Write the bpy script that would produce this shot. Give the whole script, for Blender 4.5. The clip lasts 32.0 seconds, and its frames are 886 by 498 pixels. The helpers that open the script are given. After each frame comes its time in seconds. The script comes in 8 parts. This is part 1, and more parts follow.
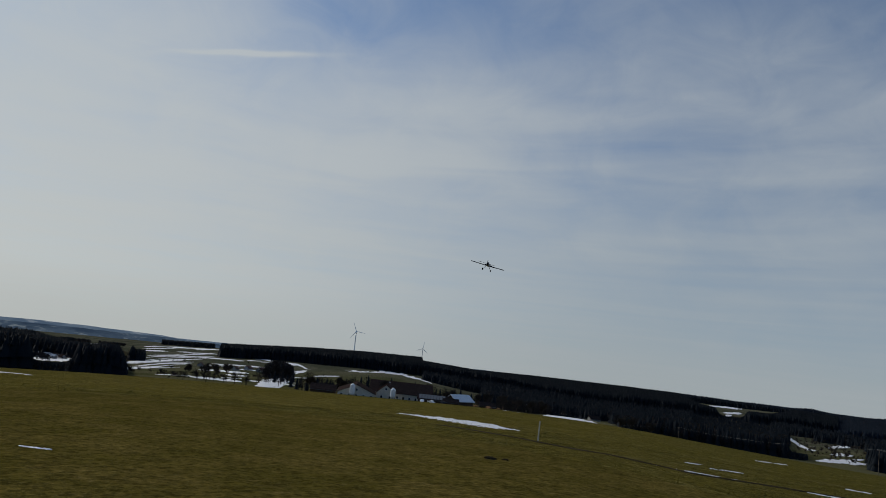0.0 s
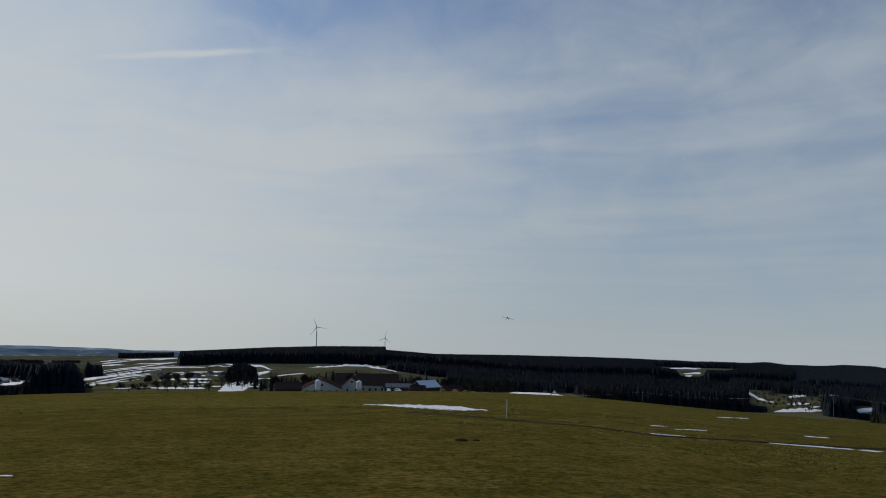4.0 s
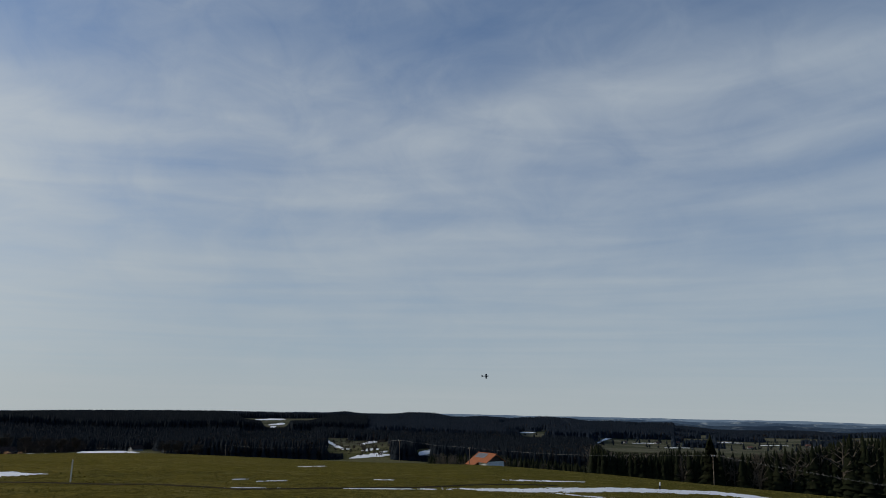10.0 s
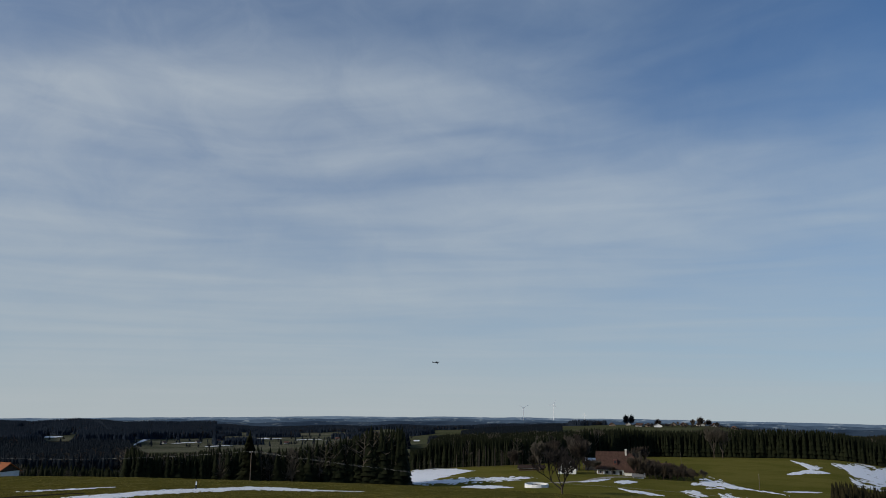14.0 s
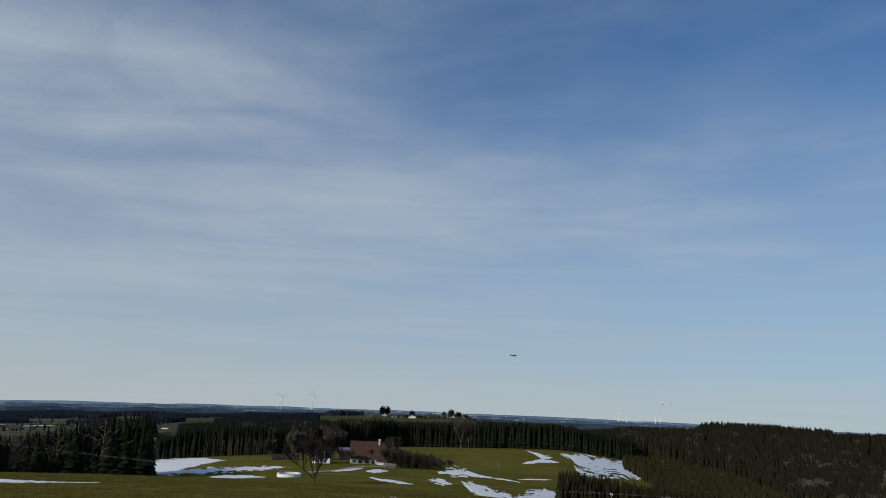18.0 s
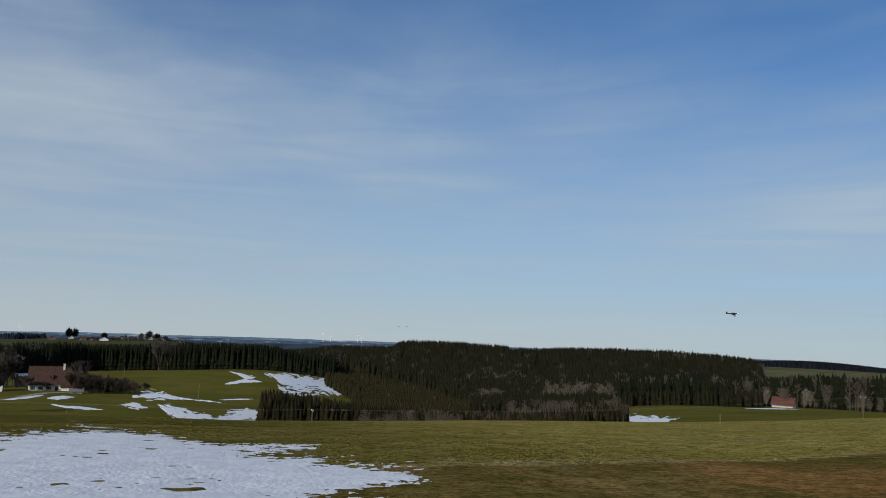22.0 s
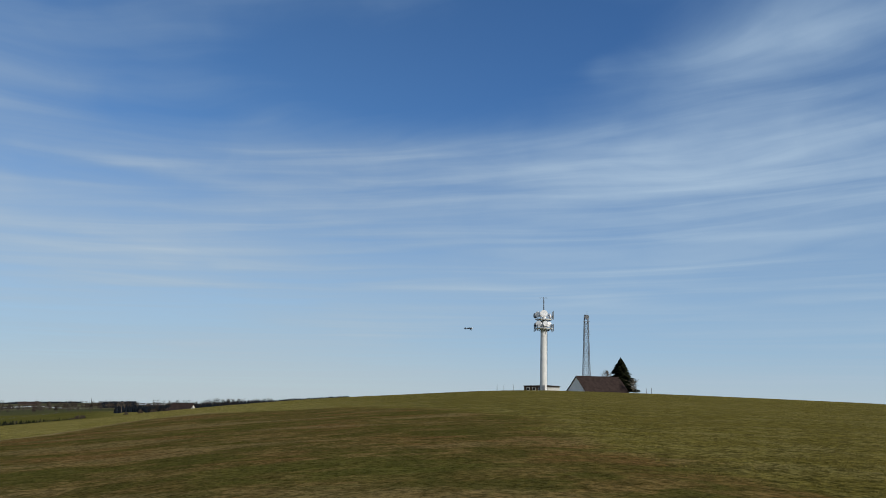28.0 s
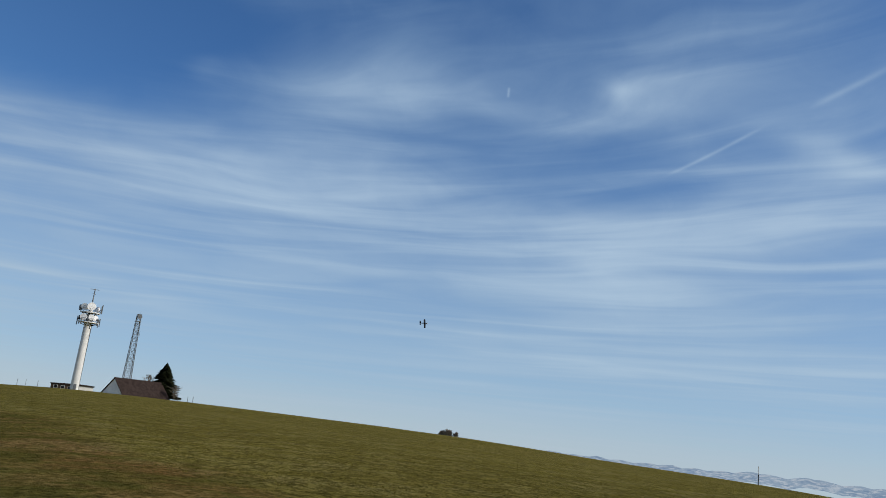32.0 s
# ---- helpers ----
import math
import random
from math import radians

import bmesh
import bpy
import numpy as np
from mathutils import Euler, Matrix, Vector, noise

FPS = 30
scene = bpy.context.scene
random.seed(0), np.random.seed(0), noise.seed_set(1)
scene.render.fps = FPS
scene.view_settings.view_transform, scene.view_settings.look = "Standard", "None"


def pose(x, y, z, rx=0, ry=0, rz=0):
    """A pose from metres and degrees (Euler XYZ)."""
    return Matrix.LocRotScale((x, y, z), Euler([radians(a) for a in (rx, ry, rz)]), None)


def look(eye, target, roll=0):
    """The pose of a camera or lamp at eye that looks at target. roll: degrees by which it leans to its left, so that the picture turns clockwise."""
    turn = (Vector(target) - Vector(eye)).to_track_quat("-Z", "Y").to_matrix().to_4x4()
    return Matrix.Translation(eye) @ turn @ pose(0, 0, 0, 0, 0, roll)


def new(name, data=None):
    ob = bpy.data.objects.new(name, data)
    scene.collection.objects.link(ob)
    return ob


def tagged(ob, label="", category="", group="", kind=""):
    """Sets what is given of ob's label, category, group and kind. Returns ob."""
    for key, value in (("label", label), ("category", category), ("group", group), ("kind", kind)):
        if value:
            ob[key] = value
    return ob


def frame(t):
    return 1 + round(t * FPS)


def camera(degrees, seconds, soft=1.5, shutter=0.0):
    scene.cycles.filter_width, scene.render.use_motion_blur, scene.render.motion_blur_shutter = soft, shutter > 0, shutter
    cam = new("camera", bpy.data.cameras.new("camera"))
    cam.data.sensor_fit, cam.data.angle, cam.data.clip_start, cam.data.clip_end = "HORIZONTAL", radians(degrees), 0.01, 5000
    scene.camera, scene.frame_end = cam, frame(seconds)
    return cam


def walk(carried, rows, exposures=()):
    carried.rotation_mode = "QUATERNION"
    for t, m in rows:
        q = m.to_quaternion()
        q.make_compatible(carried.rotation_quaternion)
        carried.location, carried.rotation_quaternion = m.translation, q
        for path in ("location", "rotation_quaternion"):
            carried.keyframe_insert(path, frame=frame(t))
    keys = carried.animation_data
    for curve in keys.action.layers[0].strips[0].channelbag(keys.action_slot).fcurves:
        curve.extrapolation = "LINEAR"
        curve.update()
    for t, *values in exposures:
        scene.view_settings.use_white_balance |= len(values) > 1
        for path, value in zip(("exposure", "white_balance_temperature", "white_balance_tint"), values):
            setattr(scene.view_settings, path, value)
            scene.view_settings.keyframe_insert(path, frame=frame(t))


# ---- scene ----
EYE = Vector((0, 0, 1.6))


def heading(az, el):
    """The direction of a compass bearing and an elevation, in degrees."""
    a, e = radians(az), radians(el)
    return Vector((math.sin(a) * math.cos(e), math.cos(a) * math.cos(e), math.sin(e)))


def aim(az, el, roll):
    return look(EYE, EYE + heading(az, el) * 10, roll)


# ---- camera: one standing place on the hill, panning after the model aeroplane ----
cam = camera(60.33, 32.0, 0.9)
PAN = [
    (0, 7.92, 6.62, 6.36), (0.5, 8.43, 4.96, 4.59), (1, 9.39, 4.45, 4.11), (1.5, 9.73, 4.71, 2.97),
    (2, 9.53, 5.89, 2.43), (2.5, 10.11, 5.60, 1.74), (4.5, 11.59, 6.16, 1.31), (5, 11.79, 7.05, 1.38),
    (5.5, 12.94, 7.92, 1.35), (6, 14.88, 8.09, 1.36), (6.5, 17.46, 8.27, 1.53), (7, 20.77, 8.47, 1.21),
    (7.5, 23.80, 9.28, 1.06), (8, 27.27, 9.87, 0.95), (8.5, 31.08, 10.25, 0.71), (9, 34.73, 10.24, 0.76),
    (9.5, 38.19, 10.19, 0.85), (10, 41.32, 10.16, 0.97), (10.5, 45.64, 10.44, 0.73), (11, 47.77, 10.50, 0.63),
    (11.5, 51.02, 10.87, 0.45), (12, 58.26, 10.27, -0.55), (12.5, 61.13, 9.59, 0.37), (13, 70.02, 10.94, 0.08),
    (13.5, 71.35, 11.25, 0.65), (14, 74.04, 10.49, 0.58), (14.5, 76.76, 8.11, 0.47), (15, 79.26, 6.30, 0.02),
    (15.5, 82.50, 7.55, 0.23), (17.5, 88.91, 10.40, 1.46), (18, 91.32, 10.18, 2.30), (18.5, 91.85, 10.18, 3.83),
    (19, 93.08, 9.91, 3.94), (19.5, 95.08, 10.24, 3.88), (20, 99.25, 9.90, 3.55), (20.5, 104.88, 9.03, 2.79),
    (21, 107.88, 8.05, 2.87), (21.5, 110.34, 6.79, 3.09), (22, 113.11, 5.20, 2.25), (22.5, 114.82, 4.14, 2.17),
    (23, 115.90, 3.05, 0.62), (23.5, 121.45, 2.89, -0.45), (24, 131.17, 3.22, -0.04), (24.5, 143.80, 3.66, 1.93),
    (25, 153.48, 4.83, 3.98), (25.5, 160.32, 6.60, 5.01), (26, 167.90, 7.49, 5.53), (26.5, 174.00, 7.94, 4.92),
    (28.5, 196.05, 10.58, 1.23), (29, 200.67, 12.52, 1.72), (29.5, 205.48, 15.20, 2.34), (30, 207.15, 15.56, 3.85),
    (30.5, 211.96, 14.99, 4.59), (31, 217.20, 15.06, 4.91), (31.5, 220.66, 13.57, 5.45), (32, 222.92, 12.55, 6.51),
]
walk(cam, [(t, aim(a, e, r)) for t, a, e, r in PAN],
     exposures=[(0, -0.60), (1, -0.48), (6, -0.45), (9, -0.40), (12, -0.32), (15, -0.28), (19, -0.22), (23, -0.16), (26, -0.10), (32, -0.05)])

# ---- sky and sun ----
SUN_AZ, SUN_EL = 322, 26
sun_data = bpy.data.lights.new("sun", "SUN")
sun_data.energy, sun_data.angle, sun_data.color = 3.4, radians(0.6), (1.0, 0.93, 0.83)
sun = new("sun", sun_data)
sun.matrix_world = look(heading(SUN_AZ, SUN_EL) * 300, (0, 0, 0))


class Net:
    """Short hand for building node trees."""

    def __init__(self, tree):
        self.t = tree
        tree.nodes.clear()

    def n(self, kind, ins=None, operation="", data_type="", interpolation_type="", layer_name=""):
        node = self.t.nodes.new("ShaderNode" + kind)
        if operation:
            node.operation = operation
        if data_type:
            node.data_type = data_type
        if interpolation_type:
            node.interpolation_type = interpolation_type
        if layer_name:
            node.layer_name = layer_name
        for key, value in (ins or {}).items():
            if isinstance(value, bpy.types.NodeSocket):
                self.t.links.new(value, node.inputs[key])
            else:
                node.inputs[key].default_value = value
        return node

    def math(self, op, a, b=0.0, c=0.0):
        return self.n("Math", {0: a, 1: b, 2: c}, operation=op).outputs[0]

    def vec(self, op, a, b=(0, 0, 0)):
        return self.n("VectorMath", {0: a, 1: b}, operation=op)

    def mix(self, fac, a, b):
        return self.n("Mix", {0: fac, 6: a, 7: b}, data_type="RGBA").outputs[2]

    def ramp(self, fac, lo, hi):
        return self.n("MapRange", {0: fac, 1: lo, 2: hi, 3: 0.0, 4: 1.0}, interpolation_type="SMOOTHSTEP").outputs[0]

    def noise(self, vector, scale, detail=4.0, rough=0.55, dist=0.0):
        return self.n("TexNoise", {"Vector": vector, "Scale": scale, "Detail": detail, "Roughness": rough, "Distortion": dist}).outputs["Fac"]


def rgb(r, g, b):
    return (r, g, b, 1.0)


# soft features of the high cloud: bearing, elevation, half width, half height, slope, strength
CLOUDS = []
CLOUDS.append((345, 16, 24, 12, 0.0, 0.07))
CLOUDS.append((351.7, 18.51, 4.2, 0.20, 0.187, 0.42))
CLOUDS.append((1, 12.6, 3.2, 1.4, 0.15, 0.16))
CLOUDS.append((8, 13.6, 4.0, 1.0, 0.1, 0.13))
CLOUDS.append((8, 24, 13, 4.0, 0.12, -0.24))
CLOUDS.append((357, 22, 10, 5, 0.0, -0.26))
CLOUDS.append((28, 21.0, 9, 4.0, 0.1, 0.06))
CLOUDS.append((37, 25, 9, 3.2, 0.0, -0.12))
CLOUDS.append((48, 20.5, 10, 2.6, 0.15, 0.12))
CLOUDS.append((66, 11.5, 14, 2.6, 0.0, -0.05))
CLOUDS.append((60, 22.5, 11, 4.0, 0.0, 0.12))
CLOUDS.append((79, 12.5, 11, 2.6, 0.05, 0.10))
CLOUDS.append((74, 21.5, 8, 4.5, 0.0, 0.10))
CLOUDS.append((62, 17, 10, 3.0, 0.1, 0.06))
CLOUDS.append((100, 12.5, 15, 2.6, -0.08, 0.12))
CLOUDS.append((112, 23, 18, 6, 0.0, -0.04))
CLOUDS.append((124, 11.5, 6, 2.0, 0.1, 0.04))
CLOUDS.append((140, 11.6, 8, 1.8, 0.12, -0.03))
CLOUDS.append((138, 15.5, 22, 7.5, 0.0, 0.13))
CLOUDS.append((146, 8.6, 14, 2.2, 0.10, 0.20))
CLOUDS.append((166, 9.5, 13, 2.2, 0.05, 0.14))
CLOUDS.append((178, 23.5, 8, 4, 0.0, -0.22))
CLOUDS.append((152, 14, 8, 1.6, 0.1, -0.08))
CLOUDS.append((164, 22, 11, 4.5, 0.0, -0.12))
CLOUDS.append((126, 22.5, 12, 4.5, 0.0, -0.20))
CLOUDS.append((88, 23.5, 12, 4.0, 0.0, -0.05))
CLOUDS.append((170, 17.8, 8, 1.5, 0.05, -0.20))
CLOUDS.append((168, 14.3, 6, 0.55, -0.03, 0.20))
CLOUDS.append((188, 22.5, 13, 3.5, 0.1, -0.34))
CLOUDS.append((186, 15.5, 12, 1.6, 0.16, 0.16))
CLOUDS.append((192, 11.5, 14, 2.2, 0.05, 0.06))
CLOUDS.append((184, 4.0, 9, 0.6, -0.02, 0.14))
CLOUDS.append((200, 25.5, 10, 4.5, 0.0, -0.30))
CLOUDS.append((142, 19.5, 10, 5.0, 0.0, -0.46))
CLOUDS.append((238, 24.5, 11, 4.0, 0.15, 0.30))
CLOUDS.append((250.5, 20.6, 3.0, 1.1, -0.35, 0.20))
CLOUDS.append((203, 17.2, 9, 1.5, 0.08, 0.16))
CLOUDS.append((222, 15.5, 18, 2.6, 0.0, 0.17))
CLOUDS.append((238, 12.0, 16, 5.0, 0.0, 0.22))
CLOUDS.append((250, 20.5, 9, 4.2, 0.1, 0.26))
CLOUDS.append((245, 6.0, 14, 2.0, 0.0, 0.20))
CLOUDS.append((214, 9.5, 14, 1.6, 0.03, 0.10))
CLOUDS.append((204, 7.5, 14, 1.0, 0.0, 0.07))
CLOUDS.append((203.0, 22.8, 1.4, 0.7, 0.05, 0.12))
CLOUDS.append((217, 23.5, 11, 3.5, 0.12, 0.30))
CLOUDS.append((205, 5.4, 9, 0.5, -0.05, 0.16))
CLOUDS.append((196, 6.6, 10, 0.5, -0.07, 0.16))
CLOUDS.append((171, 6.4, 6, 0.5, -0.05, 0.18))
CLOUDS.append((236, 25.3, 1.6, 0.9, 0.2, 0.14))
# condensation trails: two ends by bearing and elevation, half width, strength
TRAILS = ((239.7, 19.3, 245.8, 22.3, 0.13, 0.11), (249.6, 23.7, 255.0, 26.0, 0.22, 0.09), (226.75, 24.2, 226.75, 24.9, 0.10, 0.12))


def build_world():
    world = bpy.data.worlds.new("sky")
    world.use_nodes = True
    scene.world = world
    w = Net(world.node_tree)
    way = w.n("TexCoord").outputs["Generated"]
    lifted = w.vec("NORMALIZE", w.vec("ADD", way, (0, 0, 0.05)).outputs[0]).outputs[0]
    sky_node = w.n("TexSky")
    sky_node.sky_type, sky_node.sun_disc = "NISHITA", False
    w.t.links.new(lifted, sky_node.inputs[0])
    sky_node.sun_elevation, sky_node.sun_rotation = radians(SUN_EL), radians(SUN_AZ)
    sky_node.altitude, sky_node.air_density, sky_node.dust_density, sky_node.ozone_density = 700.0, 1.0, 0.6, 2.4
    base = w.vec("MULTIPLY", sky_node.outputs[0], (0.060, 0.090, 0.116))
    # bearing and elevation in degrees; the seam lies behind the camera's sweep
    ahead = w.vec("DOT_PRODUCT", way, tuple(heading(110, 0))).outputs["Value"]
    right = w.vec("DOT_PRODUCT", way, tuple(heading(200, 0))).outputs["Value"]
    az = w.math("ADD", w.math("MULTIPLY", w.math("ARCTAN2", right, ahead), 57.2958), 110.0)
    rise = w.n("SeparateXYZ", {0: way}).outputs[2]
    el = w.math("MULTIPLY", w.math("ARCSINE", rise), 57.2958)
    band = w.math("DIVIDE", 3.2, w.math("ADD", w.math("MAXIMUM", rise, -0.03), 0.17))
    p = w.n("CombineXYZ", {0: w.math("MULTIPLY", az, 0.055), 1: band, 2: 0.0}).outputs[0]
    warp = w.n("TexNoise", {"Vector": p, "Scale": 0.55, "Detail": 2.0}).outputs["Color"]
    bent = w.vec("ADD", p, w.vec("MULTIPLY", w.vec("SUBTRACT", warp, (0.5, 0.5, 0.5)).outputs[0], (1.1, 1.3, 0)).outputs[0]).outputs[0]
    broad = w.noise(w.n("Mapping", {"Vector": bent, "Scale": (0.75, 0.42, 1.0)}).outputs[0], 1.0, 3.0, 0.45)
    fine = w.noise(w.n("Mapping", {"Vector": bent, "Scale": (1.1, 1.35, 1.0), "Location": (3.1, 1.7, 0)}).outputs[0], 1.0, 4.0, 0.45, 0.3)
    combed = w.n("Mapping", {"Vector": bent, "Rotation": (0, 0, radians(27))}).outputs[0]
    wisps = w.noise(w.n("Mapping", {"Vector": combed, "Scale": (0.60, 2.3, 1.0)}).outputs[0], 1.0, 5.0, 0.50, 0.35)
    puffs = w.noise(w.n("CombineXYZ", {0: w.math("MULTIPLY", az, 0.16), 1: w.math("MULTIPLY", el, 0.24), 2: 3.3}).outputs[0], 1.0, 6.0, 0.60, 0.8)
    veil = w.math("ADD", w.math("ADD", w.math("MULTIPLY", w.math("SUBTRACT", broad, 0.5), w.math("MULTIPLY_ADD", w.ramp(az, 110.0, 190.0), 0.16, 0.30)), 0.32), w.math("ADD", w.math("MULTIPLY", fine, 0.25), w.math("MULTIPLY", w.math("SUBTRACT", wisps, 0.5), w.math("MULTIPLY_ADD", w.ramp(az, 120.0, 190.0), 0.36, 0.12))))
    veil = w.math("ADD", veil, w.math("MULTIPLY", w.math("SUBTRACT", puffs, 0.5), w.math("MULTIPLY_ADD", w.ramp(az, 100.0, 20.0), 0.12, 0.10)))
    veil = w.math("SUBTRACT", veil, w.math("MULTIPLY", w.ramp(el, 14.0, 28.0), 0.13))
    wob = w.math("MULTIPLY", w.math("SUBTRACT", fine, 0.5), 3.0)
    for a, e, wa, we, slope, amp in CLOUDS:
        da = w.math("SUBTRACT", az, float(a if a < 290 else a - 360))
        x = w.math("DIVIDE", da, wa)
        y = w.math("DIVIDE", w.math("SUBTRACT", w.math("SUBTRACT", w.math("ADD", el, wob), e), w.math("MULTIPLY", da, slope)), we)
        q = w.math("ADD", w.math("MULTIPLY", x, x), w.math("MULTIPLY", y, y))
        veil = w.math("MULTIPLY_ADD", w.math("EXPONENT", w.math("MULTIPLY", q, -1.0)), amp * (0.8 if amp > 0 or 150 < a < 290 else 0.5), veil)
    for a0, e0, a1, e1, wide, amp in TRAILS:
        k, length = 0.92, math.hypot((a1 - a0) * 0.92, e1 - e0)
        ux, uy = (a1 - a0) * k / length, (e1 - e0) / length
        dx = w.math("MULTIPLY", w.math("SUBTRACT", az, (a0 + a1) / 2), k)
        dy = w.math("SUBTRACT", w.math("ADD", el, w.math("MULTIPLY", wob, 0.12)), (e0 + e1) / 2)
        along = w.math("DIVIDE", w.math("ADD", w.math("MULTIPLY", dx, ux), w.math("MULTIPLY", dy, uy)), length / 2)
        across = w.math("DIVIDE", w.math("SUBTRACT", w.math("MULTIPLY", dy, ux), w.math("MULTIPLY", dx, uy)), wide)
        q = w.math("ADD", w.math("POWER", w.math("ABSOLUTE", along), 6.0), w.math("MULTIPLY", across, across))
        veil = w.math("MULTIPLY_ADD", w.math("EXPONENT", w.math("MULTIPLY", q, -1.0)), amp, veil)
    toward = w.vec("DOT_PRODUCT", lifted, tuple(heading(SUN_AZ, SUN_EL))).outputs["Value"]
    glow = w.ramp(toward, 0.42, 1.05)
    north = w.ramp(w.vec("DOT_PRODUCT", way, tuple(heading(20, 0))).outputs["Value"], -0.3, 1.0)
    cover = w.math("ADD", w.math("ADD", veil, 0.09), w.math("ADD", w.math("MULTIPLY", north, 0.16), w.math("MULTIPLY", glow, 0.10)))
    mask = w.math("MULTIPLY", w.ramp(cover, 0.22, 0.90), 0.95)
    thick = w.ramp(cover, 0.45, 0.95)
    cloud = w.mix(north, w.mix(thick, rgb(0.29, 0.405, 0.55), rgb(0.50, 0.60, 0.70)), w.mix(thick, rgb(0.345, 0.425, 0.540), rgb(0.545, 0.610, 0.668)))
    cloud = w.mix(glow, cloud, rgb(0.73, 0.785, 0.81))
    mixed = w.mix(mask, base.outputs[0], cloud)
    mixed = w.mix(w.ramp(az, 176.0, 208.0), mixed, w.vec("MULTIPLY", mixed, (0.905, 0.985, 1.06)).outputs[0])
    haze = w.math("MULTIPLY", w.ramp(el, 19.0, -4.0), 0.80)
    mixed = w.mix(haze, mixed, w.mix(glow, w.mix(north, w.mix(w.ramp(az, 176.0, 208.0), rgb(0.44, 0.555, 0.645), rgb(0.400, 0.545, 0.680)), rgb(0.47, 0.55, 0.60)), rgb(0.86, 0.875, 0.82)))
    mixed = w.mix(w.math("MULTIPLY", w.ramp(el, 3.2, -2.0), 0.40), mixed, rgb(0.57, 0.60, 0.59))
    out = w.n("OutputWorld")
    w.t.links.new(w.n("Background", {"Color": mixed, "Strength": 1.0}).outputs[0], out.inputs[0])


build_world()

# ---- materials ----


def material(name, build, gloss=0.5):
    m = bpy.data.materials.new(name)
    m.use_nodes = True
    n = Net(m.node_tree)
    color, rough, metal, bump = build(n)
    ins = {"Base Color": color, "Roughness": rough, "Metallic": metal, "Specular IOR Level": gloss}
    if bump is not None:
        height, strength, dist = bump
        ins["Normal"] = n.n("Bump", {"Height": height, "Strength": strength, "Distance": dist}).outputs[0]
    shader = n.n("BsdfPrincipled", ins)
    n.t.links.new(shader.outputs[0], n.n("OutputMaterial").inputs[0])
    return m


def plain(name, a, b, scale=3.0, rough=0.7, metal=0.0, bump=0.02, fine=8.0, space="Object", islands=0.0):
    """A weathered surface: two tones at two scales of noise, with fine relief."""
    def build(n):
        p = n.n("TexCoord").outputs["Object"] if space == "Object" else n.n("NewGeometry").outputs["Position"]
        big = n.noise(p, scale, 5.0, 0.6)
        small = n.noise(p, scale * fine, 4.0, 0.6)
        f = n.math("ADD", n.math("MULTIPLY", big, 0.65), n.math("MULTIPLY", small, 0.35))
        if islands:
            f = n.math("ADD", f, n.math("MULTIPLY", n.math("SUBTRACT", n.n("NewGeometry").outputs["Random Per Island"], 0.5), islands))
        c = n.mix(n.ramp(f, 0.3, 0.7), rgb(*a), rgb(*b))
        return c, rough, metal, (small, 0.5, bump) if bump else None
    return material(name, build, 0.5 if rough < 0.65 else 0.12 if rough < 0.9 else 0.0)


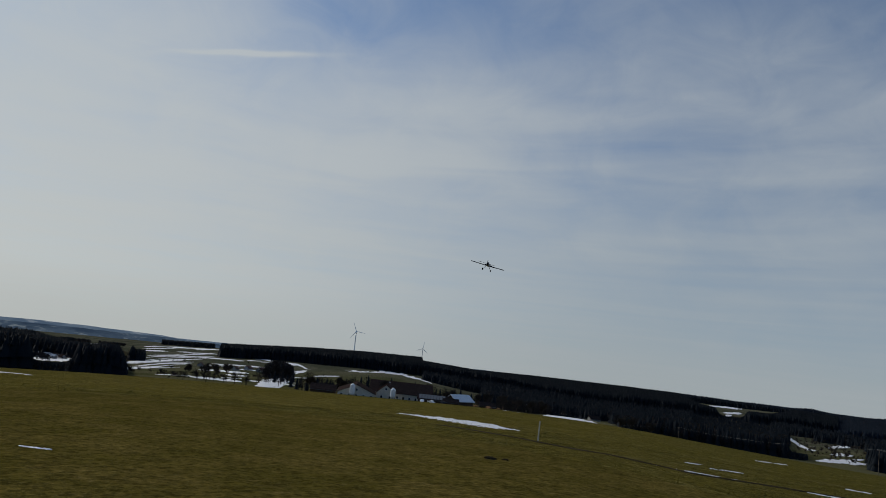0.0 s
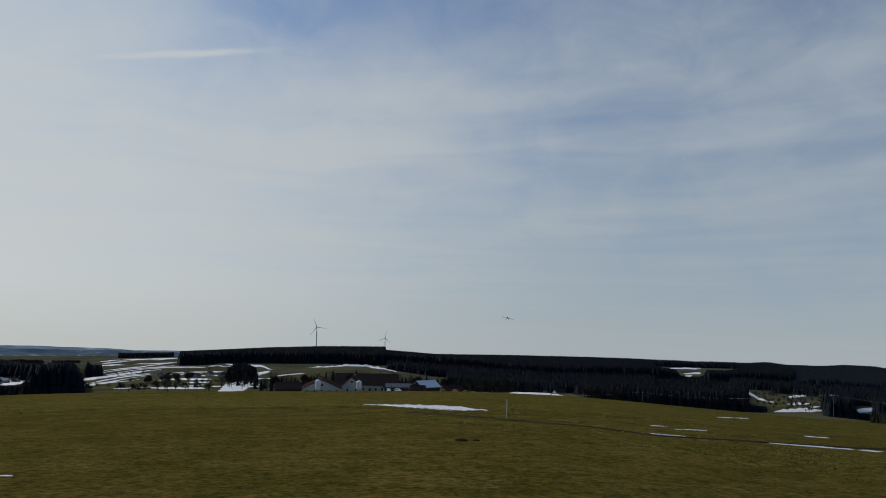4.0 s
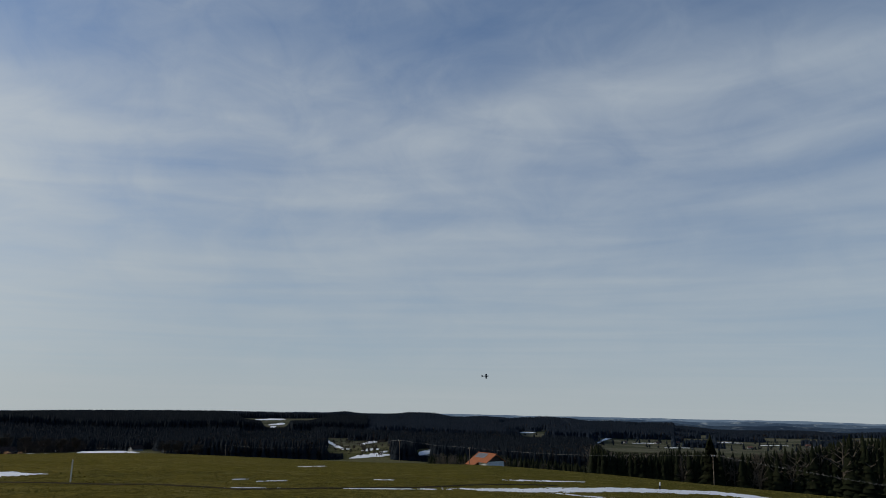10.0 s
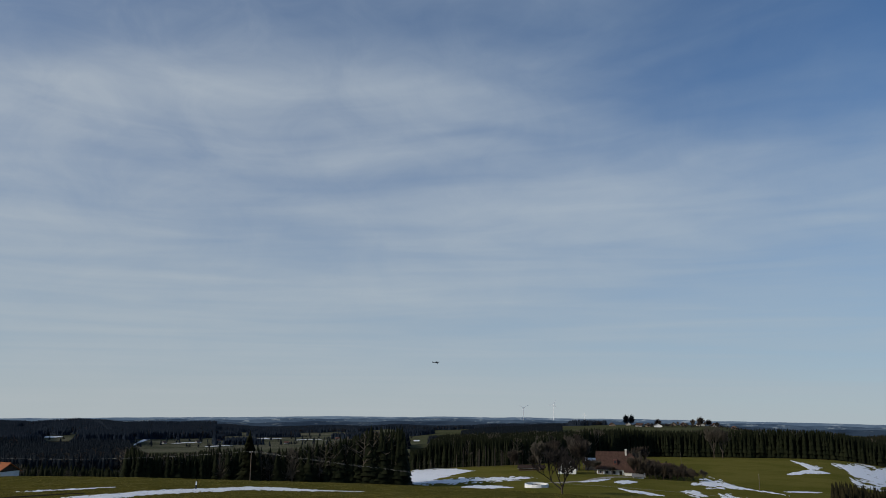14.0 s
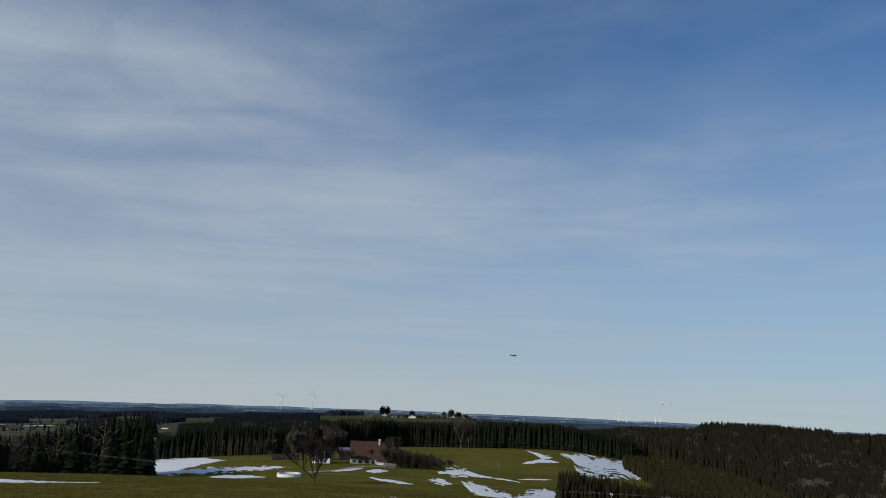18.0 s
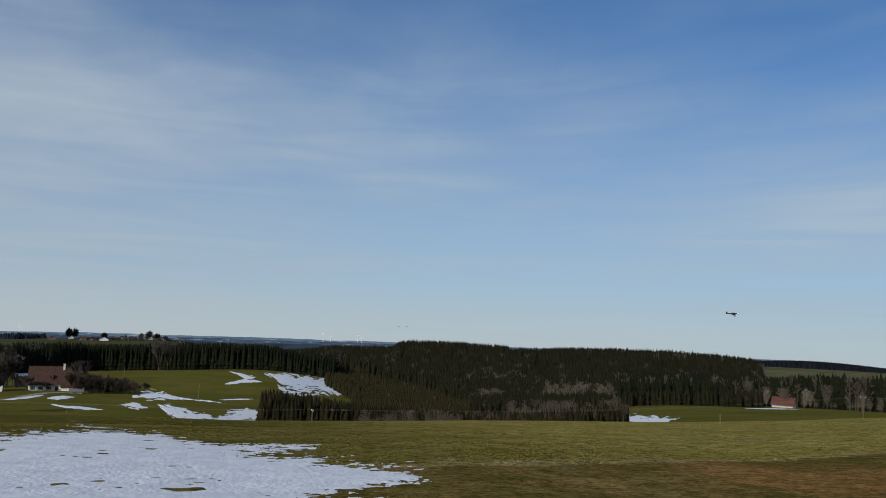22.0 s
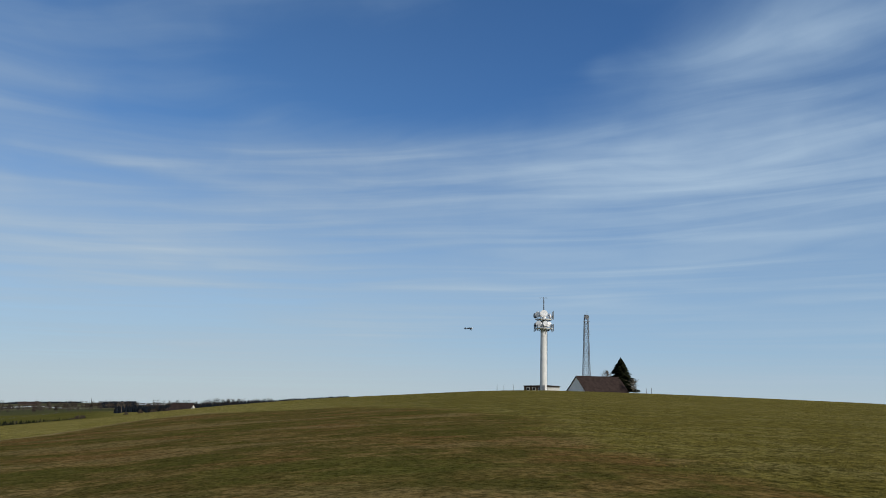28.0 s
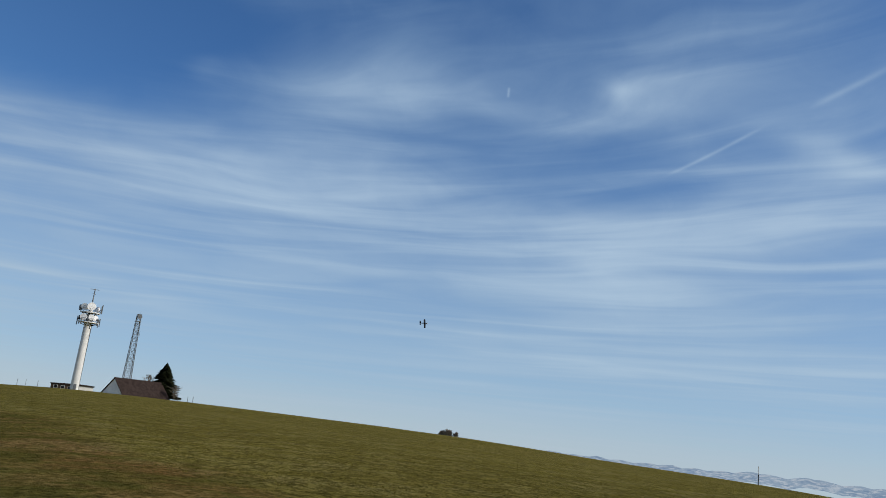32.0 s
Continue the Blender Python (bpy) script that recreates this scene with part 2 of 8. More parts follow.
def ground_material():
    def build(n):
        p = n.n("NewGeometry").outputs["Position"]
        cov = n.n("SeparateColor", {0: n.n("VertexColor", layer_name="cover").outputs[0]})
        wood, dry, snow = cov.outputs[0], cov.outputs[1], cov.outputs[2]
        far = n.n("VertexColor", layer_name="zone").outputs[0]
        zone = n.n("SeparateColor", {0: far})
        big = n.noise(p, 0.035, 5.0, 0.6, 0.4)
        mid = n.noise(p, 0.45, 5.0, 0.65, 0.3)
        tuft = n.noise(n.n("Mapping", {"Vector": p, "Scale": (1, 1, 3)}).outputs[0], 3.2, 6.0, 0.75)
        blade = n.noise(p, 17.0, 3.0, 0.7)
        lush = n.mix(n.ramp(big, 0.3, 0.7), rgb(0.142, 0.116, 0.020), rgb(0.205, 0.158, 0.037))
        lush = n.mix(n.ramp(mid, 0.45, 0.75), lush, rgb(0.235, 0.190, 0.058))
        across = n.n("SeparateXYZ", {0: p})
        pale = n.ramp(n.math("ADD", across.outputs[1], n.math("MULTIPLY", n.math("SUBTRACT", big, 0.5), 30.0)), 4.0, -26.0)
        pale = n.math("MULTIPLY", pale, n.math("MULTIPLY_ADD", n.ramp(across.outputs[0], -16.0, 8.0), 0.65, 0.35))
        lush = n.mix(pale, lush, n.mix(n.ramp(mid, 0.35, 0.7), rgb(0.345, 0.285, 0.062), rgb(0.520, 0.425, 0.140)))
        # Darker, less yellow pasture towards the east and north-east.
        dark_east = n.ramp(n.math("ADD", n.math("SUBTRACT", across.outputs[0], n.math("MULTIPLY", across.outputs[1], 0.35)), n.math("MULTIPLY", n.math("SUBTRACT", big, 0.5), 40.0)), -8.0, 42.0)
        dark_east = n.math("MULTIPLY", dark_east, n.ramp(n.math("ADD", across.outputs[1], n.math("MULTIPLY", across.outputs[0], 0.25)), -14.0, 8.0))
        lush = n.mix(n.math("MULTIPLY", dark_east, 0.85), lush, n.mix(n.ramp(mid, 0.4, 0.7), rgb(0.098, 0.092, 0.018), rgb(0.158, 0.136, 0.036)))
        straw = n.mix(n.ramp(mid, 0.3, 0.7), rgb(0.190, 0.128, 0.036), rgb(0.315, 0.205, 0.066))
        straw = n.mix(n.ramp(n.noise(p, 0.55, 5.0, 0.65, 0.5), 0.44, 0.58), straw, rgb(0.132, 0.112, 0.026))
        straw = n.mix(n.math("MULTIPLY", n.ramp(n.noise(p, 0.17, 5.0, 0.65, 0.5), 0.52, 0.62), 0.75), straw, rgb(0.270, 0.142, 0.048))
        south = n.ramp(n.math("ADD", n.n("SeparateXYZ", {0: p}).outputs[1], n.math("MULTIPLY", n.math("SUBTRACT", big, 0.5), 30.0)), 10.0, -12.0)
        olive = n.mix(n.ramp(mid, 0.35, 0.65), rgb(0.120, 0.096, 0.019), rgb(0.176, 0.132, 0.033))
        straw = n.mix(south, olive, straw)
        blot = n.noise(n.n("Mapping", {"Vector": p, "Rotation": (0, 0, radians(-20)), "Scale": (0.5, 1.3, 1)}).outputs[0], 0.14, 5.0, 0.62, 0.7)
        straw = n.mix(n.math("MULTIPLY", n.math("MULTIPLY", n.ramp(blot, 0.50, 0.64), south), 0.8), straw, rgb(0.135, 0.128, 0.026))
        straw = n.mix(n.math("MULTIPLY", n.math("MULTIPLY", n.ramp(blot, 0.48, 0.36), south), 0.7), straw, rgb(0.350, 0.245, 0.094))
        edge = n.ramp(n.math("ADD", dry, n.math("MULTIPLY", n.math("SUBTRACT", mid, 0.5), 0.35)), 0.35, 0.65)
        worn = n.vec("LENGTH", n.vec("MULTIPLY", n.vec("SUBTRACT", p, (9.4, -13.2, 0)).outputs[0], (0.16, 0.36, 0)).outputs[0]).outputs["Value"]
        worn = n.ramp(n.math("ADD", worn, n.math("MULTIPLY", n.math("SUBTRACT", n.noise(p, 0.8, 5.0, 0.7, 0.4), 0.5), 1.6)), 1.0, 0.55)
        straw = n.mix(n.math("MULTIPLY", worn, 0.8), straw, rgb(0.400, 0.205, 0.070))
        grass = n.mix(edge, lush, straw)
        fringe = n.math("MULTIPLY", n.ramp(dry, 0.02, 0.35), n.ramp(dry, 0.90, 0.45))
        grass = n.mix(n.math("MULTIPLY", n.math("MULTIPLY", fringe, n.math("MULTIPLY", south, n.ramp(across.outputs[0], 3.0, 9.0))), n.ramp(n.noise(p, 0.9, 5.0, 0.7), 0.36, 0.56)), grass, rgb(0.400, 0.310, 0.140))
        meadow = n.mix(n.ramp(big, 0.35, 0.65), rgb(0.096, 0.093, 0.018), rgb(0.134, 0.118, 0.028))
        strand = n.ramp(n.noise(p, 1.7, 6.0, 0.78, 0.6), 0.54, 0.68)
        fine = n.ramp(n.noise(p, 5.5, 5.0, 0.8, 0.4), 0.55, 0.70)
        grass = n.mix(n.math("MULTIPLY", n.math("MULTIPLY_ADD", strand, 0.6, n.math("MULTIPLY", fine, 0.4)), n.math("MULTIPLY_ADD", edge, -0.30, 0.70)), grass, n.mix(edge, rgb(0.370, 0.310, 0.105), rgb(0.330, 0.235, 0.095)))
        # Near-black gaps: the shade between grass strands is put into the colour.
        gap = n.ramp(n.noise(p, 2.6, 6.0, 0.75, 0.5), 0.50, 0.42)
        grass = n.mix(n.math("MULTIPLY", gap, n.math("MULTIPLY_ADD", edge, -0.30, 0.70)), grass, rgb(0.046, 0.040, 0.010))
        grass = n.mix(zone.outputs[0], grass, meadow)
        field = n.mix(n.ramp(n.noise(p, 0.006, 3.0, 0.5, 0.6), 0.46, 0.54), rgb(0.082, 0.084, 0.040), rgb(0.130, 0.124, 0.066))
        # Greyer with distance: haze over the far fields is put into the colour.
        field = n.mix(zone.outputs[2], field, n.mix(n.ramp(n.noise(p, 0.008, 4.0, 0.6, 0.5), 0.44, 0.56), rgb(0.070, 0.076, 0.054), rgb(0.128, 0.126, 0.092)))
        knoll = n.ramp(n.vec("DOT_PRODUCT", n.vec("NORMALIZE", p).outputs[0], tuple(heading(84, 0))).outputs["Value"], 0.955, 0.985)
        field = n.mix(n.math("MULTIPLY", knoll, 0.75), field, n.mix(n.ramp(mid, 0.4, 0.6), rgb(0.040, 0.048, 0.026), rgb(0.062, 0.066, 0.036)))
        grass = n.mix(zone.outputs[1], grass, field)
        # Hollows between clumps and humps get their shade from colour too.
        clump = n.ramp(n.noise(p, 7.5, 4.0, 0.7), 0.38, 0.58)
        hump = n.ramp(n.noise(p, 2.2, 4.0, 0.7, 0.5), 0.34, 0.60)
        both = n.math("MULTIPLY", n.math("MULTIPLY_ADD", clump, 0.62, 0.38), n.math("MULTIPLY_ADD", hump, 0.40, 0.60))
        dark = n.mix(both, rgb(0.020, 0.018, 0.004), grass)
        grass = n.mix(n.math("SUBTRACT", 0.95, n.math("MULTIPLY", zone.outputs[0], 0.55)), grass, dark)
        grass = n.mix(n.math("MULTIPLY", n.ramp(blade, 0.5, 0.8), 0.3), grass, rgb(0.30, 0.26, 0.10))
        floor = n.mix(n.ramp(mid, 0.3, 0.7), rgb(0.030, 0.027, 0.016), rgb(0.055, 0.048, 0.028))
        c = n.mix(wood, grass, floor)
        streak = n.noise(n.n("Mapping", {"Vector": p, "Rotation": (0, 0, radians(25)), "Scale": (0.55, 0.8, 1)}).outputs[0], 0.020, 7.0, 0.68, 0.8)
        cold = n.ramp(n.math("ADD", snow, n.math("MULTIPLY", n.math("SUBTRACT", streak, 0.5), 1.3)), 0.52, 0.60)
        c = n.mix(cold, c, rgb(0.62, 0.66, 0.73))
        relief = n.math("ADD", n.math("MULTIPLY", tuft, 0.7), n.math("MULTIPLY", blade, 0.3))
        return c, 0.9, 0.0, (relief, 0.9, 0.16)
    return material("pasture", build, 0.0)


def foliage(name, a, b, c=None):
    def build(n):
        p = n.n("NewGeometry")
        r = p.outputs["Random Per Island"]
        f = n.noise(p.outputs["Position"], 0.05, 3.0)
        g = n.noise(p.outputs["Position"], 1.3, 4.0, 0.7)
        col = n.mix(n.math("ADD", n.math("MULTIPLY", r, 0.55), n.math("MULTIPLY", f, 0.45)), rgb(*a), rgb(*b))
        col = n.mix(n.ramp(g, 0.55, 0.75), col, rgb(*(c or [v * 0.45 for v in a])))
        return col, 0.85, 0.0, (g, 0.6, 0.25)
    return material(name, build, 0.03)


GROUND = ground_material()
# Needles kept near black: self-shadow inside the crowns is put into the colour.
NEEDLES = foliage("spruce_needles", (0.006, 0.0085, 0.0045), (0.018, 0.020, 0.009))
# Bluer copies for far woods: the air's haze is put into the colour.
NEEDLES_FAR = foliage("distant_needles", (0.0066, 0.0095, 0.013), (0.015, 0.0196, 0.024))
NEEDLES_BLUE = foliage("hazed_needles", (0.010, 0.015, 0.022), (0.022, 0.030, 0.042))
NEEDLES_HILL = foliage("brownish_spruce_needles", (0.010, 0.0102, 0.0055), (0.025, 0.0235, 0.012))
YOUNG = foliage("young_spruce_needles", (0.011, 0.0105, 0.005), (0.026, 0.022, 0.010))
OLIVE = foliage("olive_spruce_needles", (0.018, 0.0165, 0.007), (0.036, 0.031, 0.013))
TWIGS = foliage("bare_twigs", (0.135, 0.116, 0.093), (0.245, 0.210, 0.168), (0.10, 0.083, 0.066))
CLUMP = foliage("dull_bare_twigs", (0.070, 0.060, 0.045), (0.150, 0.126, 0.094), (0.05, 0.042, 0.032))
TWIGS_MID = foliage("grey_bare_twigs", (0.062, 0.053, 0.042), (0.112, 0.095, 0.075), (0.04, 0.034, 0.027))
TWIGS_DARK = foliage("dark_bare_twigs", (0.034, 0.028, 0.022), (0.070, 0.056, 0.044))
TWIGS_FAR = foliage("far_bare_twigs", (0.017, 0.015, 0.014), (0.040, 0.034, 0.030))
BROWN_TWIGS = foliage("brown_bare_twigs", (0.050, 0.038, 0.026), (0.105, 0.080, 0.055))
HEDGE = foliage("hedge_twigs", (0.060, 0.046, 0.034), (0.100, 0.078, 0.056))
BARK = plain("bark", (0.060, 0.045, 0.032), (0.135, 0.105, 0.080), 2.0, 0.9, bump=0.05)
SNOW = plain("old_snow", (0.62, 0.64, 0.67), (0.82, 0.82, 0.84), 1.6, 0.6, bump=0.11, fine=6.0, space="World")
WHITEWASH = plain("white_render", (0.70, 0.69, 0.66), (0.82, 0.81, 0.78), 0.8, 0.8, bump=0.004)
CREAM = plain("cream_render", (0.50, 0.47, 0.40), (0.62, 0.58, 0.50), 0.8, 0.85, bump=0.004)
CONCRETE = plain("pale_concrete", (0.58, 0.58, 0.56), (0.72, 0.72, 0.70), 0.35, 0.75, bump=0.006)
WOOD = plain("weathered_boards", (0.120, 0.092, 0.066), (0.210, 0.165, 0.120), 1.2, 0.85, bump=0.01)
DARKWOOD = plain("dark_boards", (0.045, 0.032, 0.024), (0.090, 0.064, 0.046), 1.2, 0.85, bump=0.01)
TILE_DULL = plain("dull_red_tiles", (0.085, 0.038, 0.030), (0.135, 0.058, 0.043), 1.2, 0.85, bump=0.03)
TILE_RED = plain("orange_roof_tiles", (0.24, 0.082, 0.036), (0.34, 0.118, 0.050), 1.5, 0.8, bump=0.03)
TILE_BROWN = plain("old_brown_tiles", (0.085, 0.048, 0.038), (0.150, 0.080, 0.060), 1.0, 0.85, bump=0.03)
TILE_OLD = plain("old_dark_tiles", (0.046, 0.028, 0.022), (0.088, 0.052, 0.040), 1.0, 0.9, bump=0.03)
TILE_DARK = plain("dark_roof_sheets", (0.026, 0.019, 0.017), (0.056, 0.040, 0.035), 0.9, 0.9, bump=0.02)
TILE_GREY = plain("grey_roof_sheets", (0.120, 0.120, 0.118), (0.200, 0.196, 0.190), 0.9, 0.9, bump=0.02)
GLASS = plain("window_glass", (0.015, 0.018, 0.022), (0.035, 0.040, 0.048), 0.5, 0.12, bump=0)
WIRE = plain("pale_aluminium_wire", (0.13, 0.13, 0.12), (0.19, 0.19, 0.18), 1.0, 0.6, bump=0)
STEEL = plain("galvanised_steel", (0.22, 0.24, 0.26), (0.34, 0.36, 0.38), 1.5, 0.45, 0.7, bump=0.002)
# White render greyed: wall shade is put into the colour, far fronts muted.
GREYWASH = plain("grey_render", (0.25, 0.245, 0.23), (0.36, 0.35, 0.33), 0.6, 0.85, bump=0.004)
GREYPAINT = plain("grey_paint", (0.085, 0.095, 0.105), (0.15, 0.16, 0.17), 2.0, 0.5, bump=0.001)
WHITEPAINT = plain("white_paint", (0.74, 0.75, 0.76), (0.84, 0.84, 0.84), 0.5, 0.4, bump=0.001)
DARKPAINT = plain("charcoal_paint", (0.014, 0.016, 0.020), (0.032, 0.036, 0.042), 3.0, 0.7, bump=0.001)
RUBBER = plain("rubber", (0.012, 0.012, 0.012), (0.025, 0.025, 0.025), 6.0, 0.9, bump=0.001)
GRAVEL = plain("gravel_track", (0.22, 0.20, 0.17), (0.34, 0.31, 0.27), 1.5, 0.95, bump=0.05, space="World")
LOGS = plain("felled_logs", (0.110, 0.062, 0.034), (0.200, 0.125, 0.072), 2.0, 0.9, bump=0.03)
SOIL = plain("bare_soil", (0.030, 0.024, 0.014), (0.065, 0.052, 0.030), 1.1, 0.95, bump=0.05, space="World")
BIRD = plain("dark_feathers", (0.02, 0.018, 0.016), (0.05, 0.045, 0.04), 4.0, 0.8, bump=0)

# ---- the lie of the land ----
RINGS = (160, 250, 350, 450, 600, 800, 1100, 1500, 2000, 2800, 3600, 4950)
STATIONS = []


def station(az, crest, crest_r, *levels):
    """Along one bearing: the elevation and distance of the near field's brow, and the elevation of the land at each of RINGS."""
    STATIONS.append((az, crest, crest_r, *levels))


station(-60, -4.2, 150, -4.8, -4.8, -4.8, -4.8, -4.6, -4.4, -4.0, -3.6, -3.0, -2.5, -2.5, -2.5)
station(-25, -5.05, 150, -5.6, -5.5, -5.3, -5.1, -4.9, -4.5, -4.1, -3.6, -3.0, -2.5, -2.5, -2.5)
station(-14, -4.95, 150, -5.4, -5.3, -5.2, -5.1, -4.8, -4.4, -3.9, -3.3, -2.9, -2.55, -2.5, -2.5)
station(-8, -4.93, 150, -5.4, -5.3, -5.2, -5.0, -4.6, -4.2, -3.7, -3.2, -2.7, -2.5, -2.5, -2.5)
station(-2, -4.92, 150, -5.4, -5.3, -5.1, -4.9, -4.3, -3.9, -3.5, -3.0, -2.35, -2.4, -2.3, -2.1)
station(5, -4.85, 150, -5.4, -5.2, -4.98, -4.75, -4.3, -3.75, -3.1, -3.0, -2.15, -2.3, -2.3, -2.1)
station(12, -4.76, 150, -5.4, -5.2, -4.88, -4.78, -4.7, -4.5, -3.9, -3.2, -2.6, -2.5, -2.3, -2.1)
station(20, -4.85, 145, -5.4, -5.3, -5.2, -5.08, -4.75, -4.8, -4.4, -3.6, -2.8, -2.5, -2.3, -2.1)
station(30, -5.30, 135, -6.0, -6.0, -5.9, -5.8, -5.3, -4.9, -4.3, -3.5, -2.8, -2.55, -2.85, -2.7)
station(37, -5.55, 125, -6.0, -6.0, -6.0, -5.8, -5.2, -4.6, -4.2, -3.7, -3.1, -2.58, -2.85, -2.7)
station(45, -5.65, 115, -6.0, -6.0, -5.95, -6.0, -5.6, -5.0, -4.4, -3.8, -3.2, -2.68, -2.85, -2.7)
station(53, -5.98, 105, -6.4, -6.5, -6.5, -6.3, -5.6, -4.9, -4.3, -3.95, -3.45, -2.88, -2.85, -2.7)
station(62, -6.42, 95, -6.8, -6.9, -6.8, -6.4, -5.6, -4.8, -4.3, -4.05, -3.6, -3.08, -2.85, -2.7)
station(70, -6.72, 88, -7.2, -6.95, -6.6, -5.9, -5.2, -4.7, -4.3, -3.9, -3.4, -2.98, -2.85, -2.7)
station(76, -6.90, 84, -7.4, -7.0, -6.1, -5.5, -5.0, -4.6, -4.1, -3.4, -2.95, -2.83, -2.85, -2.7)
station(84, -7.20, 80, -7.7, -6.85, -5.75, -5.15, -4.5, -4.2, -3.6, -2.45, -2.7, -2.68, -2.85, -2.7)
station(92, -7.55, 78, -8.0, -6.9, -5.9, -5.0, -4.35, -4.3, -3.4, -2.25, -2.9, -2.78, -2.85, -2.7)
station(100, -7.80, 76, -8.4, -7.2, -5.9, -5.0, -4.2, -4.1, -3.8, -3.0, -2.7, -2.68, -2.85, -2.7)
station(107, -7.72, 76, -8.5, -8.0, -7.0, -6.0, -4.9, -3.7, -3.1, -3.2, -3.0, -2.7, -2.85, -2.7)
station(115, -7.40, 78, -8.4, -8.0, -7.1, -6.2, -5.1, -3.9, -2.95, -3.2, -3.0, -2.7, -2.85, -2.7)
station(123, -7.05, 85, -8.0, -7.6, -6.6, -5.9, -4.9, -3.8, -2.8, -3.1, -3.0, -2.7, -2.85, -2.7)
station(130, -6.65, 95, -6.9, -6.45, -5.75, -5.3, -4.6, -3.7, -2.75, -2.9, -2.7, -2.6, -2.85, -2.7)
station(137, -6.0, 115, -6.1, -5.75, -5.35, -5.1, -4.7, -4.2, -3.4, -2.65, -2.45, -2.5, -2.4, -2.05)
station(144, -5.15, 125, -5.5, -5.3, -5.05, -4.9, -4.6, -4.1, -3.3, -2.6, -2.42, -2.4, -2.6, -2.75)
station(152, -4.65, 135, -5.1, -4.9, -4.85, -4.75, -4.3, -3.7, -3.1, -2.5, -2.5, -2.4, -2.6, -2.75)
station(160, -3.95, 160, -4.6, -4.5, -4.6, -4.5, -4.0, -3.5, -3.0, -2.5, -2.45, -2.5, -2.6, -2.75)
station(168, -3.20, 200, -4.0, -3.7, -3.6, -3.6, -3.4, -3.1, -2.75, -2.45, -2.32, -2.4, -2.6, -2.75)
station(176, -2.35, 220, -3.0, -3.0, -2.9, -2.9, -2.9, -2.7, -2.55, -2.35, -2.30, -2.5, -2.6, -2.75)
station(186, -1.50, 250, -2.0, -2.0, -1.9, -2.0, -2.1, -2.2, -2.3, -2.4, -2.4, -2.4, -2.6, -2.75)
station(200, -0.76, 300, -1.2, -1.2, -1.2, -1.2, -1.8, -2.0, -2.1, -2.2, -2.3, -2.4, -2.6, -2.75)
station(212, -0.86, 300, -1.3, -1.3, -1.3, -1.3, -1.9, -2.1, -2.2, -2.3, -2.4, -2.4, -2.6, -2.75)
station(225, -1.10, 280, -1.5, -1.5, -1.5, -1.6, -2.0, -2.2, -2.3, -2.4, -2.4, -2.4, -2.6, -2.75)
station(237, -1.58, 240, -2.0, -2.0, -2.0, -2.1, -2.3, -2.4, -2.4, -2.4, -2.4, -2.4, -2.6, -2.75)
station(248, -1.96, 200, -2.4, -2.4, -2.4, -2.5, -2.5, -2.5, -2.5, -2.5, -2.5, -2.5, -2.6, -2.75)
station(262, -2.7, 165, -3.2, -3.1, -3.0, -3.0, -3.0, -2.9, -2.8, -2.7, -2.6, -2.5, -2.6, -2.75)
station(300, -4.2, 150, -4.8, -4.8, -4.8, -4.8, -4.6, -4.4, -4.0, -3.6, -3.0, -2.5, -2.2, -2.05)


def hashed(ix, iy, seed):
    v = np.sin(ix * 127.1 + iy * 311.7 + seed * 74.7) * 43758.5453
    return v - np.floor(v)


def rough2(x, y, scale, octaves=3, seed=0):
    """Smooth random relief about zero, of the given feature size in metres."""
    total, amp, norm = 0.0, 1.0, 0.0
    for o in range(octaves):
        u, v = x / scale, y / scale
        i, j = np.floor(u), np.floor(v)
        f, g = u - i, v - j
        f, g = f * f * (3 - 2 * f), g * g * (3 - 2 * g)
        s = seed + o * 13
        a = hashed(i, j, s) * (1 - f) + hashed(i + 1, j, s) * f
        b = hashed(i, j + 1, s) * (1 - f) + hashed(i + 1, j + 1, s) * f
        total = total + amp * (a * (1 - g) + b * g - 0.5)
        norm, amp, scale = norm + amp, amp * 0.5, scale * 0.5
    return total / norm


def glide(xs, ys, q):
    """Monotone cubic interpolation."""
    h, d = np.diff(xs), np.diff(ys) / np.diff(xs)
    m = np.zeros(len(xs))
    same = d[:-1] * d[1:] > 0
    m[1:-1][same] = 2 * d[:-1][same] * d[1:][same] / (d[:-1][same] + d[1:][same])
    m[0], m[-1] = d[0], d[-1]
    i = np.clip(np.searchsorted(xs, q) - 1, 0, len(xs) - 2)
    s = (q - xs[i]) / h[i]
    return (ys[i] * (1 + 2 * s) * (1 - s) ** 2 + m[i] * h[i] * s * (1 - s) ** 2
            + ys[i + 1] * s * s * (3 - 2 * s) - m[i + 1] * h[i] * s * s * (1 - s))


AZ = np.concatenate([np.arange(-60, -28, 2.0), np.arange(-28, 266, 0.5), np.arange(266, 300.5, 2.0)])
RR = np.concatenate([[0.02, 0.5], 1.0 * 1.030 ** np.arange(0, 300)])
RR = np.append(RR[RR < 4900], 4950)


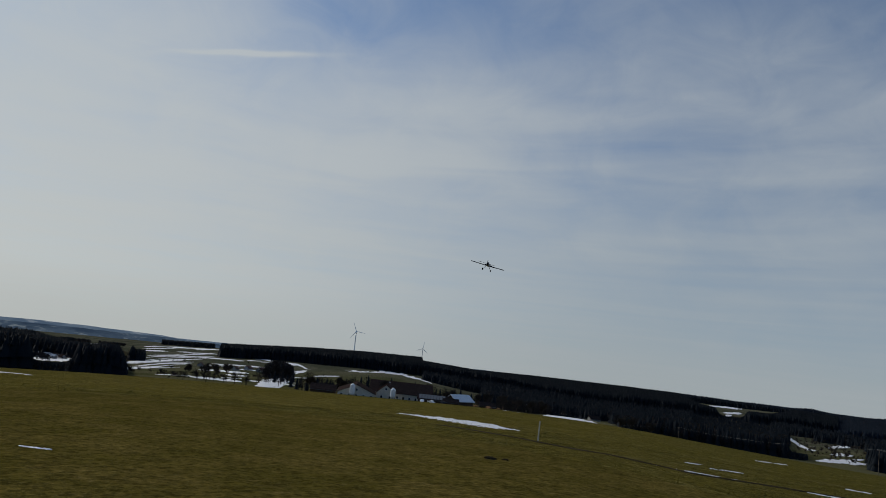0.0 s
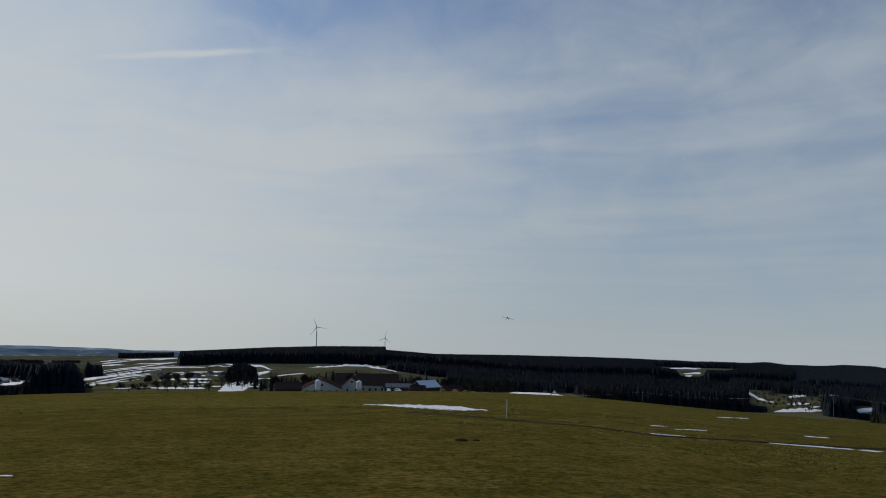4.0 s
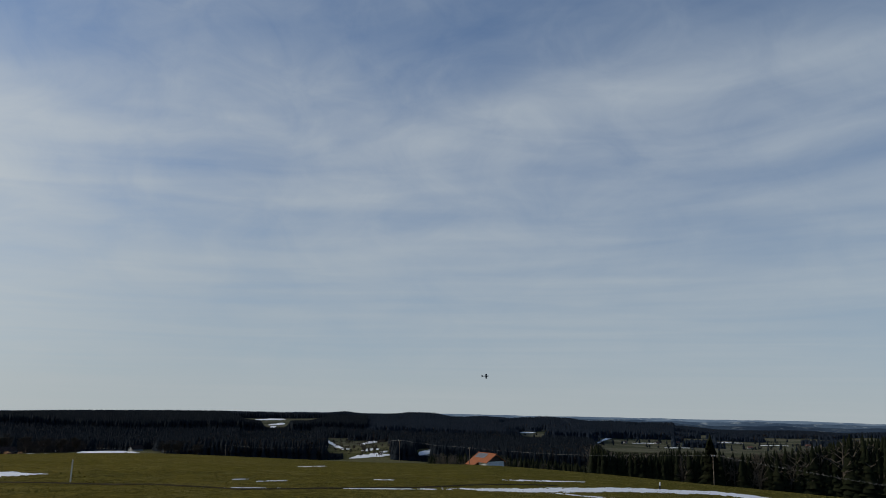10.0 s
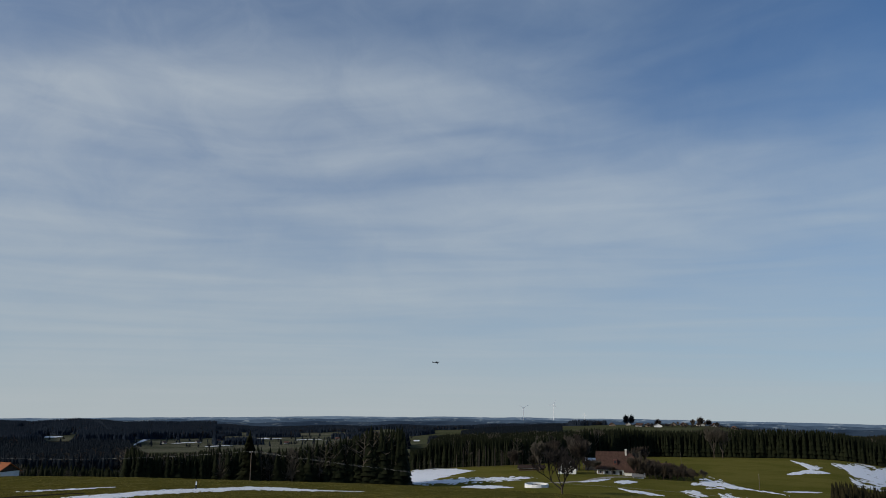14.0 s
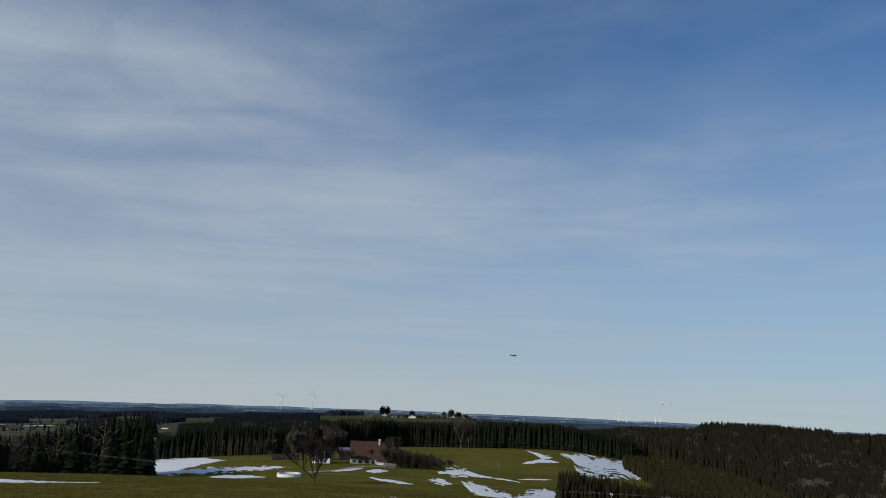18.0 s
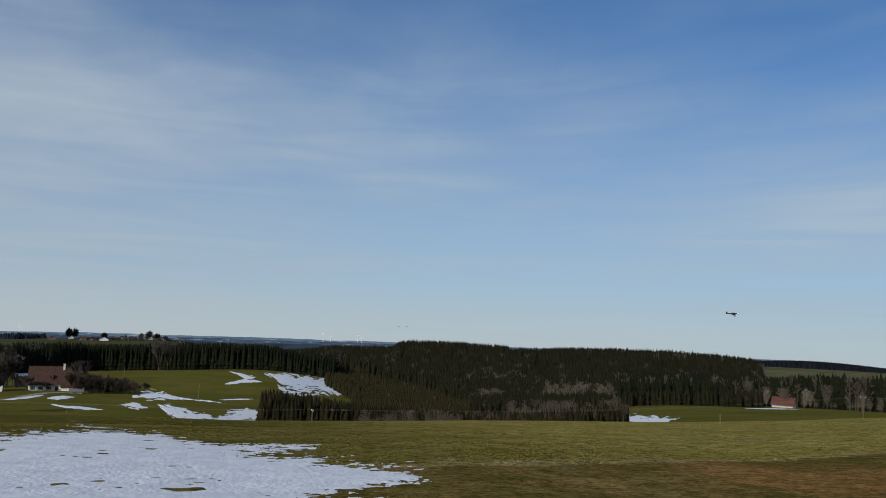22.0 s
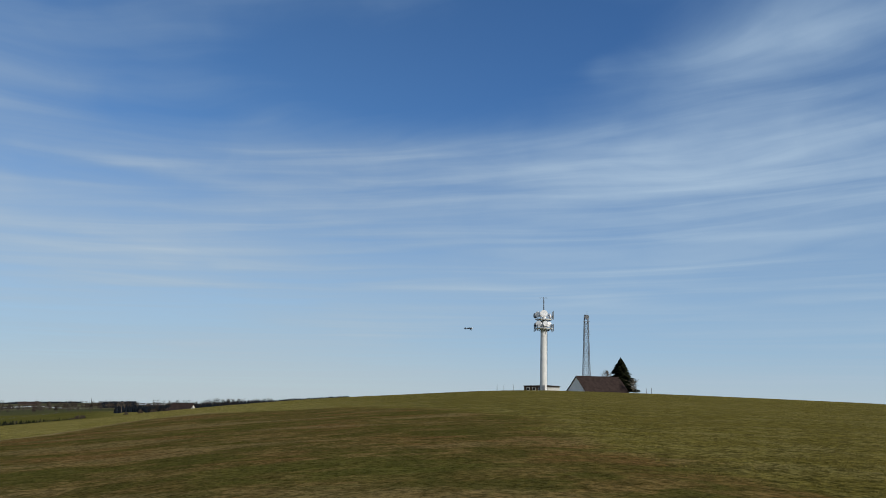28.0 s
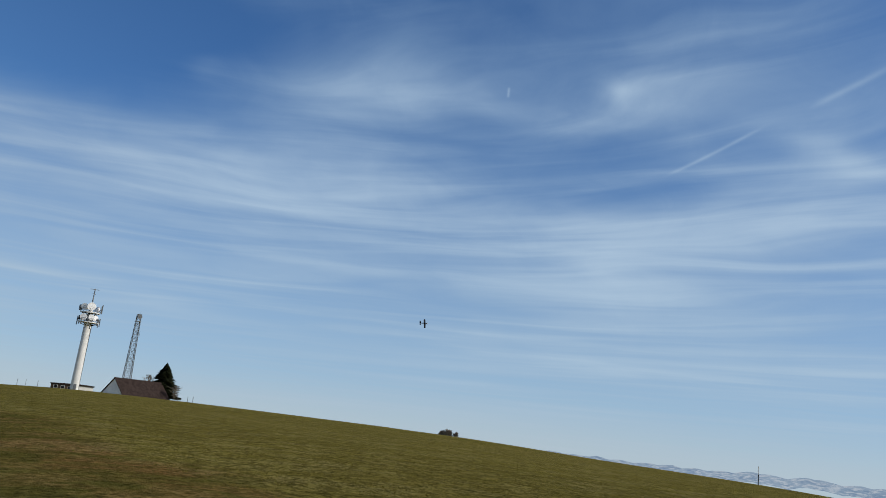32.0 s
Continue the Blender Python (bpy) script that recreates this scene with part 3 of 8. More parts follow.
def land():
    table = np.array(STATIONS)
    cols = np.array([glide(table[:, 0], table[:, k], AZ) for k in range(1, table.shape[1])])
    z = np.zeros((len(AZ), len(RR)))
    rings = np.array(RINGS, float)
    for i in range(len(AZ)):
        k, rc = math.tan(radians(cols[0, i])), cols[1, i]
        a, b = k + 3.2 / rc, 1.6 / rc ** 2
        keep = rings > rc * 1.25
        xs = np.concatenate([[rc * 0.9, rc, rc * 1.08], rings[keep]])
        near = a * xs[:3] - b * xs[:3] ** 2
        ys = np.concatenate([near, 1.6 + rings[keep] * np.tan(np.radians(cols[2:, i][keep]))])
        z[i] = np.where(RR < rc, a * RR - b * RR ** 2, glide(xs, ys, np.maximum(RR, rc)))
    x, y = RR[None] * np.sin(np.radians(AZ))[:, None], RR[None] * np.cos(np.radians(AZ))[:, None]
    fade = np.clip(RR / 8, 0, 1)[None]
    z += fade * 0.05 * rough2(x, y, 2.3, 2, 3) + np.clip(RR / 60, 0, 1)[None] * 0.12 * rough2(x, y, 17, 2, 5)
    z += np.clip((RR - 300) / 900, 0, 1)[None] * 5.0 * rough2(x, y, 160, 3, 8)
    # rounded wooded hills on the way to the plain
    for a, r, wa, wr, rise in ((40, 2750, 1.7, 300, 16), (48.8, 2650, 1.7, 260, 15), (53.3, 2700, 1.3, 260, 13), (44.5, 2800, 1.5, 240, 9), (34.5, 2900, 2.5, 300, 10), (58.5, 2950, 2.0, 260, 12),
                               (66, 3050, 2.5, 260, 10), (77, 1280, 2.6, 120, 9), (49.5, 2150, 3.6, 330, 22), (57, 2500, 2.2, 260, 14), (61.5, 2350, 1.6, 180, 9), (70.5, 2600, 2.6, 260, 12), (79, 2500, 2.5, 260, 9)):
        z += rise * np.exp(-((AZ[:, None] - a) / wa) ** 2 - ((RR[None] - r) / wr) ** 2)
    return z


LAND = land()


def height(x, y):
    """The ground's level at plan points."""
    x, y = np.asarray(x, float), np.asarray(y, float)
    az = (np.degrees(np.arctan2(x, y)) + 60) % 360 - 60
    r = np.clip(np.hypot(x, y), 0.03, 4949)
    i = np.clip(np.searchsorted(AZ, az) - 1, 0, len(AZ) - 2)
    j = np.clip(np.searchsorted(RR, r) - 1, 0, len(RR) - 2)
    f = (az - AZ[i]) / (AZ[i + 1] - AZ[i])
    g = (r - RR[j]) / (RR[j + 1] - RR[j])
    return (LAND[i, j] * (1 - f) * (1 - g) + LAND[i + 1, j] * f * (1 - g) + LAND[i, j + 1] * (1 - f) * g + LAND[i + 1, j + 1] * f * g)


def polar(az, r):
    return r * np.sin(np.radians(az)), r * np.cos(np.radians(az))


def spot(az, r, sink=0.0):
    """A place on the ground by bearing and distance."""
    x, y = polar(az, r)
    return Vector((float(x), float(y), float(height(x, y)) - sink))


def mesh_from(name, verts, faces, mat, smooth=False):
    """A mesh from vertex and face arrays (all faces of one size)."""
    me = bpy.data.meshes.new(name)
    verts, faces = np.asarray(verts, np.float32), np.asarray(faces, np.int32)
    k = faces.shape[1]
    me.vertices.add(len(verts))
    me.vertices.foreach_set("co", verts.ravel())
    me.loops.add(faces.size)
    me.loops.foreach_set("vertex_index", faces.ravel())
    me.polygons.add(len(faces))
    me.polygons.foreach_set("loop_start", np.arange(0, faces.size, k, dtype=np.int32))
    me.polygons.foreach_set("loop_total", np.full(len(faces), k, np.int32))
    me.update(calc_edges=True)
    me.validate()
    if smooth:
        me.polygons.foreach_set("use_smooth", np.ones(len(me.polygons), bool))
    me.materials.append(mat)
    return me


def step(v, a, b):
    s = np.clip((v - a) / (b - a), 0, 1)
    return s * s * (3 - 2 * s)


def mown(x, y):
    """1 on the dry mown airstrip, 0 off it."""
    mid = np.where(y < -8, 3.6 - 0.0008 * (y + 8) ** 2, 4 - 0.010 * (y + 8) ** 2)
    blur = 6.0 * step(x, 15, 1) * step(y, 4, -12) * step(np.hypot(x, y), 11, 21)
    return step(np.abs(x - mid) + 4 * rough2(x, y, 9, 2, 21) + 1.2 * rough2(x, y, 1.6, 3, 22) + 0.8 * blur * rough2(x, y, 5, 3, 25), 13.8 + blur, 11.2 - blur) * step(y, 45, 30) * step(y + 1.1 * np.maximum(x, 0) + 14 * rough2(x, y, 8, 3, 26), -86 + 10 * step(x, -6, 6), -44 - 16 * step(x, -6, 6))


def build_ground():
    x, y = RR[None] * np.sin(np.radians(AZ))[:, None], RR[None] * np.cos(np.radians(AZ))[:, None]
    na, nr = x.shape
    verts = np.stack([x, y, LAND], -1).reshape(-1, 3)
    i, j = np.meshgrid(np.arange(na - 1), np.arange(nr - 1), indexing="ij")
    a = i * nr + j
    faces = np.stack([a, a + 1, a + nr + 1, a + nr], -1).reshape(-1, 4)
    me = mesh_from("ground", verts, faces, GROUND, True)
    az = np.broadcast_to(AZ[:, None], x.shape)
    r = np.broadcast_to(RR[None], x.shape)
    wood = np.zeros_like(x)
    for w in WOODS:
        wood = np.maximum(wood, w(az, r).astype(float))
    dry = mown(x, y)
    snow = np.zeros_like(x)
    # old snow left in streaks on the far fields
    snow += 0.30 * step(az, -15, -13) * step(az, 9, 7) * step(r, 560, 620) * step(r, 2600, 2100)
    snow += 0.34 * step(az, 32.5, 33.5) * step(az, 38.6, 38) * step(r, 540, 570) * step(r, 820, 780)
    snow += 0.30 * step(az, 27.5, 28) * step(az, 31.5, 31) * step(r, 1450, 1550) * step(r, 2000, 1850)
    snow += 0.40 * step(az, -20, -19.4) * step(az, -16.3, -17) * step(r, 680, 720) * step(r, 860, 820)
    snow += 0.90 * step(az, 39.3, 39.6) * step(az, 40.9, 40.6) * step(r, 640, 660) * step(r, 740, 720)
    snow += 0.30 * step(az, 45, 50) * step(az, 75, 70) * step(r, 1300, 1500) * step(r, 2500, 2200)
    cover = np.stack([wood, dry, np.clip(snow, 0, 1), np.ones_like(x)], -1).reshape(-1, 4)
    meadow = step(r, 125, 175) * step(az, 64, 70) * step(az, 172, 166)
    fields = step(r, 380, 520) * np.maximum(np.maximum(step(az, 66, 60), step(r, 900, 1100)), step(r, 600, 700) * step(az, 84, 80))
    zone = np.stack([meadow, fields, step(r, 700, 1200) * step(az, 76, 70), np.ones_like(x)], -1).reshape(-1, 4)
    for name, data in (("cover", cover), ("zone", zone)):
        layer = me.color_attributes.new(name, "FLOAT_COLOR", "POINT")
        layer.data.foreach_set("color", data.astype(np.float32).ravel())
    tagged(new("ground", me), "rolling winter pasture with dry mown airstrip and far fields", "ground", kind="structure")


WOODS = []


# ---- small building blocks ----
def part(name, bm, mat, parent=None, label="", smooth=False):
    """One mesh object under a thing or a part."""
    me = bpy.data.meshes.new(name)
    bm.to_mesh(me)
    bm.free()
    if smooth:
        me.polygons.foreach_set("use_smooth", np.ones(len(me.polygons), bool))
    me.materials.append(mat)
    ob = new(name, me)
    if parent is not None:
        ob.parent = parent
    if label:
        ob["label"] = label
    return ob


def thing(name, m, label, category, group="", kind=""):
    ob = new(name)
    ob.empty_display_size = 0.3
    ob.matrix_basis = m
    return tagged(ob, label, category, group, kind)


def add_box(bm, x0, x1, y0, y1, z0, z1, bevel=0.0):
    made = bmesh.ops.create_cube(bm, size=1.0, matrix=Matrix.LocRotScale(((x0 + x1) / 2, (y0 + y1) / 2, (z0 + z1) / 2), None, (x1 - x0, y1 - y0, z1 - z0)))
    if bevel:
        edges = list({e for v in made["verts"] for e in v.link_edges})
        bmesh.ops.bevel(bm, geom=edges, offset=bevel, segments=1, affect="EDGES")
    return bm


def box(x0, x1, y0, y1, z0, z1, bevel=0.0):
    return add_box(bmesh.new(), x0, x1, y0, y1, z0, z1, bevel)


def add_rod(bm, a, b, r0, r1=None, sides=8):
    """A tapered rod between two points."""
    a, b = Vector(a), Vector(b)
    turn = (b - a).to_track_quat("Z", "Y").to_matrix().to_4x4()
    bmesh.ops.create_cone(bm, cap_ends=True, segments=sides, radius1=r0, radius2=r0 if r1 is None else r1, depth=(b - a).length,
                          matrix=Matrix.Translation((a + b) / 2) @ turn)
    return bm


def rod(a, b, r0, r1=None, sides=8):
    return add_rod(bmesh.new(), a, b, r0, r1, sides)


def add_prism(bm, points, y0, y1):
    """An upright profile in x and z, drawn out along y."""
    front = [bm.verts.new((x, y0, z)) for x, z in points]
    back = [bm.verts.new((x, y1, z)) for x, z in points]
    n = len(points)
    bm.faces.new(front)
    bm.faces.new(back[::-1])
    for i in range(n):
        bm.faces.new((front[i], back[i], back[(i + 1) % n], front[(i + 1) % n]))
    bmesh.ops.recalc_face_normals(bm, faces=bm.faces[:])
    return bm


# ---- trees ----
def spruce_shape(layers, sides, rng, trunk=True):
    """One spruce one metre tall: ragged skirts of branches round a thin stem."""
    v, f = [], []
    for k in range(layers):
        t = k / layers
        low, high = 0.06 + 0.94 * t * 0.93, min(1.0, 0.06 + 0.94 * (t + 1.75 / layers))
        wide = 0.17 * (1 - t) ** 0.85 + 0.012
        base = len(v)
        v.append((0, 0, high))
        for s in range(sides):
            a = 2 * math.pi * (s + 0.5 * (k % 2)) / sides
            rr = wide * rng.uniform(0.60, 1.30)
            v.append((rr * math.cos(a), rr * math.sin(a), low - 0.02 * rng.uniform(0, 2)))
        v.append((0, 0, low + 0.35 * (high - low)))
        for s in range(sides):
            n = base + 1 + (s + 1) % sides
            f.append((base, base + 1 + s, n))
            if layers > 10:
                f.append((base + sides + 1, n, base + 1 + s))
    if trunk:
        base = len(v)
        for z, rr in ((0, 0.012), (0.3, 0.009)):
            for s in range(3):
                v.append((rr * math.cos(s * 2.1), rr * math.sin(s * 2.1), z))
        for s in range(3):
            n = (s + 1) % 3
            f += [(base + s, base + n, base + 3 + n), (base + s, base + 3 + n, base + 3 + s)]
    return np.array(v), np.array(f)


def bare_shape(rng, depth, spread=0.5, twig=0.0022, kids=3, stem=0.30):
    """One leafless broadleaf tree one metre tall: a forked stem, limbs and fine twigs."""
    v, f = [], []

    def limb(p, q, r0, r1):
        base = len(v)
        d = (q - p).normalized()
        s1 = d.orthogonal().normalized()
        s2 = d.cross(s1)
        for c, r in ((p, r0), (q, r1)):
            for k in range(3):
                v.append(tuple(c + s1 * (r * math.cos(k * 2.094)) + s2 * (r * math.sin(k * 2.094))))
        for k in range(3):
            n = (k + 1) % 3
            f.append((base + k, base + n, base + 3 + n))
            f.append((base + k, base + 3 + n, base + 3 + k))

    def twig_blade(p, q, r):
        base = len(v)
        side = (q - p).cross(Vector((rng.uniform(-1, 1), rng.uniform(-1, 1), rng.uniform(-0.4, 0.4)))).normalized() * r
        v.extend((tuple(p - side), tuple(p + side), tuple(q)))
        f.append((base, base + 1, base + 2))

    def grow(p, d, length, r, level):
        q = p + d * length
        if level > 1:
            limb(p, q, r, r * 0.72)
        else:
            twig_blade(p, q + d * (length * 0.2), r * 1.35)
        if level == 0:
            return
        for k in range(kids + (level == depth)):
            way = Vector((rng.uniform(-1, 1), rng.uniform(-1, 1), rng.uniform(-0.25, 0.9)))
            new_d = (d * (1 - spread) + way.normalized() * spread + Vector((0, 0, 0.12))).normalized()
            start = p + d * (length * rng.uniform(0.55, 1.0))
            grow(start, new_d, (0.30 if level == depth else length) * rng.uniform(0.60, 0.86), max(r * rng.uniform(0.45, 0.62), twig), level - 1)

    grow(Vector((0, 0, 0)), Vector((0.03, 0, 1)).normalized(), stem, 0.020, depth)
    arr = np.array(v)
    arr[:, 2] *= 1.0 / arr[:, 2].max()
    return arr, np.array(f)


def slender_shape(rng, branches, width, twig, twigs=3, low=0.22):
    """One leafless tree one metre tall: a straight leader with rising side limbs and twigs."""
    v, f = [], []

    def limb(p, q, r0, r1):
        base = len(v)
        d = (q - p).normalized()
        s1 = d.orthogonal().normalized()
        s2 = d.cross(s1)
        for c, r in ((p, r0), (q, r1)):
            for k in range(3):
                v.append(tuple(c + s1 * (r * math.cos(k * 2.094)) + s2 * (r * math.sin(k * 2.094))))
        for k in range(3):
            n = (k + 1) % 3
            f.append((base + k, base + n, base + 3 + n))
            f.append((base + k, base + 3 + n, base + 3 + k))

    def twig_blade(p, q, r):
        base = len(v)
        side = (q - p).cross(Vector((rng.uniform(-1, 1), rng.uniform(-1, 1), rng.uniform(-0.4, 0.4)))).normalized() * r
        v.extend((tuple(p - side), tuple(p + side), tuple(q)))
        f.append((base, base + 1, base + 2))

    lean = Vector((rng.uniform(-0.03, 0.03), rng.uniform(-0.03, 0.03), 1))
    limb(Vector((0, 0, 0)), lean * 0.5, 0.017, 0.012)
    limb(lean * 0.5, lean, 0.012, twig * 0.8)
    for k in range(branches):
        z = low + (0.96 - low) * (k + rng.random()) / branches
        a = k * 2.4 + rng.uniform(-0.5, 0.5)
        reach_out = width * (0.25 + math.sin(math.pi * min(1, (z - low + 0.06) / (1.06 - low))) * 0.8) * rng.uniform(0.7, 1.25)
        way = Vector((math.cos(a), math.sin(a), rng.uniform(0.5, 1.3))).normalized()
        p = lean * z
        q = p + way * reach_out
        q.z = min(q.z, 1.0)
        twig_blade(p, p.lerp(q, 1.15), max(0.006, twig) * 1.4)
        for j in range(twigs):
            t = rng.uniform(0.35, 1.0)
            b = p.lerp(q, t)
            w2 = (way * 0.5 + Vector((rng.uniform(-1, 1), rng.uniform(-1, 1), rng.uniform(-0.1, 1))) * 0.7).normalized()
            twig_blade(b, b + w2 * reach_out * rng.uniform(0.4, 0.8), twig * 1.35)
    return np.array(v), np.array(f)


def round_shape(rng, blades, width, base=0.14):
    """One leafless broadleaf tree one metre tall, seen from afar: a short stem under a rounded crown of twigs."""
    v, f, lop = [], [], rng.uniform(0, 6.283)
    for k in range(3):
        v += [(0.016 * math.cos(k * 2.094), 0.016 * math.sin(k * 2.094), 0), (0.010 * math.cos(k * 2.094), 0.010 * math.sin(k * 2.094), 0.5)]
    for k in range(3):
        n = (k + 1) % 3
        f += [(2 * k, 2 * n, 2 * n + 1), (2 * k, 2 * n + 1, 2 * k + 1)]
    for k in range(blades):
        a, up = rng.uniform(0, 6.283), rng.uniform(-0.75, 1.0)
        flat = math.sqrt(1 - up * up) * (1 + 0.35 * math.sin(a * 2 + lop) * math.cos(up * 3 + lop))
        tip = Vector((0.30 * flat * math.cos(a), 0.30 * flat * math.sin(a), 0.60 + 0.40 * up)) * rng.uniform(0.62, 1.0)
        tip.z = max(tip.z, base)
        root = Vector((0, 0, 0.38)).lerp(tip, rng.uniform(0.0, 0.72))
        side = (tip - root).cross(Vector((rng.uniform(-1, 1), rng.uniform(-1, 1), rng.uniform(-0.5, 0.5)))).normalized() * width * rng.uniform(0.6, 1.4)
        n = len(v)
        v += [tuple(root - side), tuple(root + side), tuple(tip)]
        f.append((n, n + 1, n + 2))
    return np.array(v), np.array(f)


RNG = random.Random(11)
SPRUCE = {3: [spruce_shape(10, 9, RNG) for k in range(5)], 2: [spruce_shape(6, 6, RNG, False) for k in range(7)], 1: [spruce_shape(3, 5, RNG, False) for k in range(6)], 0: [spruce_shape(2, 3, RNG, False) for k in range(6)]}
BARE = {2: [slender_shape(RNG, 20, 0.20, 0.0065, 4) for k in range(4)] + [round_shape(RNG, 110, 0.0075) for k in range(2)],
        1: [slender_shape(RNG, 8, 0.24, 0.019, 3) for k in range(2)] + [round_shape(RNG, 30, 0.026) for k in range(4)], 0: [round_shape(RNG, 11, 0.060) for k in range(5)]}
ROUND = [round_shape(RNG, 60, 0.020, 0.06) for k in range(5)]

# openings among the woods, where fields show: bearings, and the lowest and highest elevation of the open ground
CLEARINGS = [(-19.6, -16.5, -4.36, -4.08), (17.0, 21.6, -5.2, -4.66), (26.0, 33.6, -2.62, -2.42), (28.3, 30.6, -3.12, -2.42), (33.0, 34.6, -4.9, -3.85),
             (34.2, 37.9, -5.4, -4.10), (39.5, 40.9, -4.95, -4.58), (46.9, 49.2, -3.52, -3.18), (52.4, 58.0, -4.3, -3.50), (71.4, 73.3, -4.15, -3.85)]


def slope_el(a, r):
    """The elevation at which the ground shows from the eye."""
    x, y = polar(a, r)
    return np.degrees(np.arctan2(height(x, y) - 1.6, r))


def in_clearing(a, r):
    el, wob = slope_el(a, r), rough2(a * 60, r, 60, 3, 91)
    out = np.zeros(np.shape(a), bool)
    for a0, a1, lo, hi in CLEARINGS:
        out |= (a > a0 + 0.8 * wob) & (a < a1 + 0.8 * wob) & (el > lo - 0.02) & (el < hi + 0.25 * wob) & (r < 2850)
    return out


def stand(name, label, az, r, tall, kinds, mat, wide=1.0, seed=0, sink=0.3, category="wood"):
    """Many trees of a wood, joined: bearings, distances and heights are arrays."""
    rng = np.random.RandomState(seed)
    x, y = polar(az, r)
    z = height(x, y) - sink
    vs, fs, base = [], [], 0
    pick = rng.randint(0, len(kinds), len(az))
    turn = rng.uniform(0, 6.283, len(az))
    fat = wide * rng.uniform(0.82, 1.22, len(az))
    for k, (tv, tf) in enumerate(kinds):
        m = pick == k
        count = int(m.sum())
        if not count:
            continue
        c, s = np.cos(turn[m])[:, None], np.sin(turn[m])[:, None]
        h, w = tall[m][:, None], (tall[m] * fat[m])[:, None]
        px = (tv[None, :, 0] * c - tv[None, :, 1] * s) * w + x[m][:, None]
        py = (tv[None, :, 0] * s + tv[None, :, 1] * c) * w + y[m][:, None]
        pz = tv[None, :, 2] * h + z[m][:, None]
        vs.append(np.stack([px, py, pz], -1).reshape(-1, 3))
        fs.append((tf[None] + (np.arange(count) * len(tv))[:, None, None] + base).reshape(-1, 3))
        base += count * len(tv)
    if vs:
        me = mesh_from(name, np.concatenate(vs), np.concatenate(fs), mat)
        return tagged(new(name, me), label, category, kind="stuff")


def scatter(az0, az1, r0, r1, dang, inside, seed):
    """Jittered places in a stretch of land; the spacing grows with distance."""
    rng = np.random.RandomState(seed)
    a = np.arange(az0, az1, dang)
    n = max(1, int(math.log(r1 / r0) / radians(dang) / 1.15))
    r = r0 * (r1 / r0) ** ((np.arange(n) + 0.5) / n)
    A, R = np.meshgrid(a, r)
    A = (A + rng.uniform(-0.55, 0.55, A.shape) * dang).ravel()
    R = (R * (1 + rng.uniform(-0.55, 0.55, R.shape) * radians(dang))).ravel()
    keep = inside(A, R) & (A > az0) & (A < az1) & (R > r0) & (R < r1)
    return A[keep], R[keep]


def wood(name, label, az0, az1, r0, r1, dang, tall, lod, mat, inside=None, bare=0.0, wide=1.0, seed=1, vary=0.28, floor=True, twigs=None):
    """A wood of spruces with some leafless trees among them. tall: metres, or a function of bearing and distance; bare: the leafless share, likewise."""
    test = inside or (lambda a, r: np.ones_like(a, bool))
    if floor:
        WOODS.append(lambda a, r: (a > az0) & (a < az1) & (r > r0 * 1.005) & (r < r1) & test(a, r) & ~in_clearing(a, r))
    A, R = scatter(az0, az1, r0, r1, dang, lambda a, r: test(a, r) & ~in_clearing(a, r), seed)
    rng = np.random.RandomState(seed + 50)
    H = (tall(A, R) if callable(tall) else np.full(len(A), float(tall))) * (1 + vary * (rng.uniform(-1, 1, len(A)) * 0.7 + 1.4 * rough2(R * A / 57.3, R, 45, 2, seed)))
    # trees before a clearing stay low enough to leave it in view
    el = slope_el(A, R)
    for a0, a1, lo, hi in CLEARINGS:
        m = (A > a0) & (A < a1) & (el < lo) & (R < 2850)
        brim = lo + 0.7 * np.clip(1 - np.minimum(A[m] - a0, a1 - A[m]) / (0.28 * (a1 - a0)), 0, 1) ** 2 + 0.12 * rough2(A[m] * 9, R[m], 30, 2, 6)
        H[m] = np.minimum(H[m], R[m] * (np.tan(np.radians(brim)) - np.tan(np.radians(el[m]))))
    grown = H > 2.2
    A, R, H = A[grown], R[grown], H[grown]
    share = bare(A, R) if callable(bare) else bare
    leafless = rng.uniform(0, 1, len(A)) < share * np.clip(0.5 + 3.0 * rough2(R * A / 57.3, R, 60, 2, seed + 3), 0, 2)
    for k, (lo, hi) in enumerate(((0, 640), (640, 1500), (1500, 9000))):
        m = ~leafless & (R >= lo) & (R < hi)
        if m.any():
            stand(name, label, A[m], R[m], H[m], SPRUCE[max(lod - k, 0) if lod > 1 else 1 if k < 2 else 0], mat, wide, seed + k)
    for k, (lo, hi) in enumerate(((0, 1300), (1300, 9000))):
        m = leafless & (R >= lo) & (R < hi)
        if m.any():
            stand(name + "_bare_trees", "grey-brown leafless trees standing among dark spruces", A[m], R[m], H[m] * 0.95, BARE[0 if k else min(lod, 2)], twigs or (TWIGS_FAR if lod == 1 else TWIGS_MID), 1.1, seed)


# ---- the woods, from the bearing of the start round to the masts ----
def between(v, a, b):
    return (v > a) & (v < b)


def crown_line(a, r, bearings, tops, most):
    """How tall a tree must be for its top to reach a skyline given by bearing and elevation."""
    x, y = polar(a, r)
    return np.clip(1.6 + r * np.tan(np.radians(np.interp(a, bearings, tops))) - height(x, y), 2.0, most)


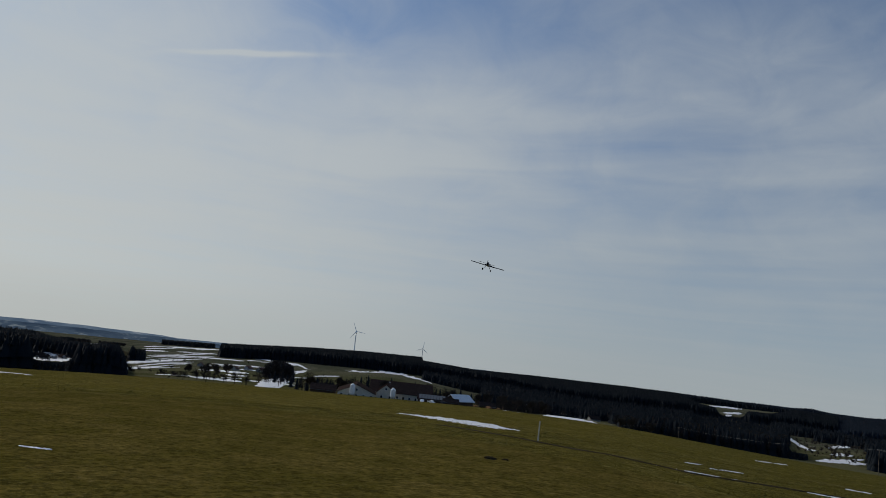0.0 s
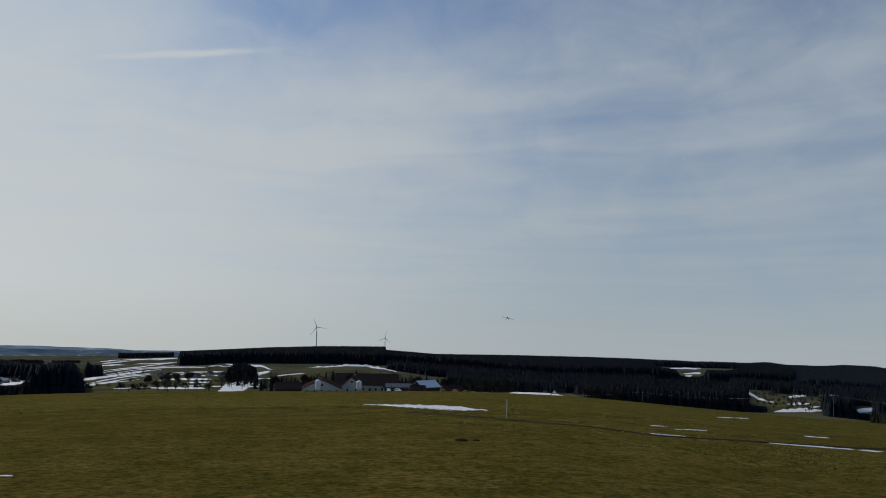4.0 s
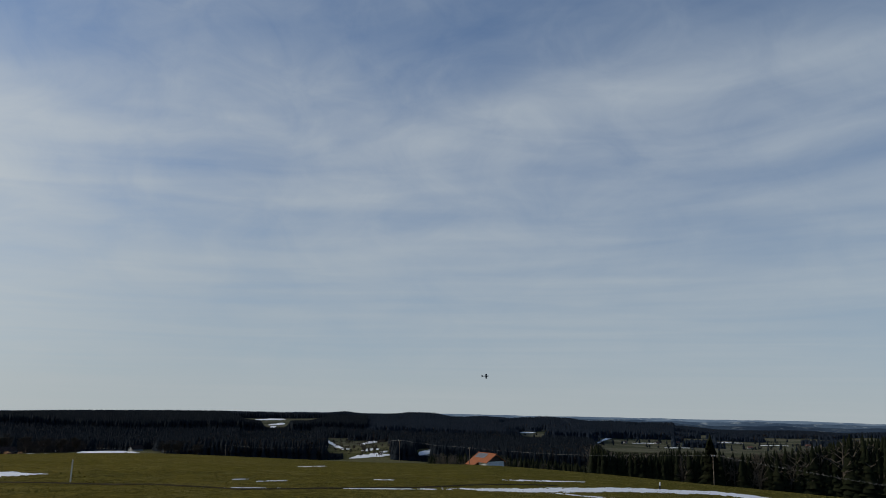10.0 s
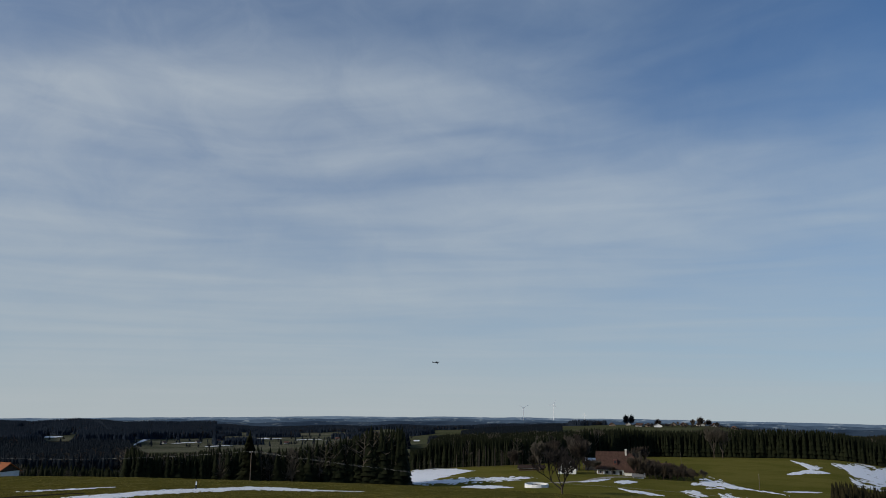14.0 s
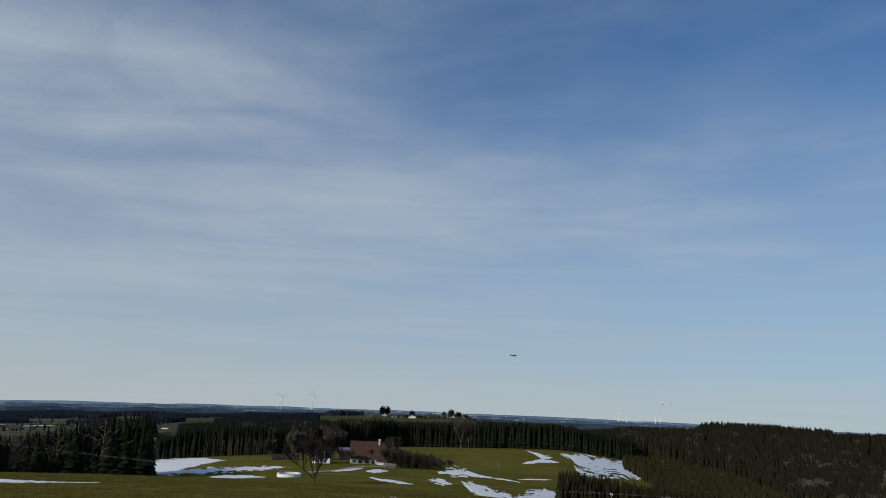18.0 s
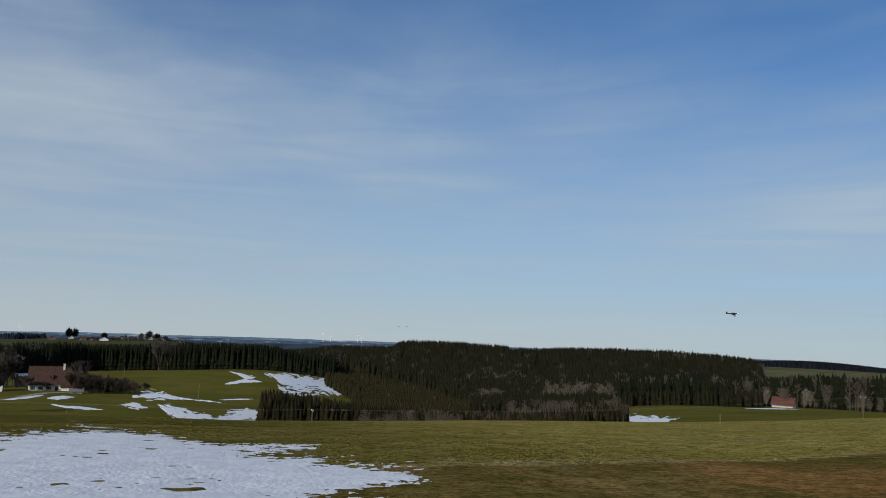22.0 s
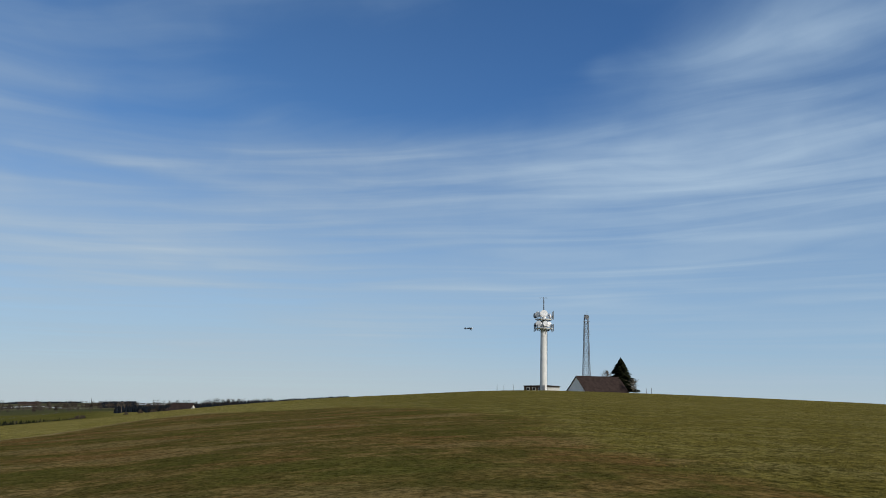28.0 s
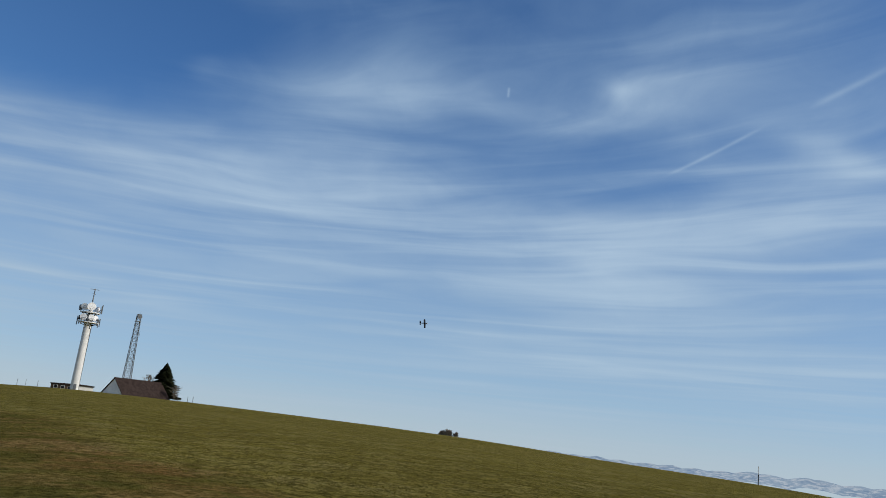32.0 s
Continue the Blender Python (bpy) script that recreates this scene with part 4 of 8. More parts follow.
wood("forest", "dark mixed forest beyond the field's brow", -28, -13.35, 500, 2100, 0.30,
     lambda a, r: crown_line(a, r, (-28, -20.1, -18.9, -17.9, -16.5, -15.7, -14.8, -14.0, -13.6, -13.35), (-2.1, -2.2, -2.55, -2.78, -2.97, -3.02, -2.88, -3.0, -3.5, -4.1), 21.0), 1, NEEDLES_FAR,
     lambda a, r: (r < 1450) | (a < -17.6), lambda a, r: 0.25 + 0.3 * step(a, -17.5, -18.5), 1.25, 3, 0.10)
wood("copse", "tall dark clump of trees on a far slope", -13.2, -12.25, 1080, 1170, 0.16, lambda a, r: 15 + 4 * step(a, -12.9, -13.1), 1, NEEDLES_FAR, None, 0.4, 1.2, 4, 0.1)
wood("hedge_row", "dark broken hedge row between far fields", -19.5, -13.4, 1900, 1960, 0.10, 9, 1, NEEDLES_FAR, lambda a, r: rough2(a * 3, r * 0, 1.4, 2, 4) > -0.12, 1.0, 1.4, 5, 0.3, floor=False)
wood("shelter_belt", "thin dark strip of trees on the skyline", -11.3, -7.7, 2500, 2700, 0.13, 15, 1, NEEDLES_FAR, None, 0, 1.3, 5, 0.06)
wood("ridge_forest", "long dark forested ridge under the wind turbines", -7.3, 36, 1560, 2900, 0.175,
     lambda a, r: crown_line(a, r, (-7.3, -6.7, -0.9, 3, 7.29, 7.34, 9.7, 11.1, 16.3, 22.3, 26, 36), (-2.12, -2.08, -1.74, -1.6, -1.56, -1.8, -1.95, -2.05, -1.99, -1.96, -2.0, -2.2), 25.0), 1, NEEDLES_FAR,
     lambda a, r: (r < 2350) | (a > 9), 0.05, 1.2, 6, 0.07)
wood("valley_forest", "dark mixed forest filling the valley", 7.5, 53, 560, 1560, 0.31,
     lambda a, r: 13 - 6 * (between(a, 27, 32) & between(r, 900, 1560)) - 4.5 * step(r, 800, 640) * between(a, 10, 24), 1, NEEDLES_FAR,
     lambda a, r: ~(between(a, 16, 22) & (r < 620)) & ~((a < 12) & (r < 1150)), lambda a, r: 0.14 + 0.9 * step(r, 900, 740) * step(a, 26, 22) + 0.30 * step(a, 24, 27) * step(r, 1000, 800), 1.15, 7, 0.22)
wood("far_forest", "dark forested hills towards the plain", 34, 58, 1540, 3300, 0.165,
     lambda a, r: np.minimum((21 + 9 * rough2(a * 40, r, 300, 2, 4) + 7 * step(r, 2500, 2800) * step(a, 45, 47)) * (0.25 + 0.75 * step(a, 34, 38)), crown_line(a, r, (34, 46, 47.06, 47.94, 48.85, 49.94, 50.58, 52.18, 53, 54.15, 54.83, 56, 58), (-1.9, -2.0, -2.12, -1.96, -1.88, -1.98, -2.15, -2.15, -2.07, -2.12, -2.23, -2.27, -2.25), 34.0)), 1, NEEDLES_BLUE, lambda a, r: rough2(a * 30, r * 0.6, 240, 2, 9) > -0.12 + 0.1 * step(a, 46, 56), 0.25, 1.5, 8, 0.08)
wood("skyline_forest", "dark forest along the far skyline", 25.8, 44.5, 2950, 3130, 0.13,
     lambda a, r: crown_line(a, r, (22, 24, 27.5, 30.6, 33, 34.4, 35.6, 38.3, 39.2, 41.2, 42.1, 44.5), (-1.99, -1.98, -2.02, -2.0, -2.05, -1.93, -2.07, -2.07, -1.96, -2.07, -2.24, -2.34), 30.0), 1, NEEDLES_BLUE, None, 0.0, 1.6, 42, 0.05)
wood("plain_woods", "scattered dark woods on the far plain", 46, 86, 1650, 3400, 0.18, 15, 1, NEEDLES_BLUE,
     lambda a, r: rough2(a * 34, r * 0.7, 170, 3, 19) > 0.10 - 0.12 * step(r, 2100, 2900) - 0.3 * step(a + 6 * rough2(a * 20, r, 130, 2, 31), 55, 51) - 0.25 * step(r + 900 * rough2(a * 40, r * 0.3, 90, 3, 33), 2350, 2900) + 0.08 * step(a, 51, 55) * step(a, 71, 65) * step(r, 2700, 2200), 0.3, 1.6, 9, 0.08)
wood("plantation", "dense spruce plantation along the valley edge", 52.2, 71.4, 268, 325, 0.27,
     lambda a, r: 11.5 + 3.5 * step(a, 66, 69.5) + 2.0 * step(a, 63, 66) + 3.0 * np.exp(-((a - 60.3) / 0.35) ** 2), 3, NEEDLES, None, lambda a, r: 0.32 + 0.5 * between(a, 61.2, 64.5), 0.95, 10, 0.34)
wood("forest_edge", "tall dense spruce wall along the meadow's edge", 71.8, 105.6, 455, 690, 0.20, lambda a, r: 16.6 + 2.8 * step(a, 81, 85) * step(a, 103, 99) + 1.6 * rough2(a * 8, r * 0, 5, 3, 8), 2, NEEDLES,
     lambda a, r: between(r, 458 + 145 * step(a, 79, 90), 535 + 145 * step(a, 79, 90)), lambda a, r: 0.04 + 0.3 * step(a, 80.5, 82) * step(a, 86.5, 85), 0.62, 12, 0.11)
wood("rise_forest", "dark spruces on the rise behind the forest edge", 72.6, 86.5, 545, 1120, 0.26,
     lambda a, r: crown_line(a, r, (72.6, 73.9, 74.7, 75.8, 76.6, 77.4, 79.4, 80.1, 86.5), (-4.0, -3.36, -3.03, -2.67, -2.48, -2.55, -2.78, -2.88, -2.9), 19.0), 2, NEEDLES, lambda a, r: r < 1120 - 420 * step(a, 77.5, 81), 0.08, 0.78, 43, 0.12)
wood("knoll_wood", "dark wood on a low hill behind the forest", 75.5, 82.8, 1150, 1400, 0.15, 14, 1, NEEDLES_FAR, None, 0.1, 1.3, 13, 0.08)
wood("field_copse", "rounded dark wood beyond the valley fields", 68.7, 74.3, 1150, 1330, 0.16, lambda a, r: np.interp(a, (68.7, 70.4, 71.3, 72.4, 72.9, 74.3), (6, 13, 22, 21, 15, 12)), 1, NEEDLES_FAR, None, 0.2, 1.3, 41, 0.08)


def young_slope(a, r):
    """The planted slope at the foot of the wooded hill."""
    return between(a, 104.7, 115.6) & (r < np.interp(a, (104.6, 107, 110, 112.35, 114.6, 115.6), (690, 650, 590, 525, 430, 385)))


def hill_side(a, r):
    return ((a > 106.9 - 2.1 * step(r, 410, 520)) | (r > 760)) & ~((a > 125.5) & (r < 405)) & ~((a > 131) & (r > 620) & (a * 22 + r * 0.2 > 3200))


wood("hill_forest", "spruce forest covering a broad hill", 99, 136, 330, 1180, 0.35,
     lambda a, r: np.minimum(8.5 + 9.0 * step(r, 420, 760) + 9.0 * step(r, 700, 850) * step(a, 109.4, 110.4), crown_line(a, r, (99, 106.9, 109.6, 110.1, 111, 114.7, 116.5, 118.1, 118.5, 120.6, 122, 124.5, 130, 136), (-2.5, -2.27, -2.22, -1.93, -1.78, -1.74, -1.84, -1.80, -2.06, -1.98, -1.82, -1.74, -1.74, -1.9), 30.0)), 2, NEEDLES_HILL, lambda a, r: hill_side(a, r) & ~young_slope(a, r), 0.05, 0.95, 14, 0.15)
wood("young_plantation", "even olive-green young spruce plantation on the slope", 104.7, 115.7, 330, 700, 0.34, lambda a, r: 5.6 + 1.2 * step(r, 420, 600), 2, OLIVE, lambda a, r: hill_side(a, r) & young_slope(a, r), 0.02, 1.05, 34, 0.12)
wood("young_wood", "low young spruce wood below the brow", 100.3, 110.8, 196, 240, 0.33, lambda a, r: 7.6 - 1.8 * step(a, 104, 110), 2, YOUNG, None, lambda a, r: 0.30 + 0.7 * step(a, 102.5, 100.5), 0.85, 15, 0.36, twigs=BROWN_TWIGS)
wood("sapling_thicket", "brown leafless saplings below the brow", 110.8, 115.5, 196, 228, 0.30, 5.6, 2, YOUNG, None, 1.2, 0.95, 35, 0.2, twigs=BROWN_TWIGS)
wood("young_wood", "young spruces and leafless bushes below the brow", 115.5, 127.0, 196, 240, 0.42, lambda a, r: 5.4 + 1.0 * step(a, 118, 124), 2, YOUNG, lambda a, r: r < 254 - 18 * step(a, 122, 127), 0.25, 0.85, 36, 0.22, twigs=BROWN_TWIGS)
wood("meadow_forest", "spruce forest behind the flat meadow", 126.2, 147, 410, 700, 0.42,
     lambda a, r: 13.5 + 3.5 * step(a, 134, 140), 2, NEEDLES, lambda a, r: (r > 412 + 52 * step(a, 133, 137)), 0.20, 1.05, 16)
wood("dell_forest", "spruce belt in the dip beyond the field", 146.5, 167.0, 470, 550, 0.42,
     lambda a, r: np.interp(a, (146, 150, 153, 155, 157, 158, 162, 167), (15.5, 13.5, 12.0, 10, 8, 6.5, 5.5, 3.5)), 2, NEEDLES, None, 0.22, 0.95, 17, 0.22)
wood("thicket", "grey-brown leafless thicket beside the spruce belt", 154.2, 157.6, 448, 468, 0.28, 7.0, 2, NEEDLES, None, 4.0, 1.0, 27, 0.2)
wood("hill_strip", "dark strip of forest on a far hill", 133.8, 146, 2050, 2450, 0.2, lambda a, r: 17 * np.exp(-((a - 139) / 5.5) ** 2) + 3, 1, NEEDLES_FAR, None, 0, 1.9, 18, 0.06)
wood("skyline_hedge", "low dark hedge line on the skyline", 149.3, 166.5, 2060, 2140, 0.12, lambda a, r: 5.0 + 2.5 * rough2(a * 9, r * 0, 6, 2, 8), 1, NEEDLES_FAR, lambda a, r: ~between(a, 157.9, 159.6), 0.3, 1.7, 19, floor=False)
wood("skyline_wood", "dark block of forest on the skyline", 167.7, 169.9, 1250, 1400, 0.2, 9.0, 1, NEEDLES_FAR, None, 0.1, 1.8, 24, 0.1)
wood("hollow_hedge", "dark hedge and bare trees running down the hollow", 168.6, 181, 830, 960, 0.2, lambda a, r: 6.5 + 2.0 * step(a, 172, 178), 1, NEEDLES_FAR, lambda a, r: rough2(a * 25, r, 40, 2, 5) > -0.12, 0.7, 1.5, 25)
wood("brow_trees", "dark treetops just over the brow", 179.2, 184.5, 520, 600, 0.18, lambda a, r: 6.0 + 0 * a, 1, NEEDLES_FAR, None, 0.3, 1.6, 20, 0.15)
build_ground()


def backdrop(name, label, az0, az1, r, top, jag, mat, seed, depth=160.0):
    """A far range of hills: a long ridge with a sloping face."""
    a = np.arange(az0, az1, 0.12)
    t = top(a) + jag * (rough2(a, a * 0, 3.0, 4, seed) * 2)
    rows = []
    for dr, drop in ((-depth, 1.3), (-depth * 0.45, 0.42), (0, 0), (depth * 0.3, 1.0)):
        x, y = polar(a, r + dr)
        shade = 0.5 * drop * jag * rough2(a * 3, a * 0 + drop * 7, 2.0, 3, seed + 2)
        rows.append(np.stack([x, y, 1.6 + (r + dr) * np.tan(np.radians(t - drop * 0.5 + shade))], -1))
    n = len(a)
    verts = np.concatenate(rows)
    i, k = np.meshgrid(np.arange(3), np.arange(n - 1), indexing="ij")
    b = i * n + k
    faces = np.stack([b, b + 1, b + n + 1, b + n], -1).reshape(-1, 4)
    return tagged(new(name, mesh_from(name, verts, faces, mat)), label, "hills", kind="structure")


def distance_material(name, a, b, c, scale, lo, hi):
    """Far land with kilometres of haze painted in as a faint blue glow."""
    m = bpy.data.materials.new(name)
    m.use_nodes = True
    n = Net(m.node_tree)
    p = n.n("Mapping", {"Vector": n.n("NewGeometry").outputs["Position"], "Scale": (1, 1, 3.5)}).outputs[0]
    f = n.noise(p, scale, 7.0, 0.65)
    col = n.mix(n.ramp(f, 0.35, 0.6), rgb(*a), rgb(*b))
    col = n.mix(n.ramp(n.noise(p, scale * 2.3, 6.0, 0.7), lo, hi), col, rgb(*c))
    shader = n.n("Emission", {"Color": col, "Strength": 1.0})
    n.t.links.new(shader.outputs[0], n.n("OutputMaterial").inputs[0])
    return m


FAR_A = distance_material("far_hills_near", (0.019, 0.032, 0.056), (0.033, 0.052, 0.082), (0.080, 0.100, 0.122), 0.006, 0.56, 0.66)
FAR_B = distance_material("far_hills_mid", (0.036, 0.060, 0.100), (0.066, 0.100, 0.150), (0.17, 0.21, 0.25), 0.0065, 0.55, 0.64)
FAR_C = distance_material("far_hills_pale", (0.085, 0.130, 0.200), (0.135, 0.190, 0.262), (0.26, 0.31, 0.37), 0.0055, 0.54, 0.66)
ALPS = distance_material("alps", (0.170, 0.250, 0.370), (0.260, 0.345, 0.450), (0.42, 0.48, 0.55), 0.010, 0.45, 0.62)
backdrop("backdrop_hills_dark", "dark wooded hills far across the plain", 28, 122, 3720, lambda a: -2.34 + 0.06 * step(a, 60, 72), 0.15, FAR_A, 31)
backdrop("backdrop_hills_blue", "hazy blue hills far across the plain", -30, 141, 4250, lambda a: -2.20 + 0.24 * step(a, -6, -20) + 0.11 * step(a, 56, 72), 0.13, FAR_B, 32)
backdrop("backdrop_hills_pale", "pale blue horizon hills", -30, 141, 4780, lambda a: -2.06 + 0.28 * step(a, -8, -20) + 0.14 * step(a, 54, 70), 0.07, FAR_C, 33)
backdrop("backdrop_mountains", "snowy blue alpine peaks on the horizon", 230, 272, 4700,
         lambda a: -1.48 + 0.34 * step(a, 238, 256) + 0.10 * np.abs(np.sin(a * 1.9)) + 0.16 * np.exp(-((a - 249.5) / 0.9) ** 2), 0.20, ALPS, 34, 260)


def reach(az, el, beyond=3.0):
    """How far off the ground is that shows at a bearing and an elevation, past a given distance."""
    r = RR[(RR > beyond) & (RR < 4900)]
    x, y = polar(az, r)
    above = height(x, y) - 1.6 - r * math.tan(radians(el))
    i = int(np.argmax(above > 0)) if (above > 0).any() else len(r) - 1
    if i == 0:
        return float(r[0])
    f = above[i - 1] / (above[i - 1] - above[i])
    return float(r[i - 1] + (r[i] - r[i - 1]) * f)


# ---- snow left on the field and meadow ----
LEFT_OVER = "melting sheet of old white snow on the pasture"


def within(az, el, rows, sharp):
    """How deep a view ray's foot lies inside a band given by (bearing, lower, upper elevation)."""
    t = np.array(rows)
    lo, hi = np.interp(az, t[:, 0], t[:, 1]), np.interp(az, t[:, 0], t[:, 2])
    ends = np.minimum(az - t[0, 0], t[-1, 0] - az)
    return np.minimum(np.minimum((hi - el) * sharp, (el - lo) * sharp), ends * sharp * 0.5)


SHEET = []
SHEET.append(((49, -30, -11.2), (52.4, -30, -10.4), (58, -30, -10.5), (61.9, -30, -10.7), (63.5, -30, -10.35), (66, -30, -10.1), (70, -30, -9.8), (75.8, -30, -9.5), (77.2, -30, -9.3), (79, -30, -8.84), (81.5, -30, -8.72), (84, -30, -8.5),
     (88.5, -30, -8.35), (91, -30, -8.5), (94, -30, -8.84), (95.4, -30, -9.4), (98, -30, -9.9), (100.5, -30, -10.2), (101, -30, -10.25), (102.5, -13.6, -10.4), (105, -13.0, -10.55), (107.5, -12.5, -10.85), (109.5, -12.0, -11.0), (112.2, -11.5, -11.4)))
SHEET.append(((46, -9.6, -8.85), (53, -9.7, -9.15), (56.4, -9.85, -9.55), (60, -10.05, -9.7), (63.8, -10.3, -9.95), (68.5, -10.2, -9.95)))
SHEET.append(((76.8, -8.7, -8.55), (84.5, -8.8, -8.52)))
SHEET.append(((92.5, -9.3, -8.8), (97.7, -10.0, -9.5), (104.3, -9.72, -9.6)))
SHEET.append(((101, -30, -13.2), (107.5, -30, -13.2), (110, -16, -13.2), (112, -14.8, -13.35), (114.5, -14.2, -13.35), (117.2, -13.75, -13.45)))


def near_snow(x, y):
    """Above zero where the big snow sheet lies."""
    az, r = np.degrees(np.arctan2(x, y)), np.maximum(np.hypot(x, y), 0.1)
    el = np.degrees(np.arctan2(height(x, y) - 1.6, r))
    m = np.maximum.reduce([within(az, el, rows, sharp) for rows, sharp in zip(SHEET, (3.2, 5.0, 9.0, 6.0, 3.4))])
    across = (az - 85) / 57.3
    calm = 1 - 0.5 * step(r, 11, 19) * step(az, 104, 96)
    return (np.clip(m, -6.0, 3.1) - 5 * step(r, 7.6, 6.4) + calm * (3.0 * rough2(across * 14, np.log(r) * 20, 1.0, 4, 41) + 2.8 * rough2(across * 38, np.log(r) * 52, 1.0, 3, 43) + 3.2 * rough2(across * 85, np.log(r) * 78, 1.0, 2, 44)) + 3.0 * rough2(across * 190, np.log(r) * 130, 1.0, 2, 45))


def near_sheet():
    az, r = np.meshgrid(np.linspace(44, 122, 620), 6.0 * (42 / 6.0) ** np.linspace(0, 1, 270), indexing="ij")
    x, y = polar(az, r)
    m = near_snow(x, y)
    z = height(x, y) + np.clip(m * 0.02, -0.05, 0.012) + (0.035 * rough2(x, y, 1.3, 3, 46) + 0.018 * rough2(x, y, 0.28, 2, 47)) * np.clip(m * 3, 0, 1)
    i, k = np.meshgrid(np.arange(619), np.arange(269), indexing="ij")
    b = i * 270 + k
    keep = (np.maximum.reduce([m[:-1, :-1], m[1:, :-1], m[:-1, 1:], m[1:, 1:]]) > -0.3).ravel()
    faces = np.stack([b, b + 1, b + 271, b + 270], -1).reshape(-1, 4)[keep]
    tagged(new("snow_patch", mesh_from("snow_patch", np.stack([x, y, z], -1).reshape(-1, 3), faces, SNOW, True)), LEFT_OVER, "snow", "snow patches")


near_sheet()


def snow_band(rows, label, seed, beyond=3.0, thick=0.08, ragged=0.7, grain=1.0, trim=0.0):
    """A tapering band of snow along the ground, by bearing and lower and upper elevation."""
    t = np.array(rows, float)
    if (t[:, 2] - t[:, 1]).max() < 0.3 and beyond > 100:
        trim, ragged = 0.0, min(ragged, 0.6)
    na, nv = int(np.clip((t[-1, 0] - t[0, 0]) * 18, 30, 220)), int(np.clip((t[:, 2] - t[:, 1]).max() * 65, 9, 64))
    a = np.linspace(t[0, 0], t[-1, 0], na)
    lo, hi = np.interp(a, t[:, 0], t[:, 1]), np.interp(a, t[:, 0], t[:, 2])
    mid, half = (lo + hi) / 2, np.maximum((hi - lo) / 2, 0.012)
    near = np.array([reach(q, e, beyond) for q, e in zip(a, mid - half * 1.35)])
    far = np.array([reach(q, e, beyond) for q, e in zip(a, mid + half * 1.35)])
    far = np.minimum(np.maximum(far, near * 1.01), near * 1.6)
    v = np.linspace(0, 1, nv)[None]
    R = near[:, None] * (far / near)[:, None] ** v
    A = np.broadcast_to(a[:, None], R.shape)
    x, y = polar(A, R)
    s = (v - 0.5) * 2.7 + 0 * R
    ends = np.clip(np.minimum(A - a[0], a[-1] - A) / (a[-1] - a[0]) * 5, 0, 1)
    m = (1 - np.abs(s)) * 1.1 - (1 - ends) * 0.9 - trim
    m = m + ragged * 2.2 * (0.8 * rough2(A / (0.45 * grain), (s * half[:, None] + A * 0.05) / 0.07, 1.0, 4, seed) + 1.0 * rough2(A / 0.26, (s * half[:, None] + A * 0.03) / 0.035, 1.0, 3, seed + 7))
    m = np.minimum(m, (1.3 - np.abs(s)) * 4)
    z = height(x, y) + np.clip(m * thick * 2.0, -thick * 1.5, thick)
    i, k = np.meshgrid(np.arange(na - 1), np.arange(nv - 1), indexing="ij")
    b = i * nv + k
    keep = (np.maximum.reduce([m[:-1, :-1], m[1:, :-1], m[:-1, 1:], m[1:, 1:]]) > -0.3).ravel()
    faces = np.stack([b, b + 1, b + nv + 1, b + nv], -1).reshape(-1, 4)[keep]
    return tagged(new("snow_patch", mesh_from("snow_patch", np.stack([x, y, z], -1).reshape(-1, 3), faces, SNOW, True)), label, "snow", "snow patches")


# on the field
FIELD_SNOW = []
FIELD_SNOW.append(((41.5, -7.35, -7.13), (44.7, -7.46, -7.12), (47.4, -7.48, -7.11), (50.6, -7.35, -6.93), (54.7, -7.17, -6.78), (60.8, -7.04, -6.73), (64.8, -7.19, -6.96), (68.6, -7.24, -7.16)))
FIELD_SNOW.append(((24.7, -7.22, -7.15), (29.5, -7.36, -7.28), (35.6, -7.43, -7.31), (42.5, -7.44, -7.25)))
FIELD_SNOW.append(((45.9, -6.71, -6.52), (47.8, -6.72, -6.50), (51.8, -6.60, -6.52)))
FIELD_SNOW.append(((31.1, -5.92, -5.80), (33.4, -5.86, -5.76)))
FIELD_SNOW.append(((26.5, -6.72, -6.65), (27.8, -6.71, -6.64)))
FIELD_SNOW.append(((28.3, -6.88, -6.78), (30.5, -6.86, -6.76)))
FIELD_SNOW.append(((36.6, -6.80, -6.69), (38.1, -6.80, -6.70)))
FIELD_SNOW.append(((49.2, -7.45, -7.30), (51.6, -7.57, -7.46), (53.8, -7.66, -7.52)))
FIELD_SNOW.append(((5.6, -5.83, -5.80), (7.0, -5.86, -5.79), (8.6, -5.96, -5.76), (10.7, -6.04, -5.80), (12.8, -6.12, -5.83), (15.0, -6.10, -6.00)))
FIELD_SNOW.append(((-19.1, -9.90, -9.86), (-18, -10.02, -9.95), (-16.8, -10.10, -10.07)))
FIELD_SNOW.append(((-23, -5.30, -5.21), (-19.6, -5.37, -5.29), (-18.4, -5.44, -5.38)))
for k, rows in enumerate(FIELD_SNOW):
    slim = 0.72 if k == 0 else 1.0 if k == 8 else 0.30 if k == 1 else 0.46
    rows = [(a, (lo + hi) / 2 - (hi - lo) / 2 * slim, (lo + hi) / 2 + (hi - lo) / 2 * slim) for a, lo, hi in rows]
    snow_band(rows, "narrow streak of old snow on the grass", 60 + k, 3.0, 0.018, 0.55 if k in (0, 8) else 1.2, 1.0, 0.0 if k in (0, 8) else 0.15)
